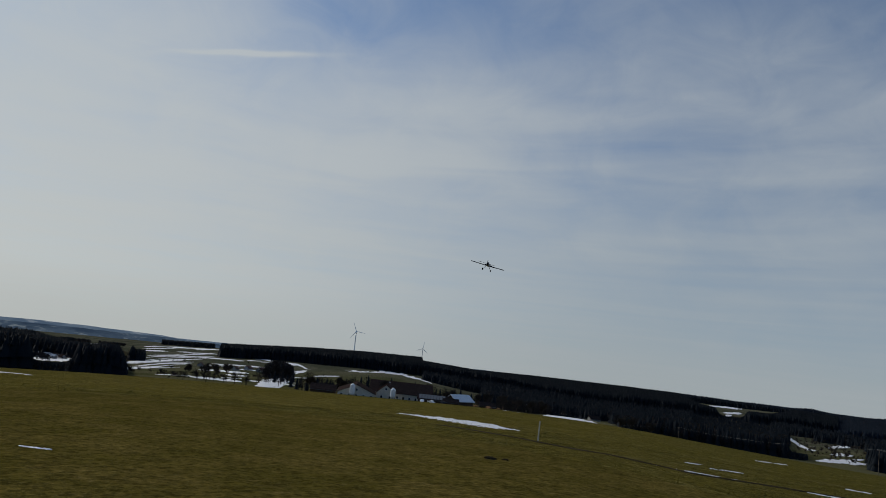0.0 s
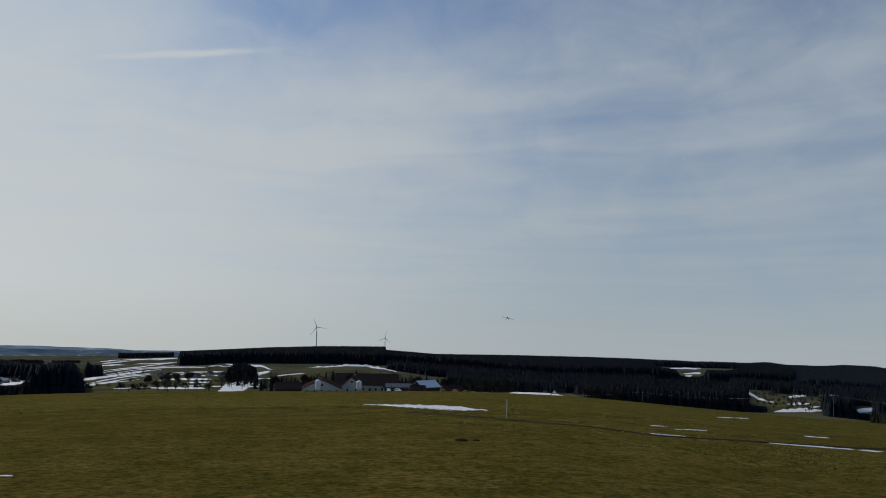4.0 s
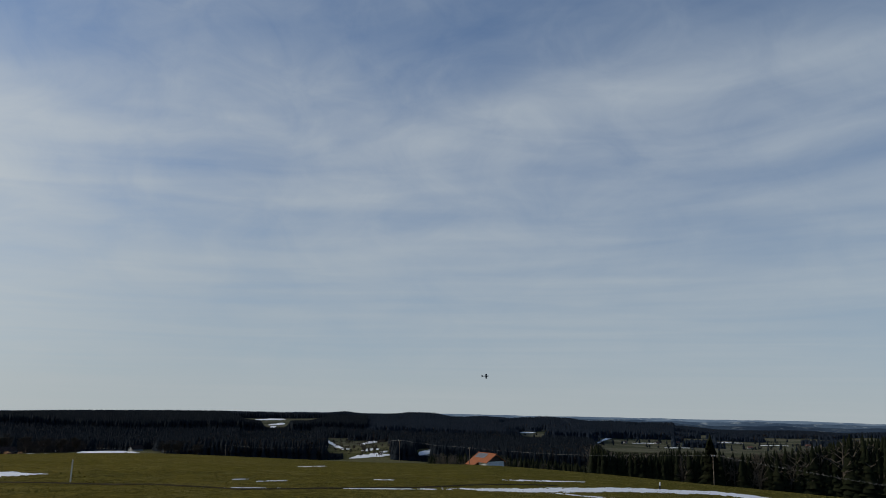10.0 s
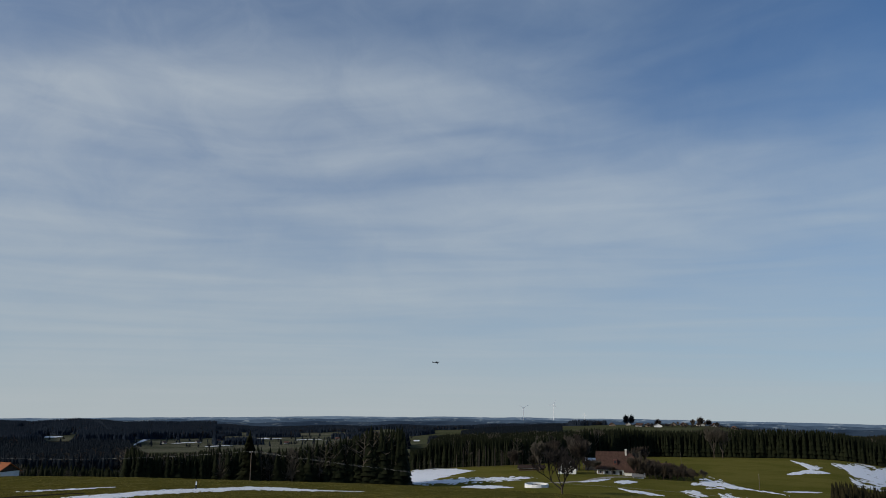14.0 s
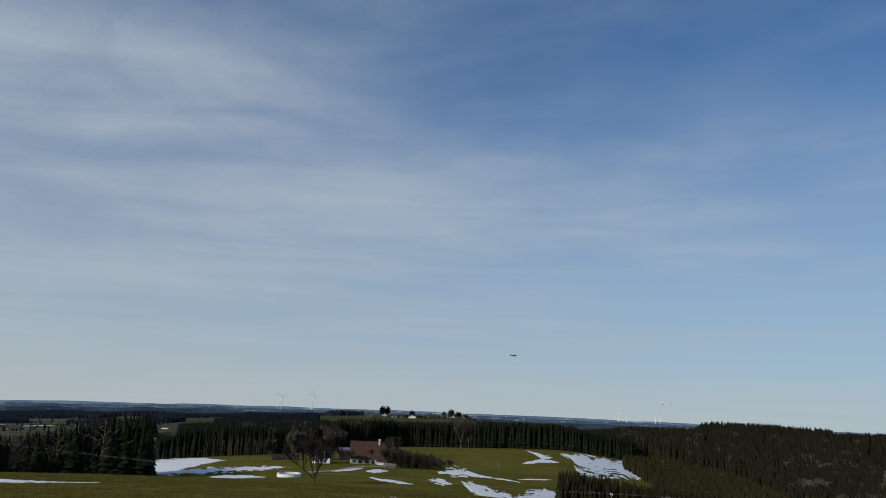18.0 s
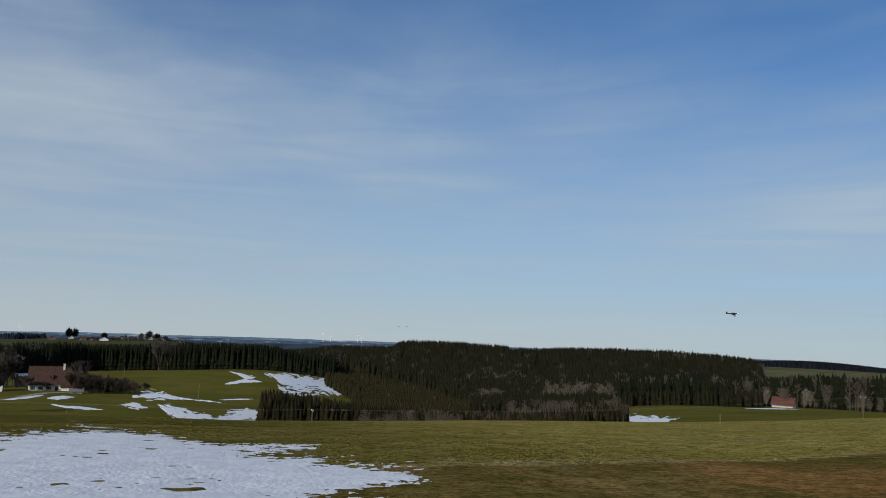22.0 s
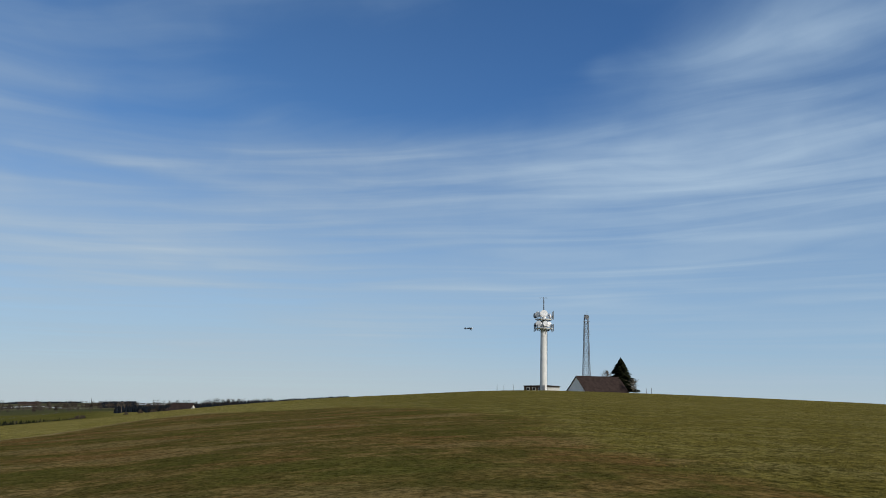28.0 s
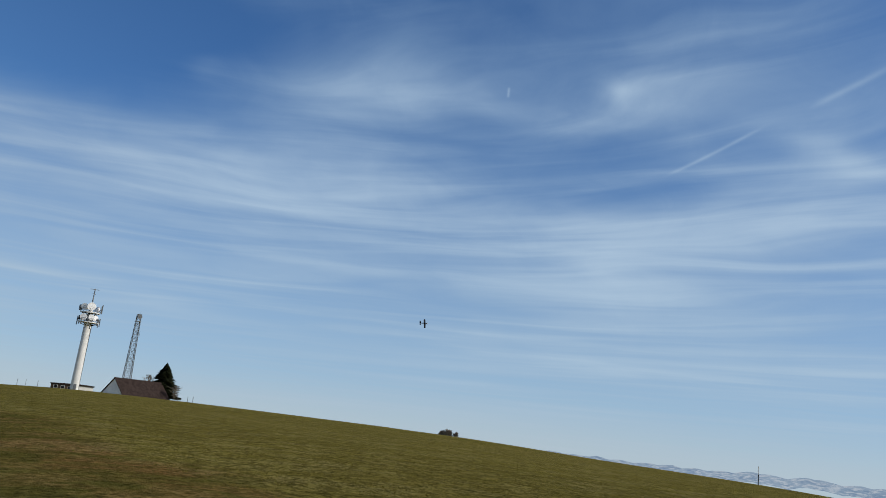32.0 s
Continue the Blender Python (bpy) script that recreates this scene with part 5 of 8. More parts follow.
# on the farm's meadow
MEADOW_SNOW = []
MEADOW_SNOW.append(((70.9, -6.74, -5.86), (71.6, -6.63, -5.70), (73.3, -6.41, -5.60), (74.5, -6.10, -5.57), (75.8, -5.86, -5.62), (76.6, -5.74, -5.66)))
MEADOW_SNOW.append(((71.2, -6.78, -6.64), (72.7, -6.72, -6.40), (74.7, -6.66, -6.26), (75.8, -6.59, -6.19), (77.4, -6.48, -6.15), (79.1, -6.36, -6.08), (81.4, -6.13, -6.03)))
MEADOW_SNOW.append(((75.3, -6.95, -6.83), (76.2, -6.96, -6.71), (77.4, -6.92, -6.68), (79.3, -6.84, -6.76)))
MEADOW_SNOW.append(((75.6, -7.43, -7.35), (76.4, -7.48, -7.24), (77.2, -7.48, -7.28), (78.2, -7.40, -7.36)))
MEADOW_SNOW.append(((77.9, -7.12, -7.04), (78.9, -7.16, -7.04), (79.6, -7.16, -7.08)))
MEADOW_SNOW.append(((73.7, -7.69, -7.61), (76.6, -7.80, -7.64), (79.9, -7.89, -7.73), (84.1, -7.90, -7.86)))
MEADOW_SNOW.append(((81.4, -7.32, -7.24), (82.6, -7.47, -7.27), (84.1, -7.54, -7.30), (85.7, -7.60, -7.40), (87.8, -7.64, -7.56)))
MEADOW_SNOW.append(((83.9, -6.34, -6.30), (84.9, -6.29, -6.16), (86.2, -6.11, -5.99)))
MEADOW_SNOW.append(((86.4, -6.31, -6.19), (87.0, -6.34, -6.06), (88.0, -6.24, -6.16)))
MEADOW_SNOW.append(((86.6, -6.70, -6.62), (87.6, -6.89, -6.73), (88.6, -7.03, -6.83), (89.8, -7.08, -7.00)))
MEADOW_SNOW.append(((90.8, -6.74, -6.62), (91.4, -6.88, -6.57), (92.0, -7.03, -6.67), (92.7, -7.01, -6.89)))
MEADOW_SNOW.append(((91.6, -6.29, -6.05), (92.2, -6.35, -5.72), (92.8, -6.38, -5.71), (93.8, -6.39, -5.92), (94.6, -6.36, -6.17), (95.5, -6.41, -6.33), (97.8, -6.64, -6.56)))
MEADOW_SNOW.append(((93.3, -6.79, -6.67), (94.0, -7.39, -6.65), (94.6, -7.61, -6.83), (95.7, -7.75, -7.10), (97.2, -7.81, -7.46)))
MEADOW_SNOW.append(((96.9, -7.86, -7.51), (97.6, -7.90, -7.33), (98.3, -7.91, -7.11), (99.4, -7.85, -6.95), (101.2, -7.82, -7.05)))
MEADOW_SNOW.append(((97.4, -6.42, -6.35), (99.8, -6.33, -6.25)))
MEADOW_SNOW.append(((97.9, -4.44, -4.32), (98.5, -4.54, -4.42), (99.2, -4.98, -4.60), (100.0, -4.76, -4.69)))
MEADOW_SNOW.append(((97.7, -5.33, -5.18), (98.4, -5.27, -5.04), (99.2, -5.13, -4.87), (100.4, -5.13, -5.05)))
MEADOW_SNOW.append(((100.4, -4.60, -4.33), (101.0, -4.75, -4.43), (101.7, -5.65, -4.52), (103.1, -5.81, -4.43), (104.7, -5.74, -4.30), (105.5, -5.85, -4.97), (106.7, -5.93, -5.78)))
MEADOW_SNOW.append(((126.3, -6.85, -6.36), (127.9, -6.85, -6.29), (129.4, -6.74, -6.27), (130.6, -6.40, -6.32)))
MEADOW_SNOW.append(((134.8, -5.35, -5.32), (136.3, -5.28, -5.22), (138.5, -5.12, -5.09)))
MEADOW_SNOW.append(((84.0, -4.90, -4.55), (87.4, -4.60, -4.42)))
for k, rows in enumerate(MEADOW_SNOW):
    snow_band(rows, "patch of melting snow on the green meadow", 80 + k, 150, 0.15, 0.3 if k == 0 else 1.3 if k == 17 else 1.05, 1.2, 0.0 if k in (0, 17) else 0.22)
# streaks along the strips of the far hillside
HILL_SNOW = []
HAMLET_SNOW = (((-19.3, -4.34, -4.22), (-18.6, -4.36, -4.14), (-17.6, -4.36, -4.12), (-16.6, -4.22, -4.10)), ((-19.7, -3.98, -3.92), (-18.9, -3.96, -3.88), (-18.2, -3.92, -3.88)))
for k, rows in enumerate(HAMLET_SNOW):
    snow_band(rows, "snow between the houses of a far hamlet", 190 + k, 500, 0.3, 1.2, 1.6)
HILL_SNOW.append(((-18.2, -4.25, -3.93), (-16.3, -4.15, -4.0)))
HILL_SNOW.append(((-16.4, -3.12, -3.0), (-14.8, -2.98, -2.88)))
HILL_SNOW.append(((-14.2, -4.32, -4.05), (-12.8, -4.11, -3.85), (-11.1, -3.80, -3.62), (-9.2, -3.57, -3.36)))
HILL_SNOW.append(((-13.6, -4.60, -4.35), (-12.1, -4.40, -4.20), (-10.9, -4.16, -4.00)))
HILL_SNOW.append(((-11.3, -2.82, -2.66), (-9.3, -2.74, -2.62), (-7.0, -2.65, -2.52)))
HILL_SNOW.append(((-9.8, -3.10, -2.98), (-7.4, -2.97, -2.85)))
HILL_SNOW.append(((-12.6, -3.22, -3.11), (-11.0, -3.06, -2.97)))
HILL_SNOW.append(((-7.2, -3.01, -2.93), (-4.4, -3.02, -2.90), (-1.7, -3.27, -2.99), (-0.7, -3.55, -3.10)))
HILL_SNOW.append(((-2.2, -3.96, -3.56), (-1.0, -3.63, -3.35)))
HILL_SNOW.append(((-8.6, -4.21, -4.02), (-6.7, -4.17, -3.94), (-5.1, -4.17, -3.97)))
HILL_SNOW.append(((-9.4, -4.75, -4.57), (-7.4, -4.78, -4.54), (-5.4, -4.80, -4.62)))
HILL_SNOW.append(((-6.8, -4.36, -4.21), (-5.2, -4.36, -4.17)))
HILL_SNOW.append(((-8.9, -3.30, -3.18), (-5.5, -3.25, -3.16)))
HILL_SNOW.append(((-6.6, -3.62, -3.52), (-3.9, -3.60, -3.48)))
HILL_SNOW.append(((-6.0, -3.90, -3.78), (-4.0, -3.84, -3.74)))
HILL_SNOW.append(((-4.6, -5.00, -4.20), (-2.8, -4.83, -4.20), (-2.1, -4.43, -4.27)))
HILL_SNOW.append(((-0.6, -3.86, -3.78), (0.3, -3.77, -3.65), (1.6, -3.64, -3.58)))
HILL_SNOW.append(((1.1, -3.24, -3.14), (2.7, -3.18, -3.01), (4.4, -3.03, -2.86), (6.0, -3.04, -2.88), (6.8, -3.27, -3.02), (8.2, -3.53, -3.37)))
HILL_SNOW.append(((13.1, -3.52, -3.38), (15.2, -3.47, -3.35)))
HILL_SNOW.append(((6.7, -5.02, -4.84), (8.7, -4.97, -4.84)))
HILL_SNOW.append(((12.7, -4.88, -4.74), (15.3, -4.94, -4.67)))
HILL_SNOW.append(((16.6, -4.90, -4.62), (18.5, -5.0, -4.68), (21.0, -5.04, -4.86)))
HILL_SNOW.append(((28.0, -2.66, -2.58), (29.0, -2.65, -2.54), (30.3, -2.62, -2.53)))
HILL_SNOW.append(((28.9, -3.02, -2.94), (29.6, -2.98, -2.84), (30.2, -2.92, -2.82)))
HILL_SNOW.append(((29.0, -3.28, -3.12), (29.5, -3.16, -3.02)))
HILL_SNOW.append(((32.8, -3.92, -3.78), (33.3, -4.22, -4.02), (33.8, -4.52, -4.30), (34.3, -4.66, -4.54), (34.9, -4.66, -4.58)))
HILL_SNOW.append(((35.5, -4.42, -4.24), (36.0, -4.26, -4.10), (36.9, -4.10, -3.98)))
HILL_SNOW.append(((35.6, -4.78, -4.66), (36.3, -4.74, -4.56), (37.0, -4.66, -4.54)))
HILL_SNOW.append(((34.8, -5.32, -5.18), (35.8, -5.20, -4.98), (36.8, -5.16, -4.92), (37.8, -5.08, -4.96)))
HILL_SNOW.append(((36.9, -4.92, -4.80), (37.6, -4.78, -4.68)))
HILL_SNOW.append(((39.6, -4.95, -4.84), (40.2, -4.93, -4.66), (40.8, -4.84, -4.56)))
HILL_SNOW.append(((47.0, -3.29, -3.22), (48.3, -3.30, -3.21)))
HILL_SNOW.append(((51.1, -2.66, -2.60), (51.6, -2.67, -2.59)))
HILL_SNOW.append(((52.5, -4.00, -3.90), (53.2, -3.66, -3.52), (53.9, -3.44, -3.34)))
HILL_SNOW.append(((72.0, -3.68, -3.58), (72.5, -3.70, -3.60)))
HILL_SNOW.append(((74.2, -2.50, -2.40), (74.9, -2.52, -2.42)))
for k, rows in enumerate(HILL_SNOW):
    slim = 1.0 if k in (15, 17) or k > 20 else 0.55
    rows = [(a, (lo + hi) / 2 - (hi - lo) / 2 * slim, (lo + hi) / 2 + (hi - lo) / 2 * slim) for a, lo, hi in rows]
    snow_band(rows, "streak of old snow on far farmland", 110 + k, 330, 0.4, 0.5 if k in (15, 17) else 1.1, 1.6, 0.0 if k in (15, 17) else 0.1)
drift = random.Random(77)
for k in range(30):
    a, e, wide = drift.uniform(-13.5, -1.5), drift.uniform(-4.75, -2.7), drift.uniform(0.7, 2.6)
    tilt, fat = drift.uniform(0.02, 0.14) if a < -8 else drift.uniform(-0.03, 0.06), drift.uniform(0.015, 0.035)
    if e < -4.0 and a < -12 or e > -3.0 and a > -6:
        continue
    snow_band(((a, e - fat, e + fat), (a + wide * 0.4, e + tilt * wide * 0.4 - fat, e + tilt * wide * 0.4 + fat), (a + wide, e + tilt * wide - fat * 0.4, e + tilt * wide + fat * 0.4)),
              "streak of old snow on far farmland", 200 + k, 330, 0.3, 0.9, 1.6)
for k in range(8):
    lift = k * 0.16
    rows = []
    for q in range(7):
        a = -13.6 + lift * 1.2 + q * (0.62 + 0.03 * k)
        e = -4.62 + lift + 0.13 * q - 0.006 * q * q + 0.04 * math.sin(k * 2.1 + q)
        fat = (0.007 + 0.016 * ((k * 7) % 5) / 4) * (0.4 + math.sin(math.pi * (q + 0.5) / 7))
        rows.append((a, e - fat, e + fat))
    snow_band(rows, "long thin streak of snow along a hillside terrace", 230 + k, 330, 0.3, 0.8, 1.8)
for k in range(9):
    a, e, wide = drift.uniform(53, 67), drift.uniform(-4.1, -3.25), drift.uniform(0.8, 2.4)
    snow_band(((a, e - 0.02, e + 0.02), (a + wide * 0.5, e + 0.02, e + 0.06), (a + wide, e + 0.04, e + 0.06)), "streak of old snow in the far valley", 270 + k, 1000, 0.3, 0.9, 1.6)
# by the far ridge road
for k, rows in enumerate((
    ((159.9, -2.57, -2.54), (162.0, -2.63, -2.59), (163.9, -2.57, -2.53), (165.3, -2.65, -2.62), (166.5, -2.67, -2.64)), ((167.6, -2.40, -2.33), (169.5, -2.38, -2.30), (172.0, -2.36, -2.30)), ((154.4, -2.72, -2.6), (155.3, -2.81, -2.73), (156.0, -2.92, -2.84)),
    ((145.6, -3.09, -2.98), (147.2, -2.98, -2.87)), ((153.5, -3.20, -3.10), (154.8, -3.06, -2.98)))):
    snow_band(rows, "thin snow along a far field track", 150 + k, 600, 0.3, 0.4, 1.2)


# ---- buildings ----
def turned(az, r, bearing, sink=0.0):
    p = spot(az, r, sink)
    return Matrix.Translation(p) @ pose(0, 0, 0, 0, 0, -bearing)


def add_window(parent, x, y, z, w, h, axis):
    """A window set in a wall that faces along x or y (axis: +-1 or +-2)."""
    d = 0.06 if axis > 0 else -0.06
    if abs(axis) == 1:
        frame_ob = part("window", box(min(x, x + d), max(x, x + d), y - w / 2 - 0.09, y + w / 2 + 0.09, z - 0.09, z + h + 0.09), WHITEPAINT, parent)
        part("pane", box(min(x + d * 0.7, x + d * 1.3), max(x + d * 0.7, x + d * 1.3), y - w / 2, y + w / 2, z, z + h), GLASS, frame_ob)
    else:
        frame_ob = part("window", box(x - w / 2 - 0.09, x + w / 2 + 0.09, min(y, y + d), max(y, y + d), z - 0.09, z + h + 0.09), WHITEPAINT, parent)
        part("pane", box(x - w / 2, x + w / 2, min(y + d * 0.7, y + d * 1.3), max(y + d * 0.7, y + d * 1.3), z, z + h), GLASS, frame_ob)


def house(name, label, az, r, bearing, span, length, eave, ridge, wall_mat, roof_mat, windows=1, chimney=True, gable_mat=None, over=0.6, sink=0.3, category="house", door=True):
    """A gabled building; its ridge runs along the bearing."""
    top = thing(name, turned(az, r, bearing, sink), label, category)
    s, l = span / 2, length / 2
    part("wall", add_prism(bmesh.new(), [(-s, -1.5), (s, -1.5), (s, eave), (0, ridge - 0.12), (-s, eave)], -l, l), wall_mat, top)
    if gable_mat:
        for side in (-1, 1):
            y = side * (l + 0.03)
            part("gable_boarding", add_prism(bmesh.new(), [(-s * 0.98, eave + 0.05), (s * 0.98, eave + 0.05), (0, ridge - 0.2)], min(y, side * l), max(y, side * l)), gable_mat, top)
    rise = (ridge - eave) / s
    for side in (-1, 1):
        e = s + over
        pts = [(0, ridge), (0, ridge + 0.22), (side * e, ridge - rise * e + 0.22), (side * e, ridge - rise * e)]
        slope = part("roof", add_prism(bmesh.new(), pts, -l - over, l + over), roof_mat, top)
        part("gutter", rod((side * (e + 0.05), -l - over, ridge - rise * e), (side * (e + 0.05), l + over, ridge - rise * e), 0.07, sides=6), GREYPAINT, slope)
    part("ridge_cap", rod((0, -l - over, ridge + 0.2), (0, l + over, ridge + 0.2), 0.13, sides=6), roof_mat, top)
    if chimney:
        c = part("chimney", box(s * 0.25 - 0.35, s * 0.25 + 0.35, l * 0.2 - 0.35, l * 0.2 + 0.35, ridge - rise * s * 0.6, ridge + 1.0, 0.03), TILE_BROWN, top)
        part("chimney_cap", box(s * 0.25 - 0.45, s * 0.25 + 0.45, l * 0.2 - 0.45, l * 0.2 + 0.45, ridge + 1.0, ridge + 1.12), CONCRETE, c)
    for floor_no in range(windows):
        z = 0.95 + floor_no * 2.7
        if z + 1.3 > eave + 0.6 * (floor_no > 0):
            break
        n = max(2, int(length / 3.2))
        for k in range(n):
            y = -l + (k + 0.5) * length / n
            for side in (-1, 1):
                if door and floor_no == 0 and k == n // 2 and side == 1:
                    d = part("door", box(s, s + 0.07, y - 0.55, y + 0.55, 0, 2.1), DARKWOOD, top)
                    part("door_handle", box(s + 0.07, s + 0.13, y + 0.38, y + 0.48, 1.0, 1.05), STEEL, d)
                else:
                    add_window(top, side * s, y, z, 1.0, 1.2, side)
        m = max(2, int(span / 3.2))
        for k in range(m):
            x = -s + (k + 0.5) * span / m
            for side in (-1, 1):
                add_window(top, x, side * (l + (0.03 if gable_mat and z > eave else 0)), z, 0.95, 1.2, 2 * side)
    if windows:
        for side in (-1, 1):
            add_window(top, 0, side * (l + (0.03 if gable_mat else 0)), eave + (ridge - eave) * 0.25, 0.9, 1.1, 2 * side)
    return top


# the farm by the snowy meadow
def farmhouse():
    """A broad house under a steep roof that is hipped at one end and gabled at the other."""
    top = thing("farmhouse", turned(86.85, 360, 177, 0.2), "old white farmhouse with a steep hipped brown roof", "house")
    s, l0, l1, eave, ridge, over = 6.0, -10.0, 10.4, 3.3, 9.7, 0.6
    part("wall", box(-s, s, l0, l1, -1.5, eave, 0.03), WHITEWASH, top)
    part("gable_wall", add_prism(bmesh.new(), [(-s, eave), (s, eave), (0, ridge - 0.15)], l0, l0 + 0.35), CREAM, top, "timbered gable wall")
    for x, z0, x1, z1 in ((-4.6, eave, -4.6, 4.7), (-3.0, eave, -3.0, 6.4), (-1.0, eave, -1.0, 8.4), (1.0, eave, 1.0, 8.4), (3.0, eave, 3.0, 6.4), (4.6, eave, 4.6, 4.7), (-4.4, 4.9, 4.4, 4.9), (-2.9, 6.5, 2.9, 6.5)):
        part("timber", box(min(x, x1) - 0.12, max(x, x1) + 0.12, l0 - 0.06, l0, min(z0, z1) - 0.1, max(z0, z1) + 0.1), DARKWOOD, top)
    e, y0, y1, hip = s + over, l0 - over, l1 + over, l1 - 6.2
    rise = (ridge - eave) / s
    low = ridge - rise * e
    for side in (-1, 1):
        bm = bmesh.new()
        a = [bm.verts.new(q) for q in ((0, y0, ridge), (side * e, y0, low), (side * e, y1, low), (0, hip, ridge))]
        b = [bm.verts.new(q) for q in ((0, y0, ridge + 0.25), (side * e, y0, low + 0.25), (side * e, y1, low + 0.25), (0, hip, ridge + 0.25))]
        bm.faces.new(a)
        bm.faces.new(b[::-1])
        for k in range(4):
            bm.faces.new((a[k], b[k], b[(k + 1) % 4], a[(k + 1) % 4]))
        bmesh.ops.recalc_face_normals(bm, faces=bm.faces[:])
        slope = part("roof", bm, TILE_OLD, top)
        part("gutter", rod((side * (e + 0.06), y0, low), (side * (e + 0.06), y1, low), 0.08, sides=6), GREYPAINT, slope)
    bm = bmesh.new()
    a = [bm.verts.new(q) for q in ((0, hip, ridge), (e, y1, low), (-e, y1, low))]
    b = [bm.verts.new(q) for q in ((0, hip, ridge + 0.25), (e, y1, low + 0.25), (-e, y1, low + 0.25))]
    bm.faces.new(a)
    bm.faces.new(b[::-1])
    for k in range(3):
        bm.faces.new((a[k], b[k], b[(k + 1) % 3], a[(k + 1) % 3]))
    bmesh.ops.recalc_face_normals(bm, faces=bm.faces[:])
    part("hip_roof", bm, TILE_OLD, top)
    part("ridge_cap", rod((0, y0, ridge + 0.24), (0, hip, ridge + 0.24), 0.14, sides=6), TILE_OLD, top)
    c = part("chimney", box(0.6, 1.4, 2.2, 3.0, 8.2, 10.9, 0.04), CREAM, top)
    part("chimney_cap", box(0.5, 1.5, 2.1, 3.1, 10.9, 11.05), CONCRETE, c)
    dormer = part("dormer", box(2.6, 5.2, -3.0, -1.2, 4.6, 6.9, 0.03), TILE_DULL, top, "reddish dormer in the roof")
    part("dormer_window", box(5.2, 5.26, -2.6, -1.6, 5.3, 6.5), GLASS, dormer)
    for side in (-1, 1):
        for k in range(7):
            y = l0 + 1.5 + k * 2.9
            if k == 3 and side == 1:
                d = part("door", box(s, s + 0.07, y - 0.6, y + 0.6, -0.1, 2.2), DARKWOOD, top)
                part("door_handle", box(s + 0.07, s + 0.13, y + 0.4, y + 0.5, 1.0, 1.05), STEEL, d)
            else:
                add_window(top, side * s, y, 0.9, 1.0, 1.3, side)
                for q in (-0.95, 0.6):
                    part("shutter", box(min(side * s, side * (s + 0.05)), max(side * s, side * (s + 0.05)), y + q, y + q + 0.35, 0.85, 2.25), TILE_DULL, top)
    for x in (-4.0, 0, 4.0):
        add_window(top, x, l0, 0.9, 1.0, 1.3, -2)
    part("lean_to", add_prism(bmesh.new(), [(s, -1.0), (s + 2.6, -1.0), (s + 2.6, 2.0), (s, 2.9)], l1 - 8.5, l1 - 3.5), WHITEWASH, top)
    part("lean_to_roof", add_prism(bmesh.new(), [(s, 2.9), (s, 3.05), (s + 3.0, 2.05), (s + 3.0, 1.9)], l1 - 8.8, l1 - 3.2), TILE_OLD, top)


farmhouse()
house("barn", "timbered gable barn beside the farmhouse, brown roof", 83.15, 352, 84, 7.6, 13.0, 2.8, 7.6, WHITEWASH, TILE_OLD, 1, False, WHITEWASH, category="barn")
house("farm_store", "dark weathered store behind the farmhouse, low brown roof", 89.2, 372, 176, 8.0, 13.0, 2.6, 5.2, DARKWOOD, TILE_OLD, 0, False, category="shed", door=False)
house("garden_hut", "small pale hut at the foot of the farm garden", 88.1, 337, 176, 2.4, 4.2, 1.3, 1.9, WHITEWASH, TILE_GREY, 0, False, category="hut", door=False)
house("wood_shed", "low weathered wooden shed with a dark roof", 80.6, 385, 176, 5.0, 12.0, 1.6, 2.5, DARKWOOD, TILE_DARK, 0, False, category="shed", door=False)
house("snowy_shed", "low shed with snow lying on its roof", 85.2, 392, 174, 8.0, 11.0, 3.4, 5.6, WOOD, SNOW, 0, False, category="shed", door=False)


def bunker():
    """A low round slurry pit: curved wall pieces round a dark fill."""
    top = thing("slurry_pit", turned(80.95, reach(80.95, -6.76, 150), 171), "low round white concrete slurry pit on the meadow", "pit")
    outer, inner, count = 3.9, 3.6, 16
    for k in range(count):
        a0, a1 = (2 * math.pi * q / count for q in (k + 0.006, k + 0.994))
        bm = bmesh.new()
        ring = [(outer, a0), (outer, a1), (inner, a1), (inner, a0)]
        low = [bm.verts.new((q * math.cos(a), q * math.sin(a), -0.8)) for q, a in ring]
        high = [bm.verts.new((q * math.cos(a), q * math.sin(a), 1.15)) for q, a in ring]
        bm.faces.new(low[::-1])
        bm.faces.new(high)
        for i in range(4):
            bm.faces.new((low[i], low[(i + 1) % 4], high[(i + 1) % 4], high[i]))
        bmesh.ops.recalc_face_normals(bm, faces=bm.faces[:])
        part("wall_panel", bm, WHITEWASH, top)
    part("fill", rod((0, 0, -0.6), (0, 0, 0.5), inner - 0.01, sides=32), SOIL, top, "dark slurry fill")


bunker()

# the large farm beyond the first brow
house("farm_shed", "low farm shed with dark boards and a grey roof", 0.35, 404, 95, 10, 12.5, 2.6, 5.0, DARKWOOD, TILE_DARK, 0, False, category="shed", door=False)
house("farm_stable", "broad cream gabled stable with a low dark roof", 2.75, 392, 3, 18, 24, 2.9, 6.7, CREAM, TILE_DARK, 1, False, category="stable")
house("farm_dwelling", "white gabled farm dwelling with a brown tiled roof", 4.95, 400, 8, 8.5, 14, 4.0, 7.5, CREAM, TILE_OLD, 2, True)
house("farm_barn", "long farm barn with a big brown tiled roof", 6.0, 421, 97, 13, 33, 4.0, 9.2, CREAM, TILE_OLD, 1, False, WOOD, category="barn")
hall = house("farm_hall", "low hall with a solar panel roof", 8.35, 394, 97, 8, 14.5, 2.3, 4.2, DARKWOOD, TILE_DARK, 0, False, category="hall", door=False)
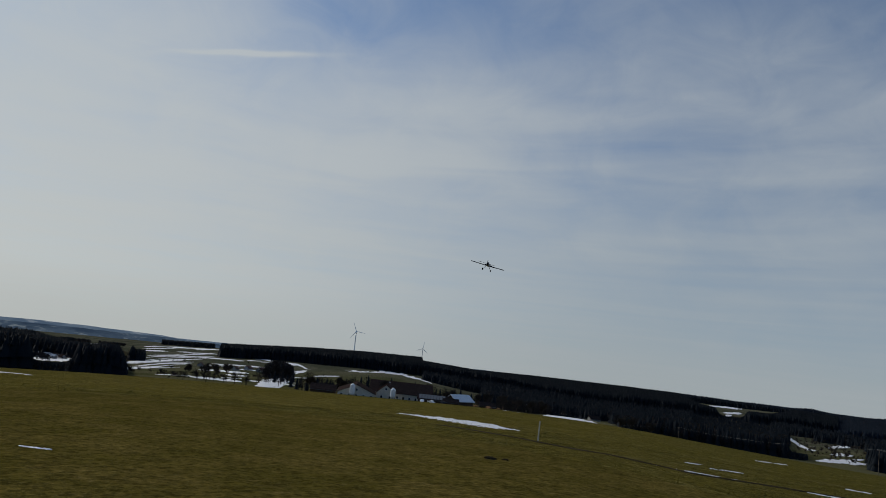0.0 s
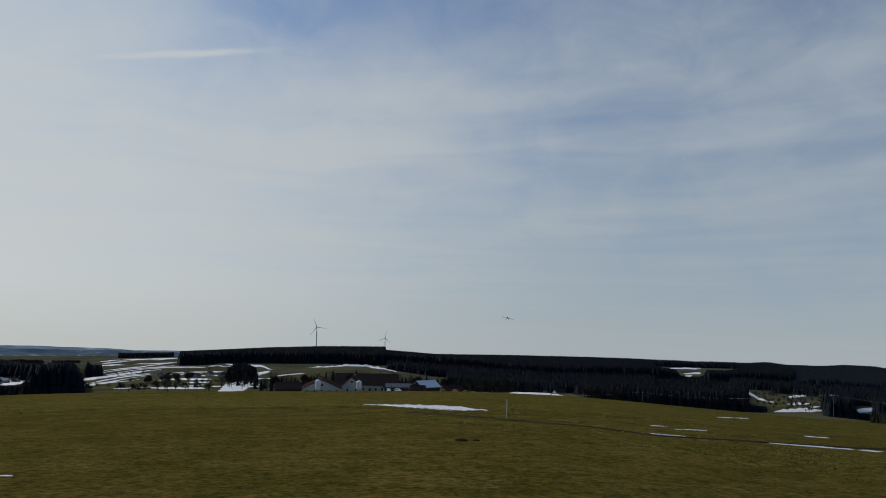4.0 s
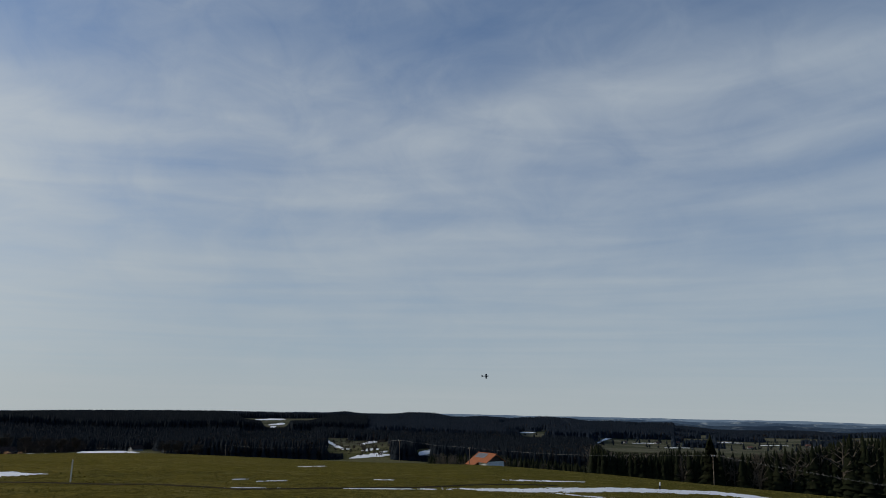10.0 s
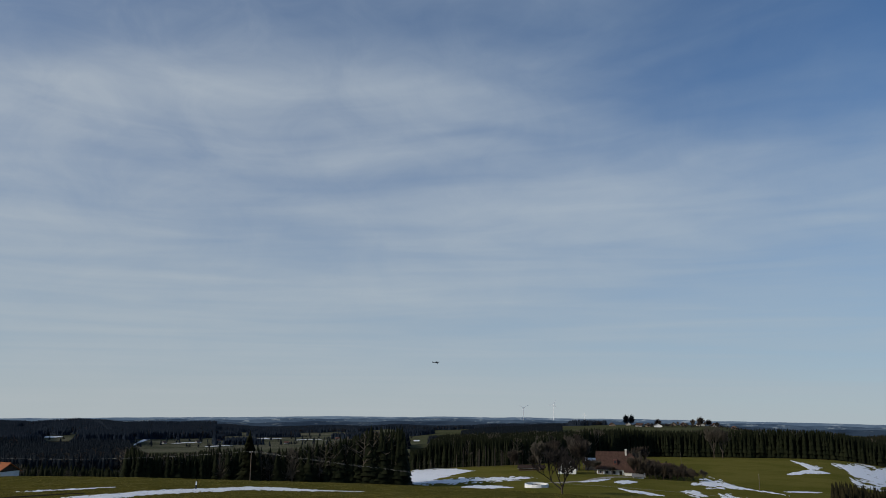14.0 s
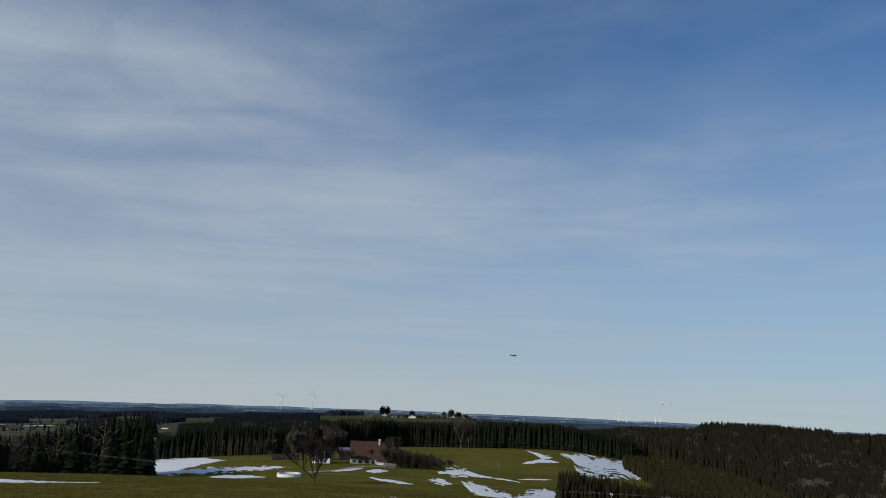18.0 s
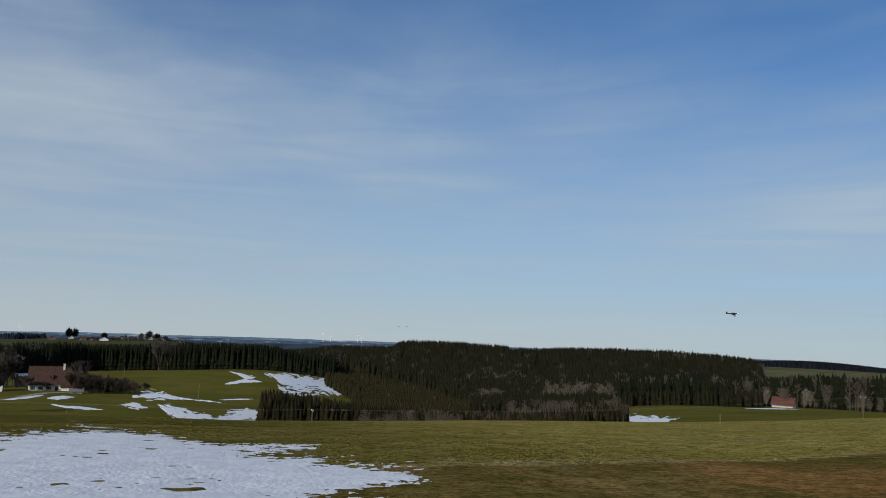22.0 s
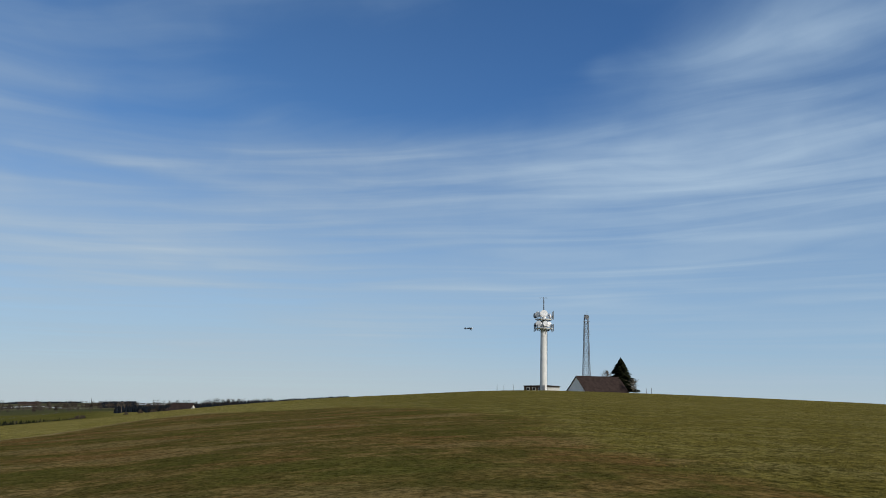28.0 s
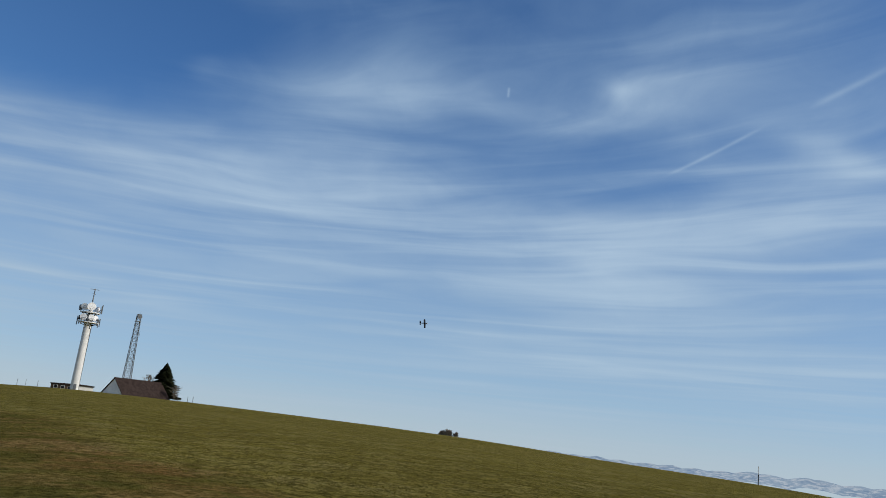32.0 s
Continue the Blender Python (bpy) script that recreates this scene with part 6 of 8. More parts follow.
for k in range(9):
    y = -6.7 + k * 1.5
    part("solar_panel", add_prism(bmesh.new(), [(0.3, 4.2 - 0.14 + 0.25), (0.3, 4.2 - 0.14 + 0.33), (3.9, 4.2 - 1.85 + 0.33), (3.9, 4.2 - 1.85 + 0.25)], y, y + 1.3), GREYPAINT, hall, "blue-grey solar panel")
house("white_roof_shed", "open shed with a snow-white roof slope", 10.35, 404, 58, 9, 12, 3.0, 5.8, DARKWOOD, SNOW, 0, False, category="shed", door=False)
house("yard_shed", "small dark timber shed at the farm's edge", 9.75, 392, 96, 5, 7, 1.8, 3.2, DARKWOOD, TILE_DARK, 0, False, category="shed", door=False)
house("yard_shed", "small dark timber shed at the farm's edge", 12.4, 416, 96, 5, 8, 2.2, 3.7, DARKWOOD, TILE_DARK, 0, False, category="shed", door=False)
house("valley_house", "pale house front among bare trees in the valley", 15.0, 700, 100, 7, 11, 4.5, 6.5, CREAM, SNOW, 0, False, door=False)
house("valley_house", "pale house among bare trees in the valley", 20.2, 735, 80, 7, 10, 3.6, 6.0, GREYWASH, TILE_DARK, 0, False, door=False)


def log_pile(az, r, bearing, long):
    """Felled trunks stacked in a low heap."""
    top = thing("log_pile", turned(az, r, bearing), "stack of brown felled logs by the farm yard", "log pile", "log piles")
    rng = random.Random(int(az * 10))
    for row, n in enumerate((5, 4, 3)):
        for k in range(n):
            y, z = (k - (n - 1) / 2) * 0.52, 0.25 + row * 0.44
            part("log", rod((-long / 2 + rng.uniform(-0.3, 0.3), y, z), (long / 2 + rng.uniform(-0.3, 0.3), y, z), 0.26, 0.22, 8), LOGS, top)


for a, r, b, n in ((11.6, 384, 98, 6.0), (12.6, 388, 92, 7.5), (13.3, 386, 100, 5.0)):
    log_pile(a, r, b, n)


def silo(az, r, h):
    top = thing("silo", turned(az, r, 0, 0.3), "white cylindrical feed silo beside the stable", "silo", "farm silos")
    part("drum", rod((0, 0, 1.6), (0, 0, h), 1.3, sides=20), WHITEPAINT, top, smooth=False)
    part("cone", rod((0, 0, 0.7), (0, 0, 1.6), 0.35, 1.3, 20), WHITEPAINT, top)
    part("dome", rod((0, 0, h), (0, 0, h + 0.8), 1.3, 0.2, 20), WHITEPAINT, top)
    for k in range(4):
        a = k * math.pi / 2
        part("leg", rod((1.1 * math.cos(a), 1.1 * math.sin(a), -0.3), (1.1 * math.cos(a), 1.1 * math.sin(a), 1.7), 0.08, sides=6), STEEL, top)


silo(2.42, 377, 5.6)
silo(5.42, 388, 5.2)


def car(az, r, bearing, label, paint):
    top = thing("car", turned(az, r, bearing), label, "car", "parked cars")
    bm = add_prism(bmesh.new(), [(-2.1, 0.35), (2.1, 0.35), (2.15, 0.75), (1.1, 0.95), (0.5, 1.48), (-1.5, 1.5), (-2.1, 1.0)], -0.85, 0.85)
    bmesh.ops.bevel(bm, geom=bm.edges[:], offset=0.06, segments=2, affect="EDGES")
    part("body", bm, paint, top)
    part("window_band", add_prism(bmesh.new(), [(0.95, 0.98), (0.47, 1.40), (-1.4, 1.42), (-1.7, 1.0)], -0.865, 0.865), GLASS, top, "dark glass")
    for x in (-1.3, 1.3):
        for y in (-0.8, 0.8):
            w = part("wheel", rod((x, y - 0.11, 0.33), (x, y + 0.11, 0.33), 0.33, sides=16), RUBBER, top)
            part("rim", rod((x, y - 0.12, 0.33), (x, y + 0.12, 0.33), 0.19, sides=10), STEEL, w)


car(7.62, 379, 95, "white estate car parked at the farm", WHITEPAINT)
car(8.32, 379, 60, "white van-like car parked at the farm", WHITEPAINT)
car(9.15, 380, 100, "dark car parked at the farm", DARKPAINT)

# single houses
# Dark gable cladding puts the gable end's shade into its colour.
cottage = house("cottage", "white cottage with orange tiled roof and solar panels", 44.8, 284, 184, 8.0, 8.8, 3.2, 5.6, WHITEWASH, TILE_RED, 0, False, DARKWOOD, sink=-0.3, door=False)
pitch = (5.6 - 3.2) / 4.0
for k in range(3):
    part("solar_panel", add_prism(bmesh.new(), [(0.4, 5.6 - 0.4 * pitch + 0.26), (0.4, 5.6 - 0.4 * pitch + 0.32), (2.6, 5.6 - 2.6 * pitch + 0.32), (2.6, 5.6 - 2.6 * pitch + 0.26)], -4.0 + 1.75 * k, -2.35 + 1.75 * k), GREYPAINT, cottage, "blue-grey solar panel")
part("porch_roof", add_prism(bmesh.new(), [(4.0, 3.22), (4.0, 3.4), (6.4, 2.0), (6.4, 1.85)], -4.7, 0.4), TILE_RED, cottage)
# Added dark sheet: it paints the shade inside the open porch.
part("porch_shade", box(4.0, 4.08, -4.3, 0.2, -0.6, 3.0), DARKWOOD, cottage, "dark sheet that paints the open porch's shade")
for y in (-4.4, 0.2):
    part("porch_post", box(6.0, 6.16, y - 0.08, y + 0.08, -0.9, 2.1), DARKWOOD, cottage)
house("forest_house", "white house with a dull red roof at the forest's edge", 137.3, 446, 60, 7.0, 10.5, 2.2, 5.4, CREAM, TILE_DULL, 1, True)
house("brow_house", "cream house with a grey-brown roof just over the brow", 172.95, 420, 112, 7.5, 11.0, 3.6, 7.0, CREAM, TILE_DARK, 1, False)
house("hill_house", "far farm building among bare trees on the ridge", 151.6, 1480, 60, 10, 24, 3.5, 7, GREYWASH, TILE_DARK, 0, False, door=False)
house("far_barn", "long dark barn on the far ridge", 163.4, 1500, 70, 10, 34, 3, 6, DARKWOOD, TILE_DARK, 0, False, door=False, category="barn")
house("far_barn", "long dark barn behind bare trees on the skyline", 168.4, 1400, 75, 10, 24, 3, 6, DARKWOOD, TILE_DARK, 0, False, door=False, category="barn")
for a, r, bb, sp, ln, wm, rm in ((86.4, 1500, 80, 11, 24, WOOD, TILE_OLD), (88.3, 1470, 30, 11, 16, GREYWASH, TILE_OLD), (89.55, 1440, 85, 15, 20, WHITEWASH, TILE_GREY), (88.9, 1460, 70, 9, 14, WOOD, TILE_DARK),
                                 (90.6, 1500, 95, 11, 18, WOOD, TILE_OLD), (91.3, 1490, 80, 11, 20, WOOD, TILE_OLD), (92.4, 1500, 70, 11, 18, CREAM, TILE_DARK),
                                 (93.3, 1510, 80, 9, 13, GREYWASH, TILE_OLD), (87.5, 1520, 80, 9, 13, CREAM, TILE_OLD), (94.6, 1480, 80, 9, 16, WOOD, TILE_BROWN)):
    house("village_house", "small village house on the far knoll", a, r, bb, sp * 0.85, ln * 0.85, 2.8, 6.0, wm, rm, 0, False, door=False)
for a, r in ((-18.7, 960), (-18.3, 990), (-17.8, 1000), (-17.4, 960), (-18.0, 930), (-17.0, 1010), (-19.1, 1010), (-18.45, 900)):
    house("hamlet_house", "small house in a snowy forest clearing", a, r, 60 + a * 47, 6, 8.5, 2.6, 5.2, GREYWASH, SNOW if int(r) % 20 else TILE_DARK, 0, False, door=False)


# ---- the hilltop masts ----
def radio_tower():
    top = thing("radio_tower", turned(198.8, 300, 198.8, 0.4), "white concrete radio tower with dish platforms", "tower")
    part("shaft", rod((0, 0, -1.0), (0, 0, 27.0), 1.42, 1.18, 32), CONCRETE, top, smooth=False)
    part("core", rod((0, 0, 27.0), (0, 0, 30.2), 0.75, 0.7, 20), CONCRETE, top)
    for z, rad in ((23.9, 3.5), (27.4, 3.3)):
        deck = part("platform", rod((0, 0, z), (0, 0, z + 0.35), rad, sides=16), CONCRETE, top)
        for h in (0.55, 1.1):
            bm = bmesh.new()
            for k in range(16):
                a, b = k * math.pi / 8, (k + 1) * math.pi / 8
                add_rod(bm, (rad * math.cos(a), rad * math.sin(a), z + 0.35 + h), (rad * math.cos(b), rad * math.sin(b), z + 0.35 + h), 0.035, sides=5)
            part("rail", bm, GREYPAINT, deck)
        for k in range(16):
            a = k * math.pi / 8
            part("post", rod((rad * math.cos(a), rad * math.sin(a), z + 0.3), (rad * math.cos(a), rad * math.sin(a), z + 1.5), 0.045, sides=5), GREYPAINT, deck)
        for k in range(8):
            a = k * math.pi / 4 + 0.2
            part("bracket", rod((1.1 * math.cos(a), 1.1 * math.sin(a), z - 1.0), (rad * 0.9 * math.cos(a), rad * 0.9 * math.sin(a), z), 0.09, sides=6), DARKPAINT, deck)

    def dish(x, y, z, rad, facing, mat=WHITEPAINT):
        d = pose(x, y, z, 0, 0, facing) @ pose(0, 0, 0, 90, 0, 0)
        bm = bmesh.new()
        bmesh.ops.create_cone(bm, cap_ends=True, segments=24, radius1=rad, radius2=rad, depth=rad * 0.55)
        bmesh.ops.create_cone(bm, cap_ends=True, segments=24, radius1=rad * 0.95, radius2=rad * 0.3, depth=rad * 0.4, matrix=Matrix.Translation((0, 0, -rad * 0.45)))
        bmesh.ops.transform(bm, matrix=d, verts=bm.verts[:])
        ob = part("dish", bm, mat, top)
        part("dish_arm", rod((x, y, z), (x * 0.45, y * 0.45, z - 0.1), 0.09, sides=6), STEEL, ob)

    # toward the field is -y
    dish(0.0, -2.3, 29.6, 1.45, 8)
    dish(-2.2, -1.6, 29.4, 1.15, -25)
    dish(-3.5, -0.4, 29.0, 1.0, -75, GREYPAINT)
    dish(2.3, 1.6, 29.1, 1.0, 120)
    dish(-1.9, -2.4, 25.7, 1.15, -15)
    dish(0.7, -2.9, 25.8, 1.0, 5)
    dish(1.9, -2.2, 25.6, 1.05, 25)
    dish(-3.2, 0.6, 25.5, 0.8, -95, DARKPAINT)
    for k, (a, z, h) in enumerate(((0.0, 23.0, 2.8), (0.5, 22.8, 3.0), (2.6, 23.2, 2.4), (3.1, 22.8, 3.2), (4.0, 23.0, 2.4), (5.6, 23.0, 2.6), (0.1, 27.6, 3.4), (5.9, 27.6, 2.8))):
        x, y = 3.7 * math.cos(a), 3.7 * math.sin(a)
        part("panel_antenna", box(x - 0.15, x + 0.15, y - 0.12, y + 0.12, z, z + h, 0.03), GREYPAINT, top)
    mast = part("mast", rod((0, 0, 30.0), (0, 0, 36.3), 0.26, 0.14, 8), GREYPAINT, top)
    part("crossbar", rod((-1.6, 0, 36.0), (1.4, 0, 36.0), 0.09, sides=6), GREYPAINT, mast)
    part("crossbar", rod((-0.6, 0, 34.4), (0.6, 0, 34.4), 0.08, sides=6), GREYPAINT, mast)
    part("door", box(-0.5, 0.5, -1.47, -1.38, 0.2, 2.3), GREYPAINT, top)
    part("cable_run", box(1.15, 1.42, -0.5, -0.3, 0.5, 23.5), GREYPAINT, top)


def lattice_mast():
    top = thing("lattice_mast", turned(201.9, 312, 190, 0.4), "slender grey steel lattice mast behind the house", "mast")
    H, n = 30.5, 12
    def corner(k, z):
        w = 1.75 - 0.95 * z / H
        a = math.pi / 4 + k * math.pi / 2
        return (w * 1.2 * math.cos(a), w * 1.2 * math.sin(a), z)
    for k in range(4):
        part("leg", rod(corner(k, -0.5), corner(k, H), 0.13, 0.10, 6), GREYPAINT, top)
    for b in range(n):
        z0, z1 = H * b / n, H * (b + 1) / n
        for k in range(4):
            part("brace", rod(corner(k, z0), corner((k + 1) % 4, z1), 0.055, sides=5), GREYPAINT, top)
            part("brace", rod(corner((k + 1) % 4, z0), corner(k, z1), 0.055, sides=5), GREYPAINT, top)
            part("girt", rod(corner(k, z1), corner((k + 1) % 4, z1), 0.05, sides=5), GREYPAINT, top)
    part("platform", box(-1.2, 1.2, -1.2, 1.2, H - 2.6, H - 2.5), STEEL, top)
    part("hoop", rod((-0.9, -0.9, H + 0.1), (0.9, -0.9, H + 0.1), 0.09, sides=6), GREYPAINT, top)
    bm = bmesh.new()
    bmesh.ops.create_cone(bm, cap_ends=True, segments=20, radius1=0.85, radius2=0.85, depth=0.4, matrix=pose(0.1, -1.2, H - 0.8, 90, 0, 0))
    part("dish", bm, GREYPAINT, top)
    for x, z in ((-1.1, 17), (1.2, 22), (1.1, 15)):
        part("antenna", rod((x, -1.0, z), (x, -1.0, z + 2.4), 0.06, sides=5), GREYPAINT, top)
    part("lightning_rod", rod((0.4, 0, H), (0.4, 0, H + 1.6), 0.04, sides=5), GREYPAINT, top)
    lad = part("ladder", rod((-0.2, -0.9, 0), (-0.2, -0.5, H), 0.035, sides=5), STEEL, top)
    part("ladder", rod((0.2, -0.9, 0), (0.2, -0.5, H), 0.035, sides=5), STEEL, top)


radio_tower()
lattice_mast()
house("mast_house", "low white house with a wide dark roof near the mast", 202.7, 305, 253, 11, 20.5, 0.5, 5.9, WHITEWASH, TILE_DARK, 0, False, over=0.4)


def technical_hut():
    top = thing("technical_hut", turned(198.7, 330, 198, 0.3), "low technical building with a flat dark roof", "hut")
    part("wall", box(-7.6, 2.0, -3, 3, -1, 1.9), DARKWOOD, top)
    part("extension", box(2.0, 7.2, -3.2, 3, -1, 2.0), WHITEWASH, top, "white rendered extension")
    part("roof", add_prism(bmesh.new(), [(-8.0, 1.9), (7.5, 2.0), (7.5, 2.35), (2, 2.55), (-8.0, 2.15)], -3.6, 3.5), TILE_DARK, top)
    for x in (-6, -3.5, -1):
        add_window(top, x, -3, 0.4, 1.2, 1.0, -2)


technical_hut()


# ---- single trees ----
def bare_tree(az, r, h, label, mat=TWIGS, seed=1, wide=1.0, group="", lod=3, name="bare_tree", sink=0.2, stem=0.26, spread=0.52):
    rng = random.Random(seed)
    if lod == 3:
        v, f = bare_shape(rng, 5, spread, 0.0042, 5, stem)
    elif lod == 2:
        v, f = slender_shape(rng, 44, 0.27, 0.0085, 6, 0.16)
    elif lod == 6:
        v, f = bare_shape(rng, 5, spread, 0.0034, 4, stem)
    elif lod == 4:
        v, f = bare_shape(rng, 5, spread, 0.0090, 4, stem)
    elif lod == 5:
        v, f = round_shape(rng, 150, 0.016, 0.22)
    else:
        v, f = slender_shape(rng, 26, 0.32, 0.038, 5, 0.2)
    v = v * np.array([h * wide, h * wide, h])
    top = thing(name, Matrix.Translation(spot(az, r, sink)) @ pose(0, 0, 0, 0, 0, seed * 57), label, "tree", group)
    k = 6 if lod in (3, 4, 5, 6) else 12
    stem = new("trunk", mesh_from("trunk", v[:k], f[:k], BARK))
    stem.parent = top
    crown = new("crown", mesh_from("crown", v[k:], f[k:] - k, mat))
    crown.parent = top
    return top


def spruce(az, r, h, label, seed=1, wide=1.0, group="", mat=NEEDLES, sides=14, layers=13):
    rng = random.Random(seed)
    v, f = spruce_shape(layers, sides, rng, False)
    v = v * np.array([h * wide, h * wide, h])
    top = thing("spruce", Matrix.Translation(spot(az, r, 0.2)), label, "tree", group)
    part("trunk", rod((0, 0, -0.3), (0, 0, h * 0.5), h * 0.016, h * 0.008, 8), BARK, top)
    crown = new("crown", mesh_from("crown", v, f, mat))
    crown.parent = top
    return top


spruce(204.35, 316, 14.2, "dense dark spruce beside the mast house", 5, 2.7, layers=22, sides=22)
bare_tree(203.3, 314, 8.5, "bare tree behind the mast house", seed=4, lod=2)
bare_tree(205.2, 306, 5.5, "bare shrub at the end of the house", seed=6, lod=2, wide=1.4)
bare_tree(82.75, reach(82.75, -7.15, 170), 14.0, "large dark spreading fruit tree on the meadow by the farm", TWIGS_FAR, 8, 1.3, lod=6, stem=0.10)
bare_tree(93.2, 575, 24.5, "tall airy bare tree standing alone on the meadow", TWIGS_MID, seed=9, wide=0.85, group="meadow trees", lod=6, stem=0.14, spread=0.42)
bare_tree(93.75, 577, 23.5, "tall airy bare tree beside its twin on the meadow", TWIGS_MID, seed=10, wide=0.85, group="meadow trees", lod=6, stem=0.14, spread=0.42)
for k, (a, r, h, w) in enumerate(((81.2, 372, 15, 1.1), (81.8, 378, 17, 1.1), (82.3, 376, 13, 1.0), (83.5, 392, 18, 1.0), (84.0, 384, 15, 1.1), (84.6, 366, 7, 1.2), (88.0, 362, 11, 1.1), (79.2, 420, 11, 1.0), (88.3, 385, 13, 1.1), (85.1, 350, 7, 1.2), (80.7, 376, 9, 1.2),
                                  (86.3, 352, 4, 1.2), (92.4, 350, 5, 1.2), (79.4, 430, 8, 1.0), (83.9, 398, 18, 0.9), (84.3, 402, 16, 0.9))):
    bare_tree(a, r, h, "leafless garden tree around the farmhouse", TWIGS_DARK if k % 3 else TWIGS_MID, 20 + k, wide=w, group="farm trees", lod=4, stem=0.16, spread=0.46)
for k in range(26):
    a = 87.9 + k * 0.155
    bare_tree(a, 338 + 9 * (k % 3), 9.4 - 0.8 * (k % 4) - 0.13 * k, "dense leafless hedge shrub by the farm", TWIGS_DARK if k % 4 else HEDGE, 40 + k, 1.15, "farm hedge", 4, "shrub", stem=0.06)
spruce(90.0, 352, 7.5, "small dark conifer in the farm hedge", 3, 1.6)
spruce(60.35, 262, 18.5, "tall conifer standing above the plantation", 7, 1.25)
for k, (a, h) in enumerate(((68.8, 15), (69.5, 17), (70.1, 18), (70.6, 17.5), (71.1, 18), (71.35, 15.5))):
    spruce(a, 283 + 6 * (k % 3), h, "tall spruce at the end of the plantation", 70 + k, 1.15, "plantation spruces")
# bare trees along the far ridge
for k, a in enumerate((146.6, 147.1, 147.5, 148.05, 148.35, 148.65, 148.95, 149.5, 150.2, 150.5, 150.85, 152.4, 153.35, 153.7, 154.1, 154.45, 154.9, 155.6, 155.95, 156.8, 157.5, 157.9, 158.4, 159.6, 159.95, 160.3)):
    bare_tree(a, 2020 + 30 * math.sin(k * 2.3), 24.0 + 6.0 * math.sin(k * 3.7), "leafless avenue tree on the far ridge", TWIGS_MID, 100 + k, 1.0, "ridge avenue", 5, stem=0.28, spread=0.45)
for k, (a, h) in enumerate(((151.7, 10), (152.0, 11), (152.7, 13), (152.95, 12), (157.2, 15), (158.1, 9), (159.6, 14), (159.8, 12))):
    spruce(a, 2000, h * 1.5, "dark conifer among the avenue trees", 130 + k, 1.6, "ridge conifers", NEEDLES_FAR, 8, 7)
for k, (a, h) in enumerate(((163.7, 13), (164.1, 16), (164.6, 15), (165.0, 14), (165.8, 10), (166.3, 9), (167.1, 17), (168.8, 13), (169.1, 11), (169.5, 10), (169.95, 12), (170.6, 10), (171.3, 8), (171.9, 8), (172.6, 8), (174.2, 9), (175.4, 8), (176.6, 8), (178.0, 7))):
    bare_tree(a, 950 + 30 * (k % 3), h, "leafless tree along the far hollow", TWIGS_MID if k % 3 else TWIGS_DARK, 150 + k, 0.9, "hollow trees", 5)
for k, a in enumerate((166.2, 166.6, 169.3, 170.2, 171.0, 171.6, 172.1)):
    bare_tree(a, 470 + 12 * k, 6.5 - 0.5 * (k % 3), "leafless shrub beyond the field", HEDGE, 170 + k, 1.0, "hollow shrubs", 4, "shrub", stem=0.08)
brush = np.random.RandomState(18)
az_b = brush.uniform(161.5, 182, 420)
stand("skyline_thicket", "bare grey thicket along the far hollow", az_b, brush.uniform(1050, 1350, 420), brush.uniform(6, 12, 420) + 2.5 * step(az_b, 171, 176), BARE[1], TWIGS_DARK, 1.3, 5)
az_b = brush.uniform(87.9, 97.5, 190)
stand("village_shrubs", "dark trees and shrubs around the village houses", az_b, brush.uniform(1425, 1500, 190), brush.uniform(3, 8, 190), ROUND, TWIGS_FAR, 1.6, 6)
corners = [(math.cos(k * 2.094), math.sin(k * 2.094)) for k in range(3)]
bole = (np.array([(0.016 * c, 0.016 * s, 0) for c, s in corners] + [(0.010 * c, 0.010 * s, 1) for c, s in corners]), np.array([(0, 1, 4), (0, 4, 3), (1, 2, 5), (1, 5, 4), (2, 0, 3), (2, 3, 5)]))
az_b = brush.uniform(71.9, 81.5, 60)
stand("edge_trunks", "bare pale trunks of tall spruces along the forest edge", az_b, brush.uniform(446, 453, 60), np.where(az_b < 75, brush.uniform(4, 7, 60), brush.uniform(8, 12, 60)), [bole], TWIGS_MID, 0.8, 9)
az_b = brush.uniform(118.5, 126.4, 70)
stand("hill_thicket", "pale bare trees at the foot of the wooded hill", az_b, brush.uniform(258, 300, 70), brush.uniform(6, 9.5, 70), BARE[2], TWIGS_MID, 1.2, 7)
az_b = brush.uniform(107.5, 115, 46)
stand("hill_thicket", "grey bare shrubs before the young spruces", az_b, brush.uniform(188, 196, 46), brush.uniform(3.5, 6, 46), BARE[2], TWIGS_MID, 1.5, 8)
for a0, a1, lo, hi, count, tall in ((112.4, 114.9, -3.6, -2.95, 46, 12), (110.3, 112.4, -3.6, -3.1, 14, 11), (115.2, 119.4, -5.3, -4.5, 100, 11), (120.9, 126.0, -6.2, -5.3, 110, 10), (125.8, 128.4, -4.0, -3.5, 34, 11), (116.0, 118.0, -6.6, -6.2, 26, 9), (118.6, 121.8, -3.7, -3.2, 30, 13), (113.0, 116.5, -4.3, -3.7, 16, 10)):
    az_b, el_b = brush.uniform(a0, a1, count), brush.uniform(lo, hi, count)
    stand("hill_thicket", "clump of pale leafless trees on the wooded hill", az_b, np.array([reach(q, e, 250) for q, e in zip(az_b, el_b)]), brush.uniform(0.75, 1.2, count) * tall, BARE[1][:2] + BARE[2][:4], CLUMP, 1.25, 300 + count)
az_b = np.concatenate([brush.uniform(132.6, 136.4, 40), brush.uniform(138.4, 153.5, 110)])
stand("birch_thicket", "grey-brown leafless thicket along the forest's edge", az_b, np.where(az_b < 135, brush.uniform(424, 436, 150), np.where(az_b < 146, brush.uniform(440, 452, 150), brush.uniform(455, 468, 150))), brush.uniform(3.5, 9, 150), BARE[2], CLUMP, 1.0, 37)
edge = random.Random(31)
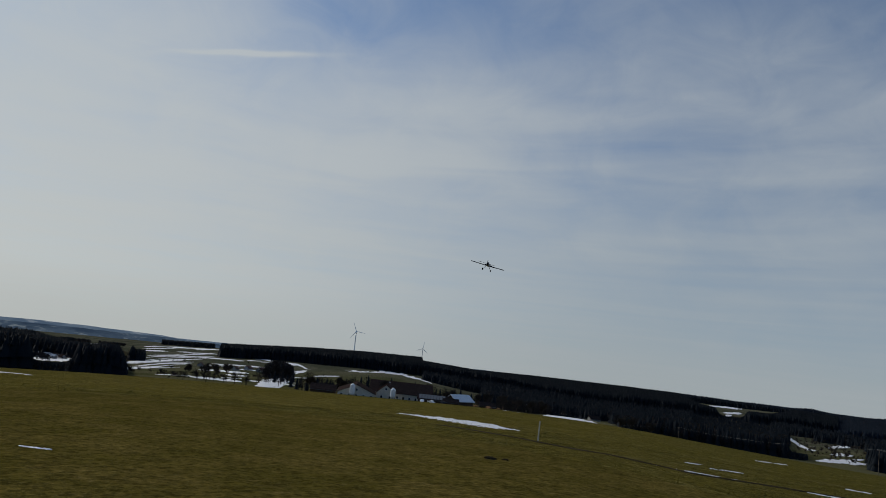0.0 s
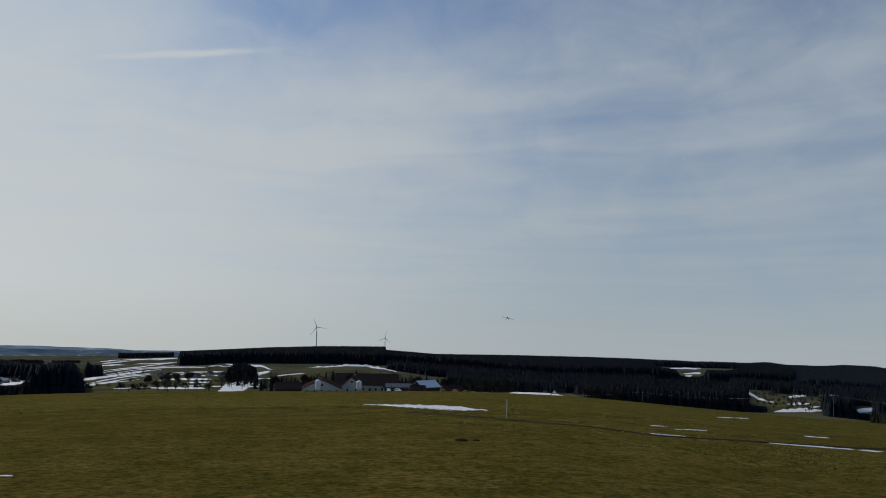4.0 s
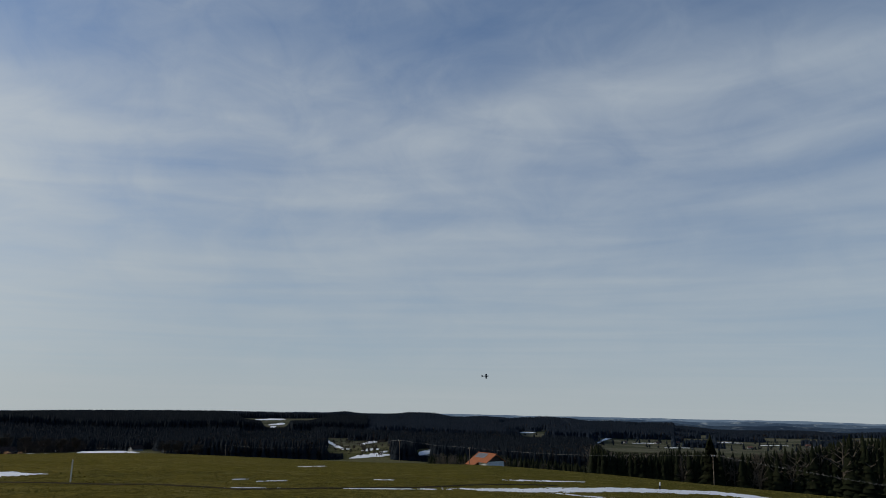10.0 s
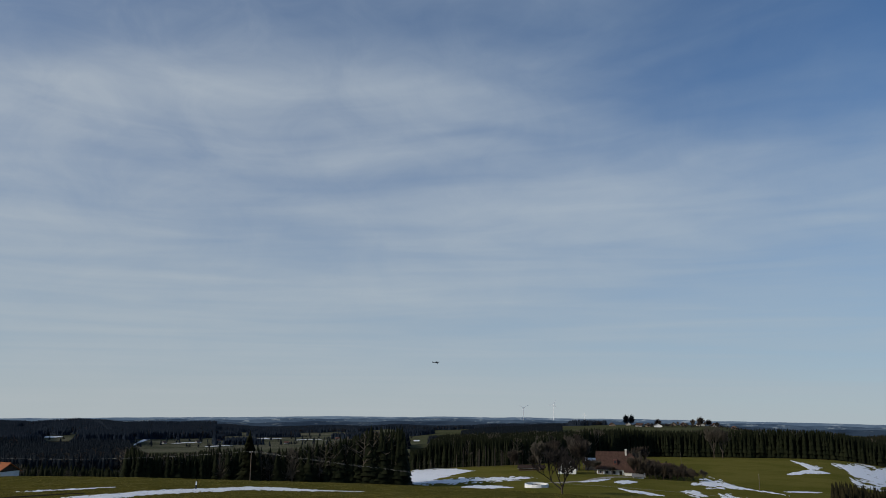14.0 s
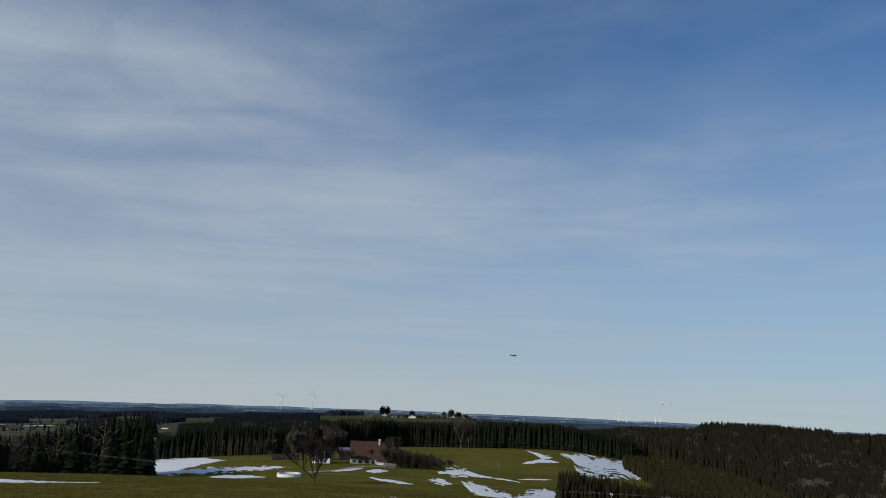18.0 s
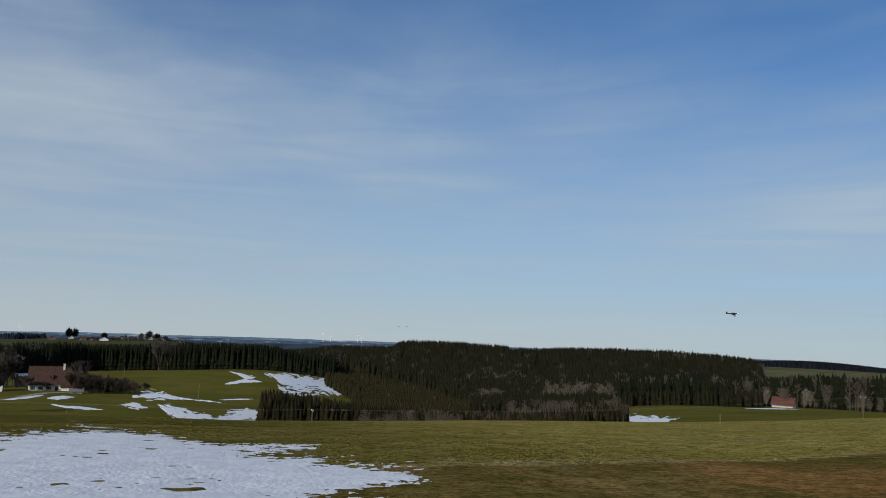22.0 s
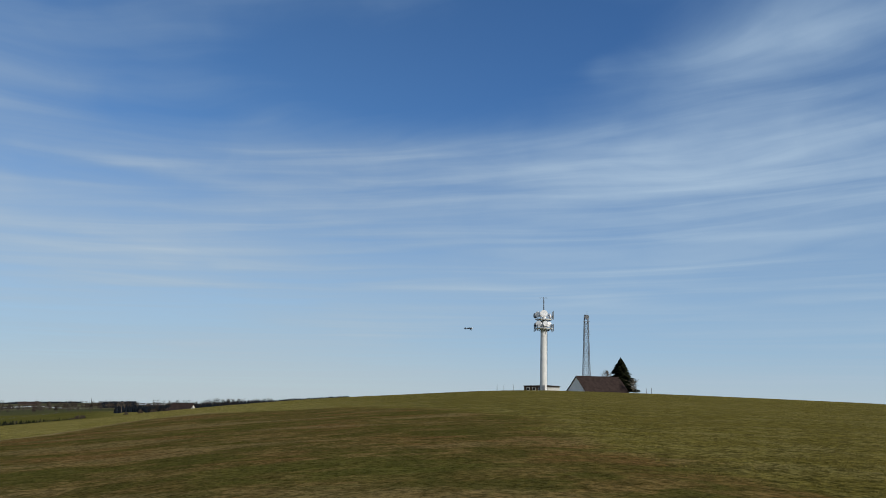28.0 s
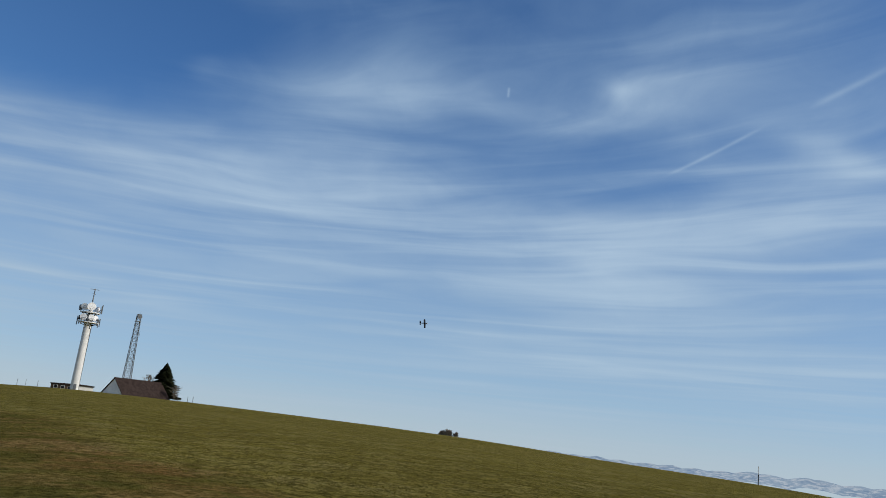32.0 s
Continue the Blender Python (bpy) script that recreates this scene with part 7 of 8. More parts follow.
for k in range(22):
    a = 132.8 + 19 * edge.random() ** 0.9
    r = (430 if a < 135 else 448 if a < 146 else 462) + edge.uniform(-6, 8)
    bare_tree(a, r, edge.uniform(5, 13.5), "pale leafless birch at the forest's edge", CLUMP if k % 2 else TWIGS_MID, 190 + k, edge.uniform(0.75, 1.15), "forest edge birches", 2, "birch")
for k, (a, h) in enumerate(((136.2, 9), (138.6, 10), (138.9, 9))):
    bare_tree(a, 441 + k, h, "pale leafless birch before the forest house", TWIGS, 230 + k, 0.9, "house birches", 2, "birch")
for k, (a, h) in enumerate(((224.3, 4.0), (224.7, 4.6), (225.0, 4.4), (225.35, 3.9))):
    bare_tree(a, 296, h, "rounded leafless bush on the skyline", TWIGS, 260 + k, 1.1, "skyline bushes", 4, "shrub", 1.9, stem=0.05)
def round_tree(az, r, h, label, mat, seed, wide=1.0, group=""):
    """A dense rounded tree seen from afar."""
    v, f = round_shape(random.Random(seed), 420, 0.035, 0.10)
    v = v * np.array([h * wide, h * wide, h])
    top = thing("round_tree", Matrix.Translation(spot(az, r, 0.3)), label, "tree", group)
    for name, verts, faces, m in (("trunk", v[:6], f[:6], BARK), ("crown", v[6:], f[6:] - 6, mat)):
        ob = new(name, mesh_from(name, verts, faces, m))
        ob.parent = top


round_tree(87.36, 1480, 24, "dark round-topped tree on the far knoll", NEEDLES_FAR, 61, 0.95, "knoll trees")
round_tree(87.74, 1485, 23, "dark round-topped tree on the far knoll", NEEDLES_FAR, 62, 0.95, "knoll trees")
for k, (a, h, w) in enumerate(((89.55, 15, 1.5), (91.9, 15, 1.0), (92.4, 20, 1.1), (92.95, 15, 1.5), (93.5, 11, 1.6))):
    round_tree(a, 1475, h, "dense dark tree among the village houses", TWIGS_DARK if k == 2 else TWIGS_FAR, 63 + k, w, "village trees")
for k, (a, h) in enumerate(((90.9, 13), (91.9, 16), (92.3, 18), (92.7, 14))):
    bare_tree(a, 1470, h, "round leafless tree in the far village", HEDGE, 300 + k, 1.0, "village trees", 5)
for k, (a, r, h) in enumerate(((-0.6, 420, 9), (1.6, 425, 10), (4.6, 420, 10), (9.6, 425, 9), (11.7, 420, 8), (12.4, 425, 9), (13.6, 430, 10), (14.6, 440, 9), (15.6, 440, 9), (-8.2, 560, 12), (-6.6, 560, 12), (-7.4, 565, 11), (-9.3, 570, 10), (16.5, 450, 10), (22, 470, 10), (23, 480, 11), (24.2, 480, 10))):
    bare_tree(a, r, h, "dark leafless tree around the far farm", TWIGS_DARK, 320 + k, 1.0, "far farm trees", 4)
az_b = np.concatenate([brush.uniform(-10.8, -2.2, 26), brush.uniform(-1.6, 8.6, 80), brush.uniform(8.6, 15, 24)])
stand("farm_bushes", "dark leafless bushes and small trees round the far farm", az_b, np.where(az_b < -2, brush.uniform(455, 520, 130), brush.uniform(432, 462, 130)), brush.uniform(4, 11, 130), BARE[2], TWIGS_FAR, 1.5, 15)
az_b = brush.uniform(11, 16.5, 26)
stand("yard_bushes", "low dark scrub along the farm yard", az_b, brush.uniform(384, 405, 26), brush.uniform(1.2, 3.2, 26), BARE[2], TWIGS_DARK, 2.0, 16)
for k, (a, r, h) in enumerate(((-0.9, 410, 8), (-0.2, 415, 9), (3.0, 424, 11), (3.5, 426, 12), (6.3, 428, 10), (7.0, 430, 11), (9.9, 412, 9), (10.4, 415, 10), (11.2, 410, 8), (12.0, 408, 9), (12.9, 412, 10), (5.2, 430, 12))):
    spruce(a, r + 14, h, "dark conifer among the far farm buildings", 400 + k, 1.1, "farm conifers", NEEDLES_FAR, 8, 7)
stand("orchard_conifers", "dark young conifers behind the far farm", np.linspace(-3.6, 9.5, 46) + np.random.RandomState(3).uniform(-0.1, 0.1, 46), 520 + 70 * np.random.RandomState(4).uniform(-1, 1, 46),
      np.random.RandomState(5).uniform(5, 9, 46), SPRUCE[2], NEEDLES_FAR, 1.3, 9)
wood("farm_copse", "rounded dark copse near the far farm", -4.1, -2.0, 640, 720, 0.22, lambda a, r: 6 + 9 * np.sqrt(np.clip(1 - ((a + 3.0) / 1.1) ** 2, 0, 1)), 1, NEEDLES_FAR, None, 0.9, 1.25, 77, 0.12, floor=False)
wood("cottage_trees", "dark trees around the orange-roofed cottage", 40.5, 52.5, 318, 420, 0.5, lambda a, r: 6.0 + 0.0 * a, 2, NEEDLES, None, 0.5, 1.2, 78, 0.4)


rs = np.random.RandomState(8)
stand("hamlet_trees", "leafless trees among the hamlet houses", rs.uniform(-19.6, -16.5, 46), rs.uniform(800, 1080, 46), rs.uniform(4, 9, 46), BARE[1], TWIGS_FAR, 1.3, 17)
az_h = rs.uniform(-13.2, -1.8, 90)
stand("hillside_shrubs", "scattered dark shrubs and hedges on the snowy hillside", az_h, np.where(rs.uniform(0, 1, 90) < 0.7, rs.uniform(500, 700, 90), rs.uniform(700, 1300, 90)), rs.uniform(2.5, 6.5, 90), ROUND, TWIGS_FAR, 1.5, 12)
stand("clearing_trees", "leafless trees on the snowy clearing", rs.uniform(32.8, 38.3, 190), rs.uniform(600, 1400, 190), rs.uniform(3, 8, 190), ROUND, TWIGS_DARK, 1.3, 14)
stand("valley_trees", "scattered dark trees on the valley fields", rs.uniform(47, 72, 160), rs.uniform(1350, 2300, 160), rs.uniform(7, 14, 160), SPRUCE[1] + ROUND, NEEDLES_FAR, 1.6, 13)
for a, r in ((-6.1, 900), (-5.2, 930), (-4.3, 880), (-3.6, 950), (-2.6, 900), (-8.5, 1000), (56.8, 1750), (58.2, 1820), (62.9, 1700), (66.5, 1900), (54.6, 1650), (45.2, 2250), (36.8, 2300)):
    house("hamlet_house", "small farm building on the far fields", a, r, 60 + a * 7, 6.5, 9.5, 2.6, 5.2, GREYWASH, TILE_BROWN, 0, False, door=False)


# ---- wind turbines ----
def turbine(az, r, hub_el, blade, spin, face, label):
    x, y = polar(az, r)
    foot = float(height(x, y))
    hub = 1.6 + r * math.tan(radians(hub_el)) - foot
    top = thing("wind_turbine", Matrix.Translation((float(x), float(y), foot)) @ pose(0, 0, 0, 0, 0, -face), label, "wind turbine", "wind turbines")
    w = blade / 40
    part("tower", rod((0, 0, -2), (0, 0, hub), 2.6 * w, 1.6 * w, 14), WHITEPAINT, top)
    part("nacelle", box(-2 * w, 2 * w, -4 * w, 8 * w, hub - 1.8 * w, hub + 2.2 * w, 0.5 * w), WHITEPAINT, top)
    hub_ob = part("hub", rod((0, -4 * w, hub), (0, -7 * w, hub), 2.0 * w, 0.8 * w, 12), WHITEPAINT, top)
    for k in range(3):
        a = radians(spin + 120 * k)
        bm = add_rod(bmesh.new(), (0, 0, 0), (0, 0, blade), 1.7 * w, 0.35 * w, 6)
        bmesh.ops.scale(bm, vec=(1, 0.35, 1), verts=bm.verts[:])
        bmesh.ops.transform(bm, matrix=Matrix.Translation((0, -5.5 * w, hub)) @ Matrix.Rotation(a, 4, "Y"), verts=bm.verts[:])
        part("blade", bm, WHITEPAINT, hub_ob)


turbine(2.2, 3500, -0.22, 44, -22, 2, "grey wind turbine rising above the forest ridge")
turbine(7.25, 4300, -0.95, 42, 10, 7, "grey wind turbine behind the forest ridge")
turbine(80.05, 4450, -1.22, 36, 60, 60, "white wind turbine far on the plain")
turbine(82.25, 4450, -0.95, 36, 20, 70, "white wind turbine far on the plain")
turbine(84.45, 4600, -1.62, 20, 0, 120, "white wind turbine far on the plain")
for a, e in ((104.5, -1.45), (105.05, -1.7), (107.05, -1.5), (107.35, -1.7)):
    turbine(a, 4550, e, 30, 0, 15, "thin white wind turbine on the horizon")


# ---- poles, wires and stakes ----
POLE_TOPS = []


def pole(az, r, top_el, label, keep=True):
    p = spot(az, r)
    tip = 1.6 + r * math.tan(radians(top_el))
    h = max(tip - p.z, 3.0)
    top = thing("utility_pole", Matrix.Translation(p), label, "pole", "utility poles")
    part("shaft", rod((0, 0, -0.8), (0, 0, h), 0.09, 0.07, 10), WOOD, top)
    arm = part("crossarm", box(-0.6, 0.6, -0.05, 0.05, h - 0.35, h - 0.25, 0.01), WOOD, top)
    for x in (-0.5, 0.5):
        part("insulator", rod((x, 0, h - 0.25), (x, 0, h - 0.05), 0.05, 0.035, 8), WHITEPAINT, arm)
    if keep:
        POLE_TOPS.append(Vector((p.x, p.y, p.z + h - 0.05)))


POLE = "weathered wooden utility pole below the field's brow"
for a, r, e in ((14.5, 800, -4.25), (26.1, 368, -4.34), (38.4, 228, -3.93), (43.5, 205, -4.38), (60.5, 150, -4.36), (104.0, 121, -7.0), (142.0, 170, -3.97), (169.0, 388, -2.2)):
    pole(a, r, e, POLE)
for k in range(len(POLE_TOPS) - 1):
    a, b = POLE_TOPS[k], POLE_TOPS[k + 1]
    for off in (-0.45, 0.45):
        side = (b - a).cross(Vector((0, 0, 1))).normalized() * off
        n = 24
        pts = []
        for i in range(n + 1):
            t = i / n
            q = a.lerp(b, t) + side
            q.z -= 4 * t * (1 - t) * (b - a).length * 0.012
            g = float(height(q.x, q.y)) + 2.5
            q.z = max(q.z, g)
            pts.append(q)
        bm = bmesh.new()
        for i in range(n):
            add_rod(bm, pts[i], pts[i + 1], 0.006, sides=3)
        tagged(part("overhead_wire", bm, WIRE), "thin overhead wire sagging between wooden poles", "wire", "overhead wires")
for a, r, e in ((95.97, reach(95.97, -6.45, 150), -5.35), (91.0, 430, -4.07)):
    pole(a, r, e, "wooden pole standing on the farm meadow", False)


def stake(az, low, high, label, mat, rad=0.03, tip=None, beyond=3.0):
    r = reach(az, low, beyond)
    p = spot(az, r)
    h = r * (math.tan(radians(high)) - math.tan(radians(low)))
    top = thing("stake", Matrix.Translation(p), label, "stake", "field stakes")
    part("shaft", rod((0, 0, -0.3), (0.01, 0, h * 0.55), rad, rad, 8), mat, top)
    part("tip", rod((0.01, 0, h * 0.55), (0.02, 0, h), rad * 0.9, rad * 0.8, 8), tip or mat, top)


stake(16.36, -6.6, -5.2, "thin pale stake in the grass", CREAM, 0.025)
stake(56.9, -6.85, -6.35, "white-topped marker stake by the snow", DARKPAINT, 0.04, WHITEPAINT)
stake(133.25, -6.45, -5.87, "yellowish wooden marker stake", WOOD, 0.05)
stake(246.28, -1.92, -0.68, "marker pole with dark foot and white top", DARKPAINT, 0.09, WHITEPAINT)
stake(87.6, -7.3, -7.05, "short wooden post on the meadow", WOOD, 0.06, beyond=150)
for a, h in ((205.45, 5.2), (206.1, 2.0), (206.45, 2.2)):
    p = thing("fence_post", Matrix.Translation(spot(a, 303)) @ pose(0, 0, 0, 0, 7 if h > 3 else 0, 0), "grey post on the hilltop beside the house", "post", "hilltop posts")
    part("shaft", rod((0, 0, -0.5), (0, 0, h), 0.10, 0.09, 8), GREYPAINT, p)
for a in (195.4, 195.9, 196.6):
    p = thing("fence_post", Matrix.Translation(spot(a, 320)), "thin grey aerial post on the hilltop", "post", "hilltop posts")
    part("shaft", rod((0, 0, -0.5), (0, 0, 2.4), 0.07, 0.06, 6), GREYPAINT, p)


def ribbon(name, label, pts, width, mat, lift=0.02, category="track"):
    """A narrow strip lying on the ground, along points given by bearing and elevation or distance."""
    path = []
    for (a0, r0), (a1, r1) in zip(pts, pts[1:]):
        for t in np.linspace(0, 1, 30, endpoint=False):
            path.append(polar(a0 + (a1 - a0) * t, r0 * (r1 / r0) ** t))
    path = np.array(path)
    tang = np.gradient(path, axis=0)
    side = np.stack([-tang[:, 1], tang[:, 0]], -1) / np.linalg.norm(tang, axis=1)[:, None]
    wob = 1 + 0.6 * rough2(np.arange(len(path)) * 1.0, np.zeros(len(path)), 4, 2, 3)
    rows = []
    for f, h in ((-0.5, -0.05), (-0.3, lift), (0.3, lift), (0.5, -0.05)):
        q = path + side * (width * wob[:, None] * f)
        rows.append(np.column_stack([q, height(q[:, 0], q[:, 1]) + h]))
    n = len(path)
    i, k = np.meshgrid(np.arange(3), np.arange(n - 1), indexing="ij")
    b = i * n + k
    faces = np.stack([b, b + 1, b + n + 1, b + n], -1).reshape(-1, 4)
    return tagged(new(name, mesh_from(name, np.concatenate(rows), faces, mat)), label, category, kind="structure")


ribbon("road_track", "dark rutted vehicle track across the pasture", [(9, reach(9, -6.35)), (17, reach(17, -6.75)), (27, reach(27, -7.35)), (33, reach(33, -7.35)), (40, reach(40, -7.25)), (50, reach(50, -6.9))], 0.5, SOIL, 0.03)
ribbon("road_drive", "pale gravel drive up to the farmhouse", [(88.0, 345), (86.3, 335), (85.2, 318), (84.6, 300), (82.0, 285)], 4.0, GRAVEL, 0.12)


def molehill(az, r, size):
    """A low crumbly heap of dark soil."""
    rng = random.Random(int(az * 10))
    bm = bmesh.new()
    bmesh.ops.create_icosphere(bm, subdivisions=3, radius=1.0)
    for q in bm.verts:
        k = 1 + rng.uniform(-0.22, 0.22)
        q.co = Vector((q.co.x * size * k, q.co.y * size * k, max(q.co.z, -0.3) * size * 0.38 * k))
    tagged(part("molehill", bm, SOIL), "crumbly dark molehill in the grass", "molehill", "molehills").location = spot(az, r)


molehill(13.07, reach(13.07, -8.29), 0.16)
molehill(13.07 + 1.1, reach(13.07 + 1.1, -8.29 + 0.05), 0.09)


# ---- grass standing on the field ----
def tuft_shape(rng, blades, lean):
    """Upright blades fanning out of one root."""
    v, f = [], []
    for k in range(blades):
        a = rng.uniform(0, 6.283)
        c, s, o = math.cos(a), math.sin(a), rng.uniform(-0.3, 0.3)
        base = len(v)
        v += [(-0.5 * c - o * s, -0.5 * s + o * c, 0), (0.5 * c - o * s, 0.5 * s + o * c, 0), (rng.uniform(-0.5, 0.5) * c - (o + lean) * s, rng.uniform(-0.5, 0.5) * s + (o + lean) * c, rng.uniform(0.7, 1.0))]
        f.append((base, base + 1, base + 2))
    return np.array(v), np.array(f)


def grass(name, label, r0, r1, count, size, mat, seed, place, wide, blades=5):
    rng = np.random.RandomState(seed)
    az = rng.uniform(-26, 258, count)
    r = np.sqrt(rng.uniform(r0 ** 2, r1 ** 2, count))
    x, y = polar(az, r)
    keep = rng.uniform(0, 1, count) < place(x, y)
    pr = random.Random(seed)
    tall = size * (0.6 + 0.8 * rng.uniform(0, 1, count)) * (1 + 1.1 * rough2(x, y, 1.6, 2, seed))
    return stand(name, label, az[keep], r[keep], tall[keep], [tuft_shape(pr, blades, 0.12) for k in range(6)], mat, wide, seed, 0.01, "grass")


def long_grass(x, y):
    return np.clip(1 - mown(x, y) * 1.15, 0, 1)


def bare_of_snow(x, y):
    return near_snow(x, y) < 0.45


GRASS = foliage("pasture_grass", (0.105, 0.088, 0.017), (0.225, 0.185, 0.050), (0.15, 0.122, 0.030))
DRY = foliage("dry_grass", (0.080, 0.057, 0.016), (0.160, 0.112, 0.036), (0.11, 0.077, 0.024))
STRAW = foliage("straw_grass", (0.170, 0.128, 0.050), (0.320, 0.250, 0.115), (0.12, 0.088, 0.032))
grass("mown_grass", "short dry mown grass of the airstrip", 5.5, 30, 230000, 0.010, DRY, 301, lambda x, y: mown(x, y) * bare_of_snow(x, y), 2.2, 2)
grass("pasture_grass", "longer yellow-green pasture grass", 7, 42, 230000, 0.026, GRASS, 302, lambda x, y: long_grass(x, y) * bare_of_snow(x, y), 1.7, 2)
grass("pasture_tussocks", "uneven tussocks of pasture grass", 36, 170, 160000, 0.030, GRASS, 303, lambda x, y: long_grass(x, y), 3.0, 2)
grass("straw_fringe", "pale straw-coloured grass along the airstrip's edge", 9, 75, 260000, 0.032, STRAW, 304, lambda x, y: step(mown(x, y), 0.02, 0.3) * step(mown(x, y), 0.85, 0.5) * step(y, 6, -6) * step(x, 3, 9) * bare_of_snow(x, y), 1.8, 2)


# ---- the model aeroplane ----
def model_plane():
    top = thing("model_aeroplane", pose(0, 60, 5), "dark radio-controlled model aeroplane with white nose in flight", "model plane")
    bm = bmesh.new()
    rings = []
    for y, w, h, z in ((0.52, 0.035, 0.035, 0.0), (0.47, 0.055, 0.06, 0.0), (0.28, 0.06, 0.075, 0.005), (0.05, 0.058, 0.08, 0.01), (-0.2, 0.042, 0.055, 0.012), (-0.52, 0.018, 0.03, 0.02)):
        rings.append([bm.verts.new((w * math.cos(a), y, z + h * math.sin(a))) for a in [k * math.pi / 5 for k in range(10)]])
    for a, b in zip(rings, rings[1:]):
        for k in range(10):
            bm.faces.new((a[k], a[(k + 1) % 10], b[(k + 1) % 10], b[k]))
    bm.faces.new(rings[0])
    bm.faces.new(rings[-1][::-1])
    bmesh.ops.recalc_face_normals(bm, faces=bm.faces[:])
    part("fuselage", bm, DARKPAINT, top, "dark tapered fuselage", True)
    part("cowl", rod((0, 0.42, 0), (0, 0.53, 0), 0.066, 0.05, 14), WHITEPAINT, top, "white nose cowl")
    part("belly", rod((0, 0.40, -0.028), (0, -0.42, -0.004), 0.052, 0.020, 10), WHITEPAINT, top, "white belly")
    part("spinner", rod((0, 0.53, 0), (0, 0.60, 0), 0.032, 0.006, 12), DARKPAINT, top)

    def panel(name, span, chord, y, z, mat, thick, dihedral=0.0, label=""):
        bm = bmesh.new()
        for side in (-1, 1):
            prof = [(-0.5, 0.0), (-0.2, 0.5), (0.2, 0.6), (0.5, 0.05), (0.2, -0.25), (-0.3, -0.2)]
            rows = []
            for s, c in ((0.0, 1.0), (0.92, 0.86), (1.0, 0.7)):
                rows.append([bm.verts.new((side * s * span / 2, y + px * chord * c, z + pz * thick * c + dihedral * s * span / 2)) for px, pz in prof])
            for a, b in zip(rows, rows[1:]):
                for k in range(6):
                    bm.faces.new((a[k], a[(k + 1) % 6], b[(k + 1) % 6], b[k]))
            bm.faces.new(rows[-1])
        bmesh.ops.recalc_face_normals(bm, faces=bm.faces[:])
        return part(name, bm, mat, top, label)

    w = panel("wing", 1.42, 0.26, 0.16, -0.045, DARKPAINT, 0.046, 0.02, "dark straight wing")
    for side in (-1, 1):
        part("aileron", box(min(side * 0.3, side * 0.64), max(side * 0.3, side * 0.64), 0.02, 0.055, -0.035, -0.022), GREYPAINT, w)
    panel("tailplane", 0.70, 0.18, -0.47, 0.035, DARKPAINT, 0.016)
    part("fin", add_prism(bmesh.new(), [(-0.006, 0.03), (0.006, 0.03), (0.004, 0.2), (-0.004, 0.2)], -0.55, -0.42), DARKPAINT, top)
    part("canopy", rod((0, 0.18, 0.075), (0, -0.06, 0.085), 0.045, 0.025, 10), GLASS, top, "dark canopy")
    for side in (-1, 1):
        leg = part("gear_leg", rod((side * 0.05, 0.22, -0.05), (side * 0.17, 0.24, -0.2), 0.009, sides=6), STEEL, top)
        part("wheel", rod((side * 0.15, 0.24, -0.21), (side * 0.19, 0.24, -0.21), 0.045, sides=14), RUBBER, leg)
    part("tail_wheel", rod((-0.01, -0.5, -0.03), (0.01, -0.5, -0.03), 0.02, sides=10), RUBBER, top)
    prop = part("propeller", box(-0.16, 0.16, 0.55, 0.558, -0.014, 0.014), DARKPAINT, top)
    return top


def bird(name_label):
    top = thing("bird", pose(0, 300, 0), name_label, "bird", "distant birds")
    bm = bmesh.new()
    bmesh.ops.create_uvsphere(bm, u_segments=10, v_segments=6, radius=0.5, matrix=Matrix.Diagonal((0.22, 0.62, 0.2, 1)))
    part("body", bm, BIRD, top)
    for side in (-1, 1):
        bm = bmesh.new()
        pts = [(0.05, 0.12, 0.03), (0.05, -0.12, 0.03), (0.5 , -0.1, 0.14), (0.78, -0.04, 0.08), (0.5, 0.13, 0.15)]
        up = [bm.verts.new((side * x, y, z)) for x, y, z in pts]
        dn = [bm.verts.new((side * x, y, z - 0.02)) for x, y, z in pts]
        bm.faces.new(up)
        bm.faces.new(dn[::-1])
        for k in range(5):
            bm.faces.new((up[k], dn[k], dn[(k + 1) % 5], up[(k + 1) % 5]))
        bmesh.ops.recalc_face_normals(bm, faces=bm.faces[:])
        part("wing", bm, BIRD, top)
    part("tail", box(-0.07, 0.07, -0.5, -0.28, -0.01, 0.01), BIRD, top)
    return top


PLANE = model_plane()
BIRDS = [bird("small dark bird gliding far off above the woods"), bird("small dark bird gliding far off above the woods")]


def flight(points):
    """Poses along a flight given as seconds, bearing, elevation, distance, bank, extra pitch and crab to the left: the nose follows the path."""
    t = np.array([p[0] for p in points])
    pos = np.array([tuple(EYE + heading(p[1], p[2]) * p[3]) for p in points])
    rows = []
    for i, p in enumerate(points):
        lo, hi = max(i - 1, 0), min(i + 1, len(points) - 1)
        v = (pos[hi] - pos[lo]) / (t[hi] - t[lo])
        yaw = math.degrees(math.atan2(v[0], v[1])) - (p[6] if len(p) > 6 else 0)
        climb = math.degrees(math.atan2(v[2], math.hypot(v[0], v[1])))
        rows.append((p[0], Matrix.Translation(pos[i]) @ pose(0, 0, 0, 0, 0, -yaw) @ pose(0, 0, 0, climb + p[5], 0, 0) @ pose(0, 0, 0, 0, p[4], 0)))
    return rows


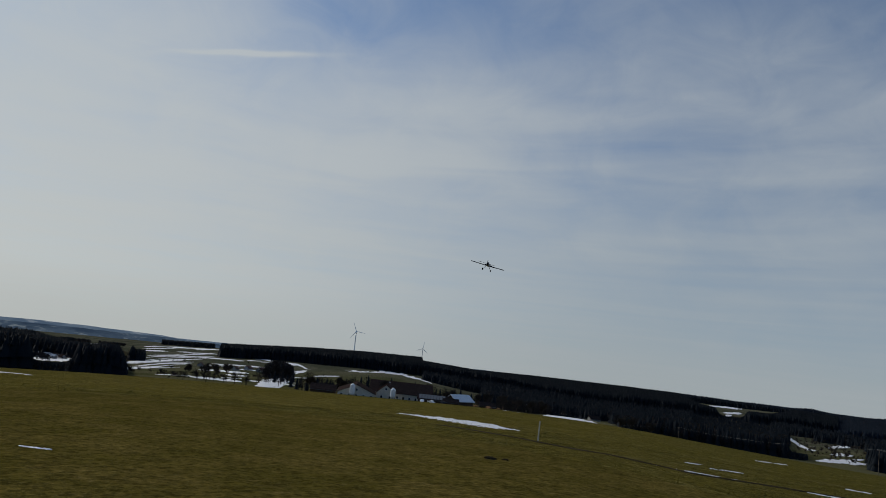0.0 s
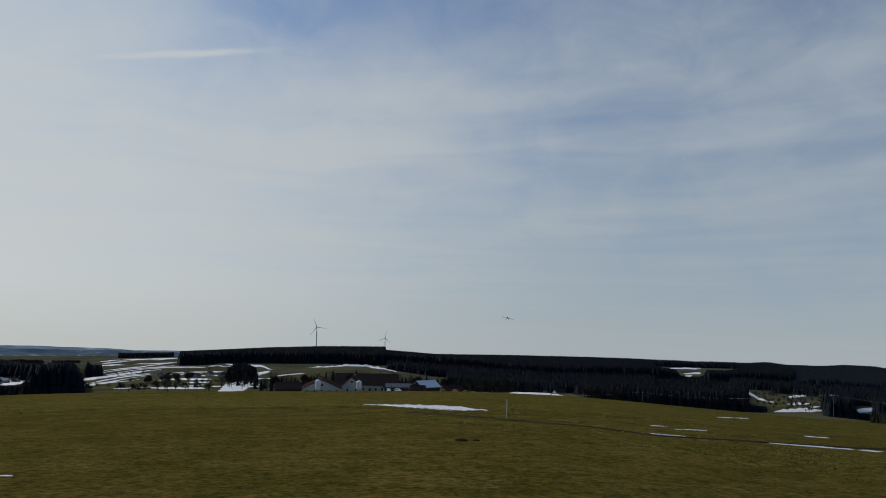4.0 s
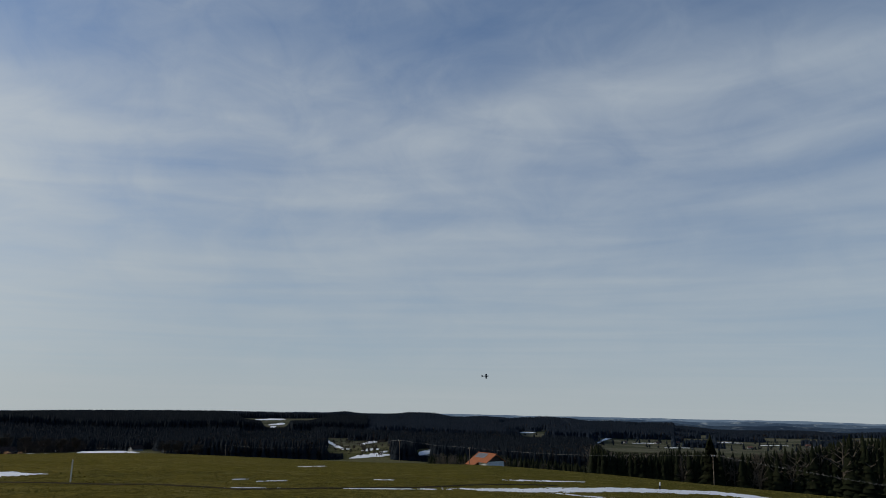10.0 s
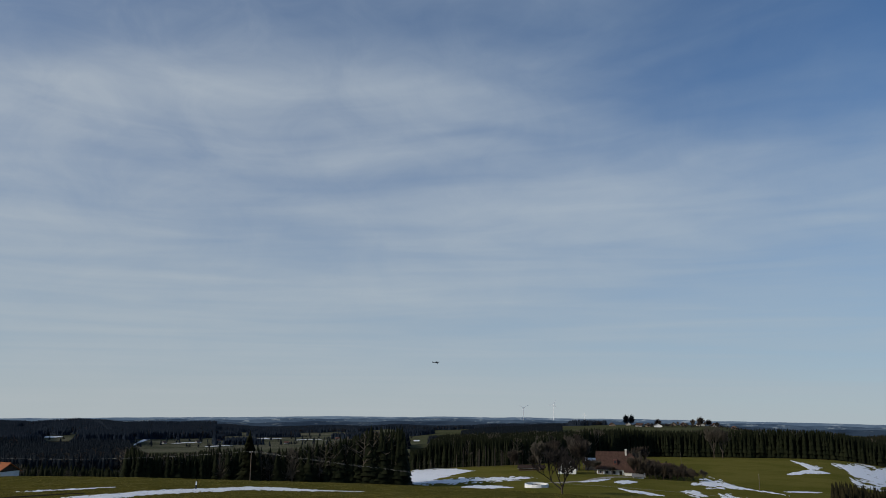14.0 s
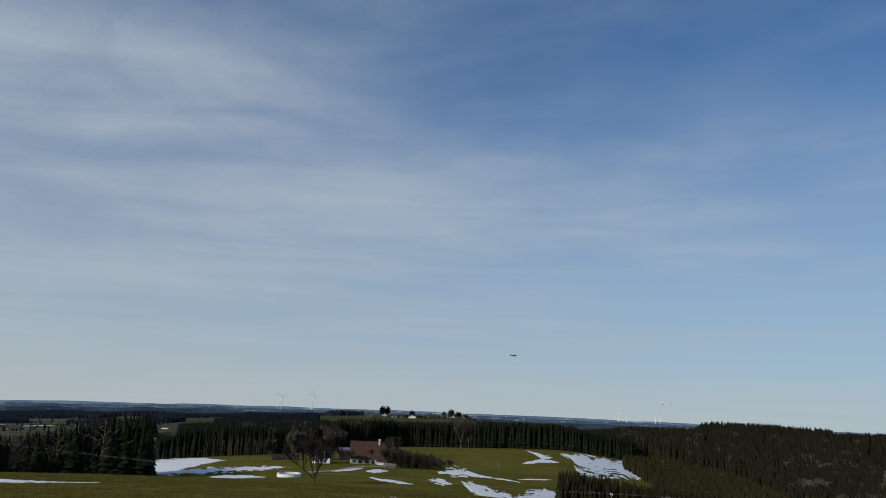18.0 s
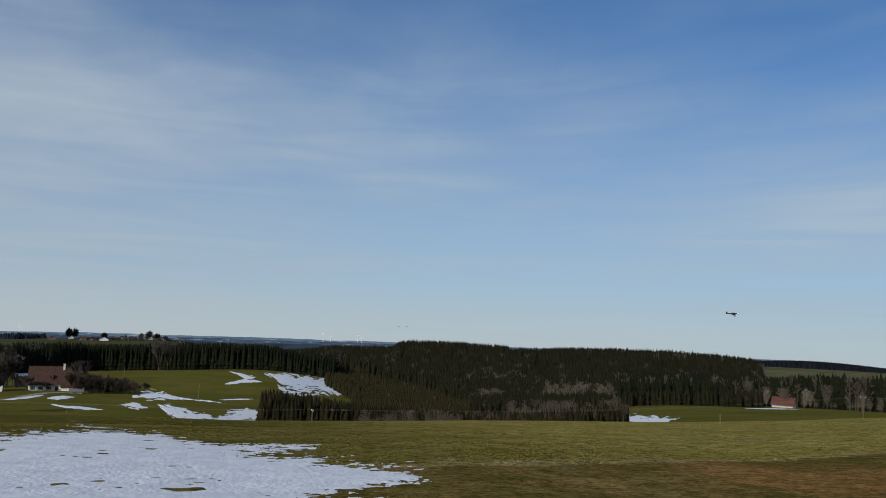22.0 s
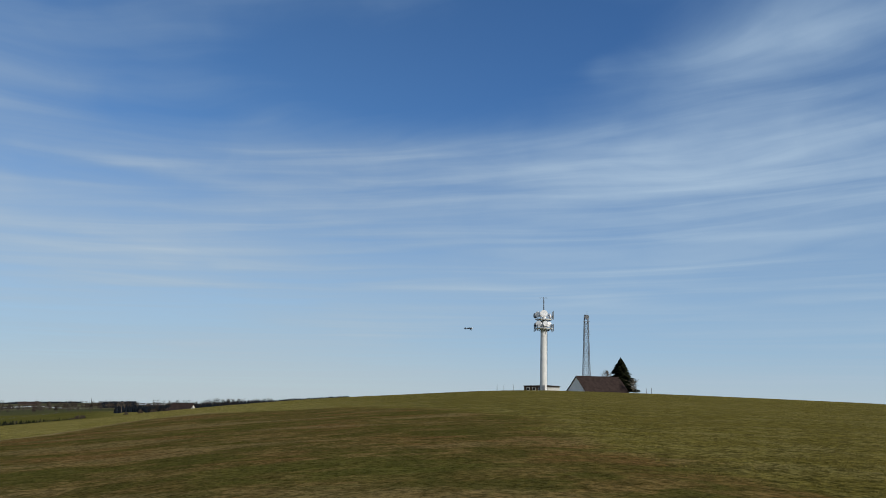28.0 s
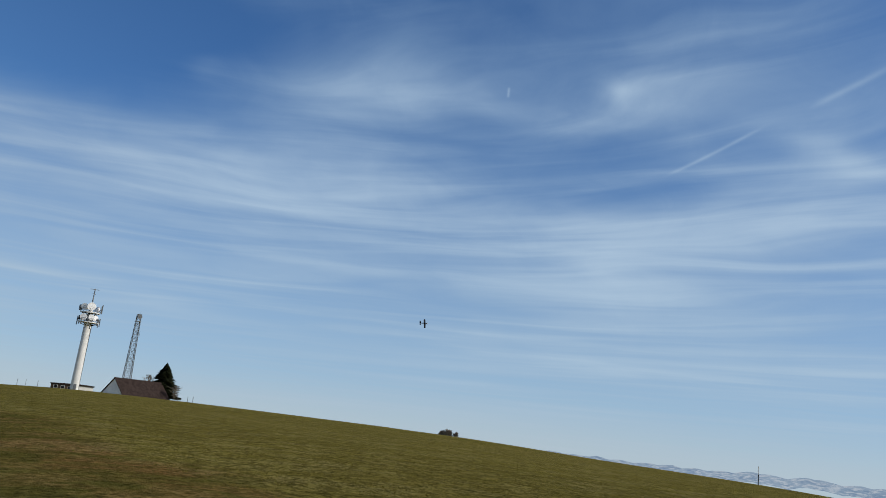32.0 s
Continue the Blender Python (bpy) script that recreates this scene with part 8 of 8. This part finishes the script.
ORBIT = [
    (0, 11.4, 5.80, 31.5, 11, 13), (0.5, 12.2, 3.0, 39, 12, 6), (1, 13.2, 1.6, 47, 11, 3), (1.5, 13.8, 1.41, 55, 10, 0), (2, 14.1, 1.6, 63, 10, 0), (2.5, 14.25, 1.43, 71, 20, 0),
    (4.5, 17.0, 0.64, 97, 10, 0), (5, 17.5, 0.71, 103, 15, 0), (5.5, 18.3, 0.73, 109, 28, 0), (6, 19.8, 0.63, 114, 38, 0), (6.5, 22.2, 0.45, 117, 38, 0, 12), (7, 25.1, 0.36, 119, 25, 0, 20),
    (7.5, 27.9, 0.51, 120, 35, 0, 28), (8, 30.8, 0.64, 121, 48, 0, 35), (8.5, 33.9, 0.61, 121, 42, 0, 28), (9, 37.3, 0.55, 121, 34, 0, 15), (9.5, 41.0, 0.57, 121, 30, 0), (10, 44.6, 0.74, 121, 30, 0), (10.5, 48.2, 1.06, 121, 35, 0),
    (11, 51.8, 1.2, 121, 45, 0), (11.5, 55.3, 1.3, 121, 38, 0), (12, 59.0, 1.3, 121, 30, 0), (12.5, 62.7, 1.39, 121, 16, 0), (13, 66.4, 1.46, 121, 8, 0), (13.5, 70.0, 1.76, 121, 8, 0), (14, 73.6, 2.03, 121, 12, 0),
    (14.5, 77.0, 2.27, 120, 22, 0), (15, 80.3, 2.47, 119, 26, 0), (15.5, 83.4, 2.56, 118, 22, 0), (17.5, 94.1, 2.31, 112, 12, 0), (18, 96.9, 2.43, 109, 12, 0), (18.5, 99.8, 2.85, 105, 8, 0), (19, 103.3, 3.3, 100, 5, 0),
    (19.5, 107.3, 3.59, 94, 6, 0), (20, 111.9, 3.66, 88, 8, 0), (20.5, 117.1, 3.39, 83, 8, 0), (21, 122.5, 2.92, 80, 5, 0), (21.5, 128.2, 2.09, 78, 8, 6), (22, 134.0, 1.11, 77, 10, 9),
    (22.5, 140.0, 0.49, 77, 16, 5), (23, 145.6, 0.25, 78, 22, 0), (23.5, 151.3, 0.09, 79, 26, 0), (24, 156.7, 0.14, 80, 28, 0), (24.5, 161.7, 0.36, 82, 26, 6), (25, 166.6, 0.73, 84, 24, 11),
    (25.5, 171.3, 1.17, 86, 24, 9), (26, 176.0, 1.62, 88, 24, 5), (26.5, 180.4, 1.91, 90, 26, 0), (28.5, 197.1, 4.46, 98, 8, 0), (29, 200.8, 5.34, 99, 15, 0), (29.5, 204.2, 5.92, 100, 22, 0),
    (30, 207.8, 6.23, 101, 22, 0), (30.5, 211.3, 6.52, 102, 10, 0), (31, 214.9, 6.62, 102, 14, 0), (31.5, 218.5, 6.79, 103, 40, 0), (32, 222.1, 6.85, 104, 62, 0),
]


def motions():
    walk(PLANE, flight(ORBIT))
    for ob, off in zip(BIRDS, (0.0, 0.42)):
        rows = [(t, 97.0 + 0.62 * t + off * (1 + 0.02 * t) - 0.6, -0.52 - 0.009 * t, 330, 5 * math.sin(t), 0) for t in range(0, 33, 4)]
        walk(ob, flight(rows))


motions()
